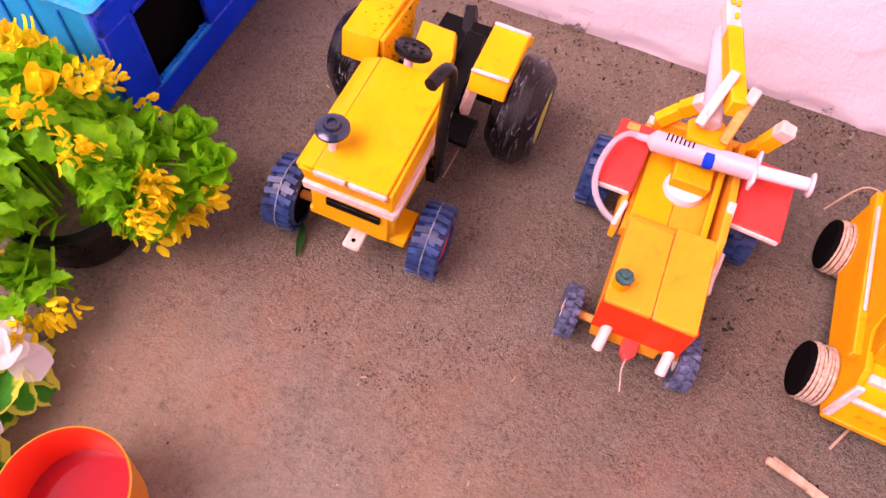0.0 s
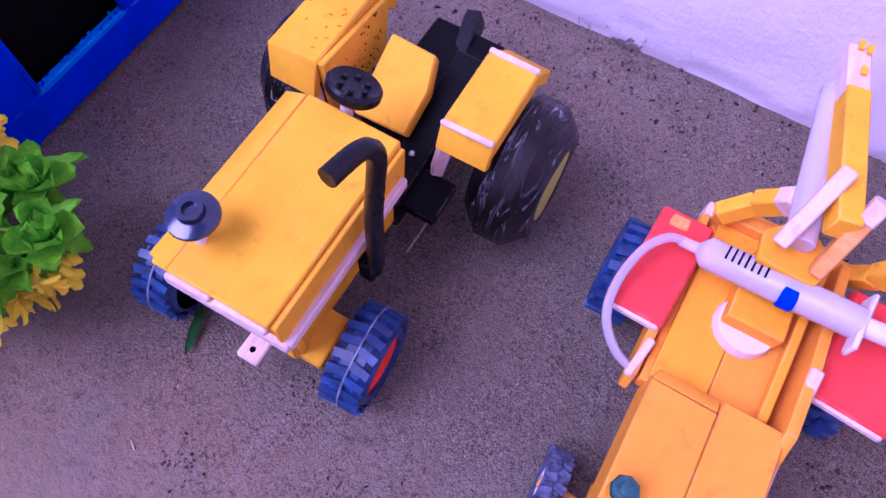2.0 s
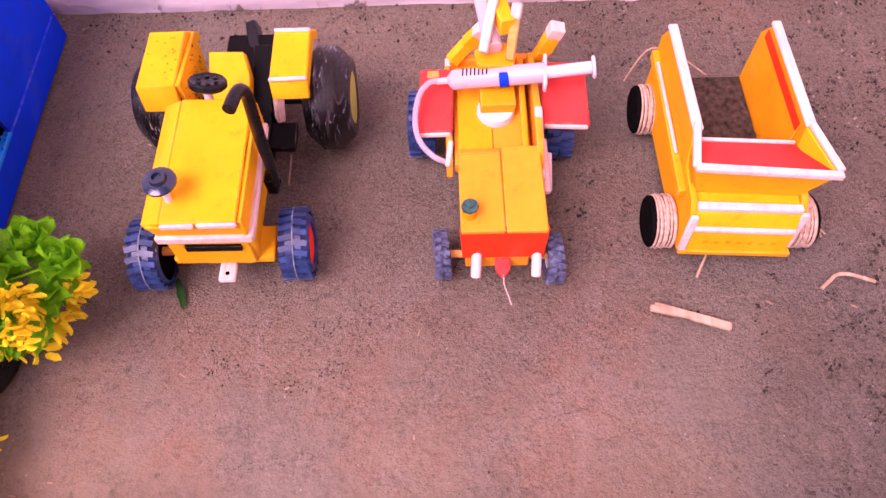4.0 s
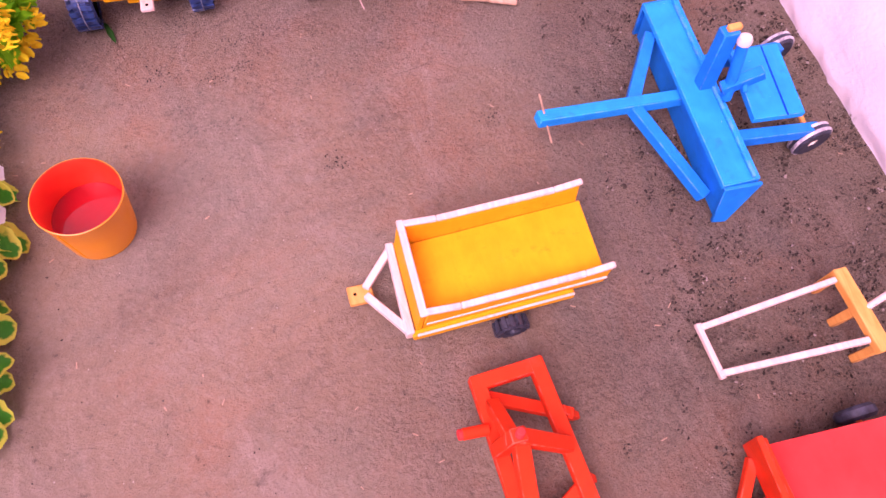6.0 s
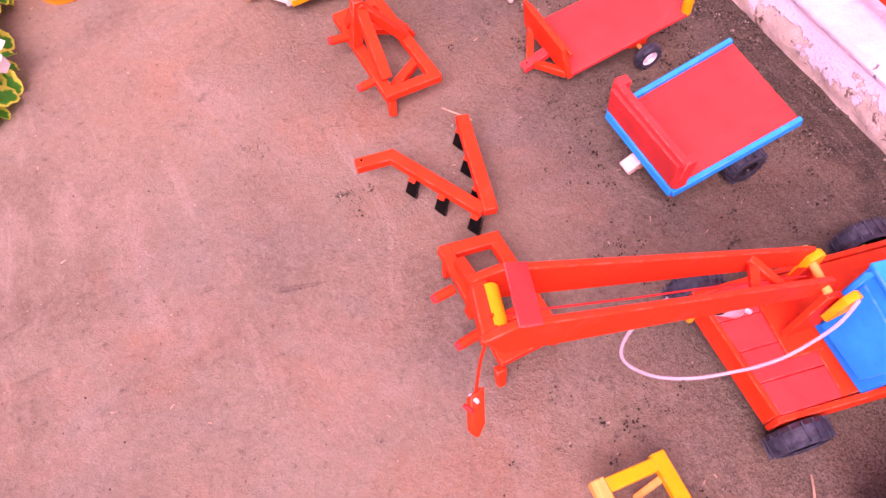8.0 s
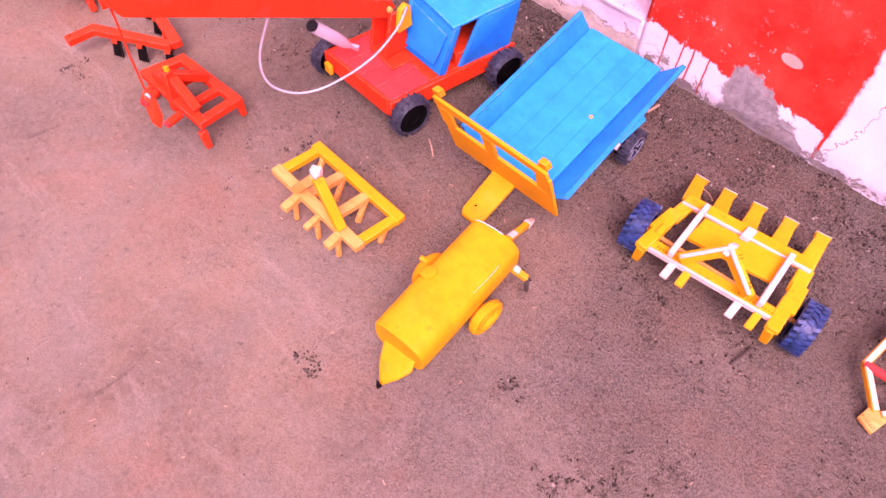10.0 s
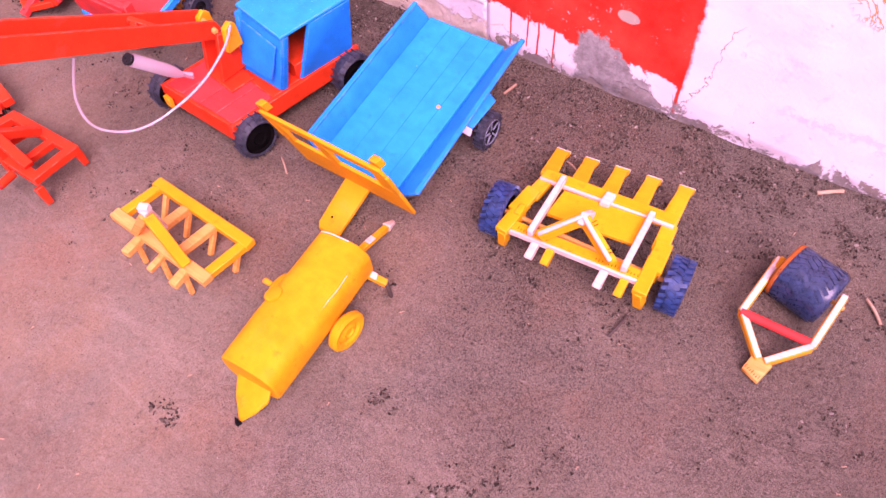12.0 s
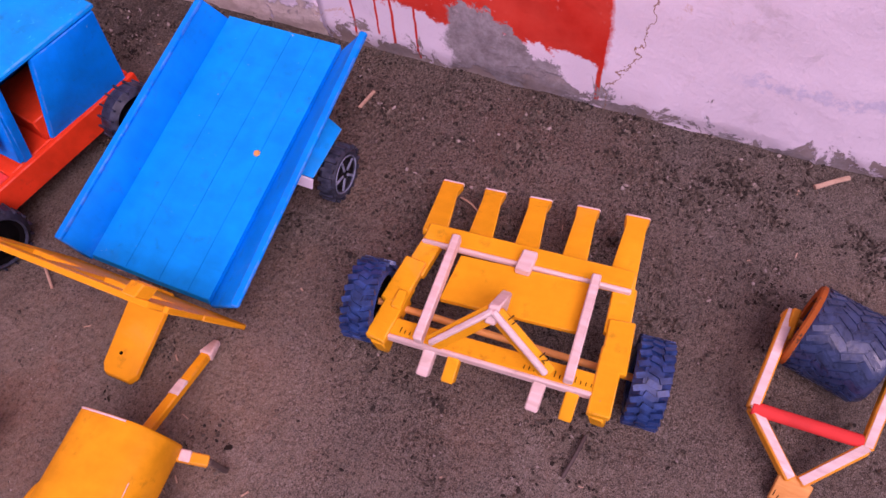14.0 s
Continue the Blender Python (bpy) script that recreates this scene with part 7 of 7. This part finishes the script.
def cluster(name, pieces, material):
    """Petals or small leaves grown together: one mesh from (mesh, matrix) pairs."""
    bm = bmesh.new()
    for me, m in pieces:
        k = len(bm.verts)
        bm.from_mesh(me)
        bm.verts.ensure_lookup_table()
        bmesh.ops.transform(bm, matrix=m, verts=bm.verts[k:])
    me = bpy.data.meshes.new(name)
    bm.to_mesh(me)
    bm.free()
    me.materials.append(material)
    return me


def aim(p, d, roll, size):
    return Matrix.Translation(V(p)) @ V(d).normalized().to_track_quat("X", "Z").to_matrix().to_4x4() @ pose(0, 0, 0, roll, 0, 0) @ Matrix.Scale(size, 4)


def yellow_flower_pot():
    rnd = random.Random(5)
    c = V(-0.138, -0.040, 0)
    t = thing("flower_pot", c.x, c.y, 0, "yellow artificial flowers with green leaves in a black pot", "potted plant")
    c = V(-0.127, -0.040, 0)
    part("pot", lathe(c, (0, 0, 1), [(0, 0), (0.0325, 0), (0.0340, 0.003), (0.0375, 0.036), (0.0405, 0.037), (0.0405, 0.042), (0.0350, 0.042), (0.0320, 0.028), (0, 0.028)], 40), BLACKPLASTIC, t, "black plastic pot")
    part("pot_filling", lathe(c + V(0, 0, 0.0280), (0, 0, 1), [(0, 0), (0.0318, 0), (0.0318, 0.0015), (0.020, 0.0030), (0, 0.0026)], 24), POTSOIL, t, "grey-brown filling round the stems")
    leaf = leaf_mesh("leaf", 0.0185, 0.0105, 0.25, 0.35, 0.20, LEAFGREEN, 8)
    rose = leaf_mesh("rose_leaf", 0.020, 0.019, 0.38, -0.35, 0.07, LEAFGREEN)
    petal = leaf_mesh("petal", 0.0066, 0.0042, 0.25, 0.25, 0.14, PETALYELLOW, 4, 0.85)
    broad = leaf_mesh("broad_petal", 0.016, 0.013, 0.35, -0.25, 0.06, PETALYELLOW, 5)
    blossoms = []
    for k in range(5):
        bits = []
        for r in range(4):
            for j in range(8):
                a = 2 * math.pi * (j / 8 + r * 0.09) + rnd.uniform(-0.3, 0.3)
                e = V(0.15 + 0.35 * r, math.cos(a) * (1.0 - 0.2 * r), math.sin(a) * (1.0 - 0.2 * r))
                bits.append((petal, aim((0.0025 * r + rnd.uniform(-0.002, 0.002), rnd.uniform(-0.009, 0.009), rnd.uniform(-0.009, 0.009)), e, rnd.uniform(-40, 40), rnd.uniform(0.8, 1.3))))
        blossoms.append(cluster("flower", bits, PETALYELLOW))
    hub = V(-0.138, -0.040, 0.064)
    spots = [V(0.93, 0.35, -0.05).normalized(), V(0.80, 0.58, 0.20).normalized()]
    while len(spots) < 92:
        d = V(rnd.uniform(-1, 1), rnd.uniform(-1, 1), rnd.uniform(-0.35, 1)).normalized()
        if all((d - e).length > 0.21 for e in spots):
            spots.append(d)
        elif rnd.random() < 0.02:
            spots.append(d)
    low = [V(-0.120, -0.092, 0.030), V(-0.096, -0.098, 0.026), V(-0.108, -0.114, 0.028), V(-0.136, -0.106, 0.032), V(-0.131, -0.083, 0.030), V(-0.052, -0.014, 0.046), V(-0.062, -0.022, 0.036), V(-0.074, -0.035, 0.030), V(-0.081, -0.024, 0.036), V(-0.090, -0.040, 0.036)]
    spots += [(p - hub).normalized() for p in low]
    inner = []
    for i, d in enumerate(spots):
        k = rnd.uniform(0.80, 1.0)
        p = hub + V(d.x * 0.082 * k, d.y * (0.060 if d.y < 0 else 0.062) * k, max(d.z * 0.052 * k, -0.010 if d.y > 0.2 else 0.004))
        if i >= len(spots) - len(low):
            p = low[i - len(spots)]
        if i < 2:
            p = (V(-0.049, -0.003, 0.060), V(-0.073, 0.012, 0.056))[i]
            d = (V(0.50, -0.15, 0.80), V(0.50, 0.25, 0.75))[i].normalized()
        if -0.104 < p.x < -0.050 and p.y < -0.052 and p.z > 0.032:
            continue                            # the near side of the rim stands clear of leaves
        part("stem", sweep([c + V(d.x * 0.02, d.y * 0.02, 0.036), c.lerp(p, 0.5) + V(0, 0, 0.03), p], 0.0011, 5, 3), LEAFGREEN, t)
        side = d.orthogonal().normalized()
        up = d.cross(side)
        if i < 2 or i % 17 == 7:                # a green rosette
            for r in range(4):
                for j in range(5):
                    a = 2 * math.pi * (j / 5 + r * 0.1)
                    e = (side * math.cos(a) + up * math.sin(a)) * (1.0 - 0.25 * r) + d * (0.25 + 0.4 * r)
                    sprig("leaf", rose, t, p, e, rnd.uniform(-15, 15), 0.80 - 0.13 * r)
        elif i % 13 == 4:                       # a half-open broad blossom
            for r in range(2):
                for j in range(4):
                    a = 2 * math.pi * (j / 4 + r * 0.12)
                    e = (side * math.cos(a) + up * math.sin(a)) * (0.6 - 0.25 * r) + d * (0.8 + 0.2 * r)
                    sprig("petal", broad, t, p, e, rnd.uniform(-20, 20), 1.0 - 0.2 * r)
        elif (i % 7 in (0, 1, 3, 5, 6) and not (d.x > 0.55 and d.y > 0.10)) or i >= len(spots) - len(low):
            sprig("flower", blossoms[i % 5], t, p + d * 0.002, d, rnd.uniform(0, 360), rnd.uniform(0.85, 1.15))
        leafy = d.x > 0.40 and d.y > -0.05
        for j in range(9 if leafy else 6):
            a = 2 * math.pi * j / 6 + rnd.uniform(-0.4, 0.4)
            e = side * math.cos(a) + up * math.sin(a) + d * rnd.uniform(-0.25, 0.55)
            q, roll, size = p - d * rnd.uniform(0.005, 0.013), rnd.uniform(-35, 35), rnd.uniform(0.6, 1.15) * (1.3 if leafy else 1.0)
            if d.x > -0.25 or d.z > 0.6:
                sprig("leaf", leaf, t, q, e, roll, size)
            else:
                inner.append((leaf, aim(q - c, e, roll, size)))
    ob = new("foliage", cluster("foliage", inner, LEAFGREEN))
    ob.parent = t
    tagged(ob, kind="stuff")


yellow_flower_pot()


def white_flower_bush():
    rnd = random.Random(9)
    t = thing("white_flower_bush", -0.115, -0.25, 0, "white artificial flowers with yellow-edged green leaves, on earth", "flowers")
    leaf = leaf_mesh("leaf", 0.036, 0.025, 0.16, 0.28, 0.07, VARIEGATED, 8, 0.84)
    petal = leaf_mesh("petal", 0.023, 0.021, 0.12, 0.10, 0.0, PETALWHITE, 6, 0.78)
    heart = leaf_mesh("heart_petal", 0.010, 0.007, 0.3, -0.2, 0.05, PETALYELLOW, 4)
    base = V(-0.135, -0.25, 0.0)
    part("root_ball", lathe(base - V(0, 0, 0.002), (0, 0, 1), [(0, 0), (0.030, 0), (0.034, 0.012), (0.020, 0.020), (0, 0.022)], 20), EARTH, t)
    blooms = [(-0.098, -0.134, 0.030), (-0.094, -0.172, 0.036), (-0.100, -0.206, 0.046), (-0.104, -0.248, 0.040), (-0.098, -0.296, 0.038), (-0.118, -0.335, 0.032),
              (-0.140, -0.190, 0.052), (-0.142, -0.232, 0.058), (-0.145, -0.280, 0.054), (-0.160, -0.320, 0.040), (-0.170, -0.250, 0.050)]
    for i, b in enumerate(blooms):
        p = V(b)
        d = (p - V(-0.155, -0.245, -0.02)).normalized()
        part("stem", sweep([base + V(0, 0, 0.016), base.lerp(p, 0.5) + V(0, 0, 0.012), p - d * 0.003], 0.0012, 5, 3), VARIEGATED, t)
        side = d.orthogonal().normalized()
        up = d.cross(side)
        for r in range(2):
            for j in range(5 - r):
                a = 2 * math.pi * (j / (5 - r) + 0.09 * r) + rnd.uniform(-0.1, 0.1)
                e = (side * math.cos(a) + up * math.sin(a)) * (1.0 - 0.25 * r) + d * (0.28 + 0.45 * r)
                sprig("petal", petal, t, p, e, rnd.uniform(-8, 8), (1.0 - 0.3 * r) * rnd.uniform(0.92, 1.08))
        for j in range(5):
            a = 2 * math.pi * j / 5
            sprig("heart_petal", heart, t, p + d * 0.004, (side * math.cos(a) + up * math.sin(a)) * 0.5 + d, 0, 0.8)
        for j in range(9):
            a = 2 * math.pi * j / 9 + rnd.uniform(-0.25, 0.25)
            e = side * math.cos(a) + up * math.sin(a) + V(0, 0, rnd.uniform(-0.15, 0.25))
            e.z = max(e.z, -0.35)
            sprig("leaf", leaf, t, p - d * 0.006 - V(0.001, 0, 0.008), e, rnd.uniform(-20, 20), rnd.uniform(0.80, 1.12))


white_flower_bush()


# ---- litter on the ground ----
def straw(name, pts, r, material, label, category):
    p = V(pts[0])
    single(name, sweep(pts, r, 7, 4), material, (p.x, p.y, 0), label, category)


stick = join(bar((0.3030, -0.0158, 0.0036), (0.3290, -0.0225, 0.0044), 0.0050, 0.0036, bev=0.0010), bar((0.3275, -0.0222, 0.0042), (0.3520, -0.0305, 0.0036), 0.0058, 0.0036, bev=0.0010), bar((0.3060, -0.0135, 0.0052), (0.3440, -0.0262, 0.0056), 0.0014, 0.0012, bev=0.0002))
single("stick", stick, STRAW, (0.303, -0.0145, 0), "split pale wooden stick lying on earth", "stick")
straw("twig", [(0.4170, -0.0045, 0.0020), (0.4240, 0.0010, 0.0030), (0.4285, 0.0040, 0.0040), (0.4370, 0.0038, 0.0040), (0.4520, -0.0010, 0.0030)], 0.0013, STRAW, "bent dry straw twig on earth", "twig")
straw("twig", [(0.2640, -0.4950, 0.0016), (0.2730, -0.5080, 0.0026), (0.2830, -0.5215, 0.0016)], 0.0007, STRAW, "thin dry straw on earth", "twig")
straw("twig", [(0.3490, 0.0260, 0.0040), (0.3440, 0.0170, 0.0030), (0.3380, 0.0060, 0.0014)], 0.0009, STRAW, "thin dry straw on earth", "twig")
straw("twig", [(0.5450, -1.0510, 0.0020), (0.5540, -1.0535, 0.0030), (0.5630, -1.0550, 0.0022)], 0.0014, STRAW, "short dry straw on earth", "twig")
straw("twig", [(0.5820, -1.3660, 0.0035), (0.5895, -1.3760, 0.0045), (0.5965, -1.3850, 0.0035)], 0.0017, STRAW, "pale wood splinter by the wall", "twig")
straw("twig", [(0.3510, -0.9100, 0.0016), (0.3440, -0.9200, 0.0024), (0.3370, -0.9290, 0.0016)], 0.0009, STRAW, "thin dry straw on earth", "twig")
straw("twig", [(0.4930, -1.4360, 0.0018), (0.4840, -1.4450, 0.0026), (0.4750, -1.4520, 0.0018)], 0.0013, STRAW, "short dry straw on earth", "twig")
straw("twig", [(0.3720, -1.2780, 0.0020), (0.3600, -1.2760, 0.0030), (0.3460, -1.2730, 0.0016)], 0.0012, BARK, "dark twig by a toy wheel", "twig")
straw("twig", [(0.4960, -1.1530, 0.0020), (0.4930, -1.1610, 0.0030), (0.4890, -1.1680, 0.0020)], 0.0007, STRAW, "thin dry straw on earth", "twig")
straw("twig", [(0.0670, 0.1010, 0.0200), (0.0650, 0.0940, 0.0110), (0.0630, 0.0870, 0.0016)], 0.0006, STRAW, "thin dry straw leaning under a toy tractor", "twig")
straw("twig", [(0.3140, 0.1750, 0.0030), (0.3300, 0.1900, 0.0200), (0.3450, 0.1820, 0.0260), (0.3650, 0.1550, 0.0300)], 0.0006, STRAW, "long thin dry grass blade", "twig")
straw("twig", [(0.4160, 0.0450, 0.0020), (0.4240, 0.0400, 0.0050), (0.4310, 0.0360, 0.0014)], 0.0006, STRAW, "long thin dry grass blade", "twig")
fallen = bmesh.new()
fallen.from_mesh(leaf_mesh("fallen", 0.024, 0.0050, 0.15, 0.05, 0.10, DARKLEAF))
bmesh.ops.transform(fallen, matrix=pose(-0.004, 0.014, 0.0032, 0, 0, -72), verts=fallen.verts)
single("fallen_leaf", fallen, DARKLEAF, (0.0, 0.0, 0), "fallen dark green leaf on earth", "leaf")


def chaff():
    """Short bits of chopped straw trodden into the yard."""
    rnd = random.Random(21)
    bm = bmesh.new()
    for _ in range(150):
        x, y, a = rnd.uniform(-0.10, 0.58), rnd.uniform(-1.50, 0.20), rnd.uniform(0, math.pi)
        n = rnd.uniform(0.0015, 0.0050)
        z = ground_height(x, y) + 0.0006
        join(bm, bar((x, y, z), (x + n * math.cos(a), y + n * math.sin(a), z + rnd.uniform(0, 0.0006)), rnd.uniform(0.0005, 0.0010), 0.0005, bev=0))
    ob = as_object("chaff", bm, STRAW, V(0, 0, 0))
    tagged(ob, "short pale bits of straw scattered on earth", "straw", kind="stuff")


def crumbs():
    """Loose soil: thick along the walls and where the toys scraped, thin elsewhere."""
    rnd = random.Random(3)
    ico = bmesh.new()
    bmesh.ops.create_icosphere(ico, subdivisions=1, radius=1)
    base = [v.co.copy() for v in ico.verts]
    tri = [[v.index for v in f.verts] for f in ico.faces]
    ico.free()
    vs, fs = [], []

    def grain(x, y, r):
        k = len(vs)
        turn = Euler((rnd.uniform(0, 6), rnd.uniform(0, 6), rnd.uniform(0, 6))).to_matrix()
        sx = (rnd.uniform(0.7, 1.6), rnd.uniform(0.5, 1.1), rnd.uniform(0.40, 0.75))
        z = ground_height(x, y) + r * 0.25
        for v in base:
            q = turn @ V(v.x * sx[0], v.y * sx[1], v.z * sx[2])
            q *= r * rnd.uniform(0.62, 1.30)
            vs.append((x + q.x, y + q.y, z + q.z))
        fs.extend([tuple(k + i for i in f) for f in tri])

    def clump(x, y, n, wide, r):
        a = rnd.uniform(0, math.pi)
        for _ in range(n):
            p, q = rnd.gauss(0, wide * 1.6), rnd.gauss(0, wide * 0.7)
            grain(x + p * math.cos(a) - q * math.sin(a), y + p * math.sin(a) + q * math.cos(a), r * rnd.uniform(0.35, 1.0))

    for _ in range(5200):                       # foot of the side wall and the loose soil before it
        x = WALL_X - abs(rnd.gauss(0, 0.085))
        y = rnd.uniform(-1.66, 0.28)
        if noise.noise(V(x * 30, y * 30, 0)) + 0.5 * noise.noise(V(x * 9, y * 9, 4)) > 0.02 + rnd.uniform(-0.22, 0.22):
            clump(x, y, rnd.randint(3, 14), 0.0028, rnd.uniform(0.0009, 0.0022))
    for _ in range(900):                        # foot of the back wall
        x, y = rnd.uniform(-0.12, 0.6), WALL_Y - abs(rnd.gauss(0, 0.035))
        grain(x, y, rnd.uniform(0.0005, 0.0015))
    heaps = ((0.47, 0.03, 0.06), (0.52, 0.10, 0.06), (0.44, -0.06, 0.035), (0.41, -0.22, 0.03), (0.45, -0.32, 0.04), (0.44, -0.42, 0.06), (0.40, -0.46, 0.03), (0.37, -0.55, 0.035),
             (0.42, -0.56, 0.03), (0.33, -0.70, 0.02), (0.30, 0.24, 0.03), (0.24, -0.80, 0.03), (0.27, -0.90, 0.02), (0.34, -1.16, 0.03), (0.36, -1.26, 0.025), (0.20, -1.14, 0.012),
             (0.17, -1.24, 0.02), (0.10, -1.01, 0.008), (0.53, -1.40, 0.05), (0.55, -1.20, 0.04), (0.42, -1.10, 0.03), (0.50, -1.34, 0.05), (0.48, -0.74, 0.03), (0.28, 0.06, 0.015), (0.203, -1.269, 0.014), (0.174, -1.263, 0.012), (0.234, -1.284, 0.014), (0.31, -1.391, 0.022), (0.358, -1.45, 0.018), (0.109, -1.235, 0.010), (0.33, -1.02, 0.016), (0.15, -0.55, 0.008), (0.444, -0.010, 0.022), (0.456, -0.038, 0.018), (0.432, -0.086, 0.016), (0.550, -0.073, 0.035), (0.440, -0.209, 0.014), (0.440, -0.296, 0.018), (0.437, -0.341, 0.020), (0.375, -0.337, 0.014), (0.289, -1.083, 0.007), (0.370, -1.152, 0.008), (0.372, -1.250, 0.009), (0.372, -1.275, 0.007), (0.553, -1.312, 0.018), (0.580, -1.355, 0.020), (0.550, -1.260, 0.020), (0.470, -1.130, 0.012), (0.345, -1.200, 0.012), (0.515, -1.030, 0.012))
    for hx, hy, s in heaps:
        for _ in range(int(620 * s) + 6):
            clump(hx + rnd.gauss(0, s), hy + rnd.gauss(0, s), rnd.randint(4, 13), 0.0024, rnd.uniform(0.0009, 0.0020))
    for x, y in ((0.104, -0.050), (0.079, -0.060), (0.293, -0.145), (0.163, -0.162), (0.059, 0.008), (0.095, -0.026), (0.088, -0.464), (0.029, -0.045), (0.135, 0.181)):
        for _ in range(60):                     # small clods and scuff marks
            grain(x + rnd.gauss(0, 0.0060), y + rnd.gauss(0, 0.0050), rnd.uniform(0.0003, 0.0010))
    for _ in range(2600):
        grain(rnd.uniform(-0.35, 0.6), rnd.uniform(-1.6, 0.28), rnd.uniform(0.0003, 0.0009))
    me = bpy.data.meshes.new("soil_crumbs")
    me.from_pydata(vs, [], fs)
    me.materials.append(CRUMB)
    tagged(new("soil_crumbs", me), "loose crumbs of dark soil and grit", "soil", kind="stuff")


chaff()
crumbs()
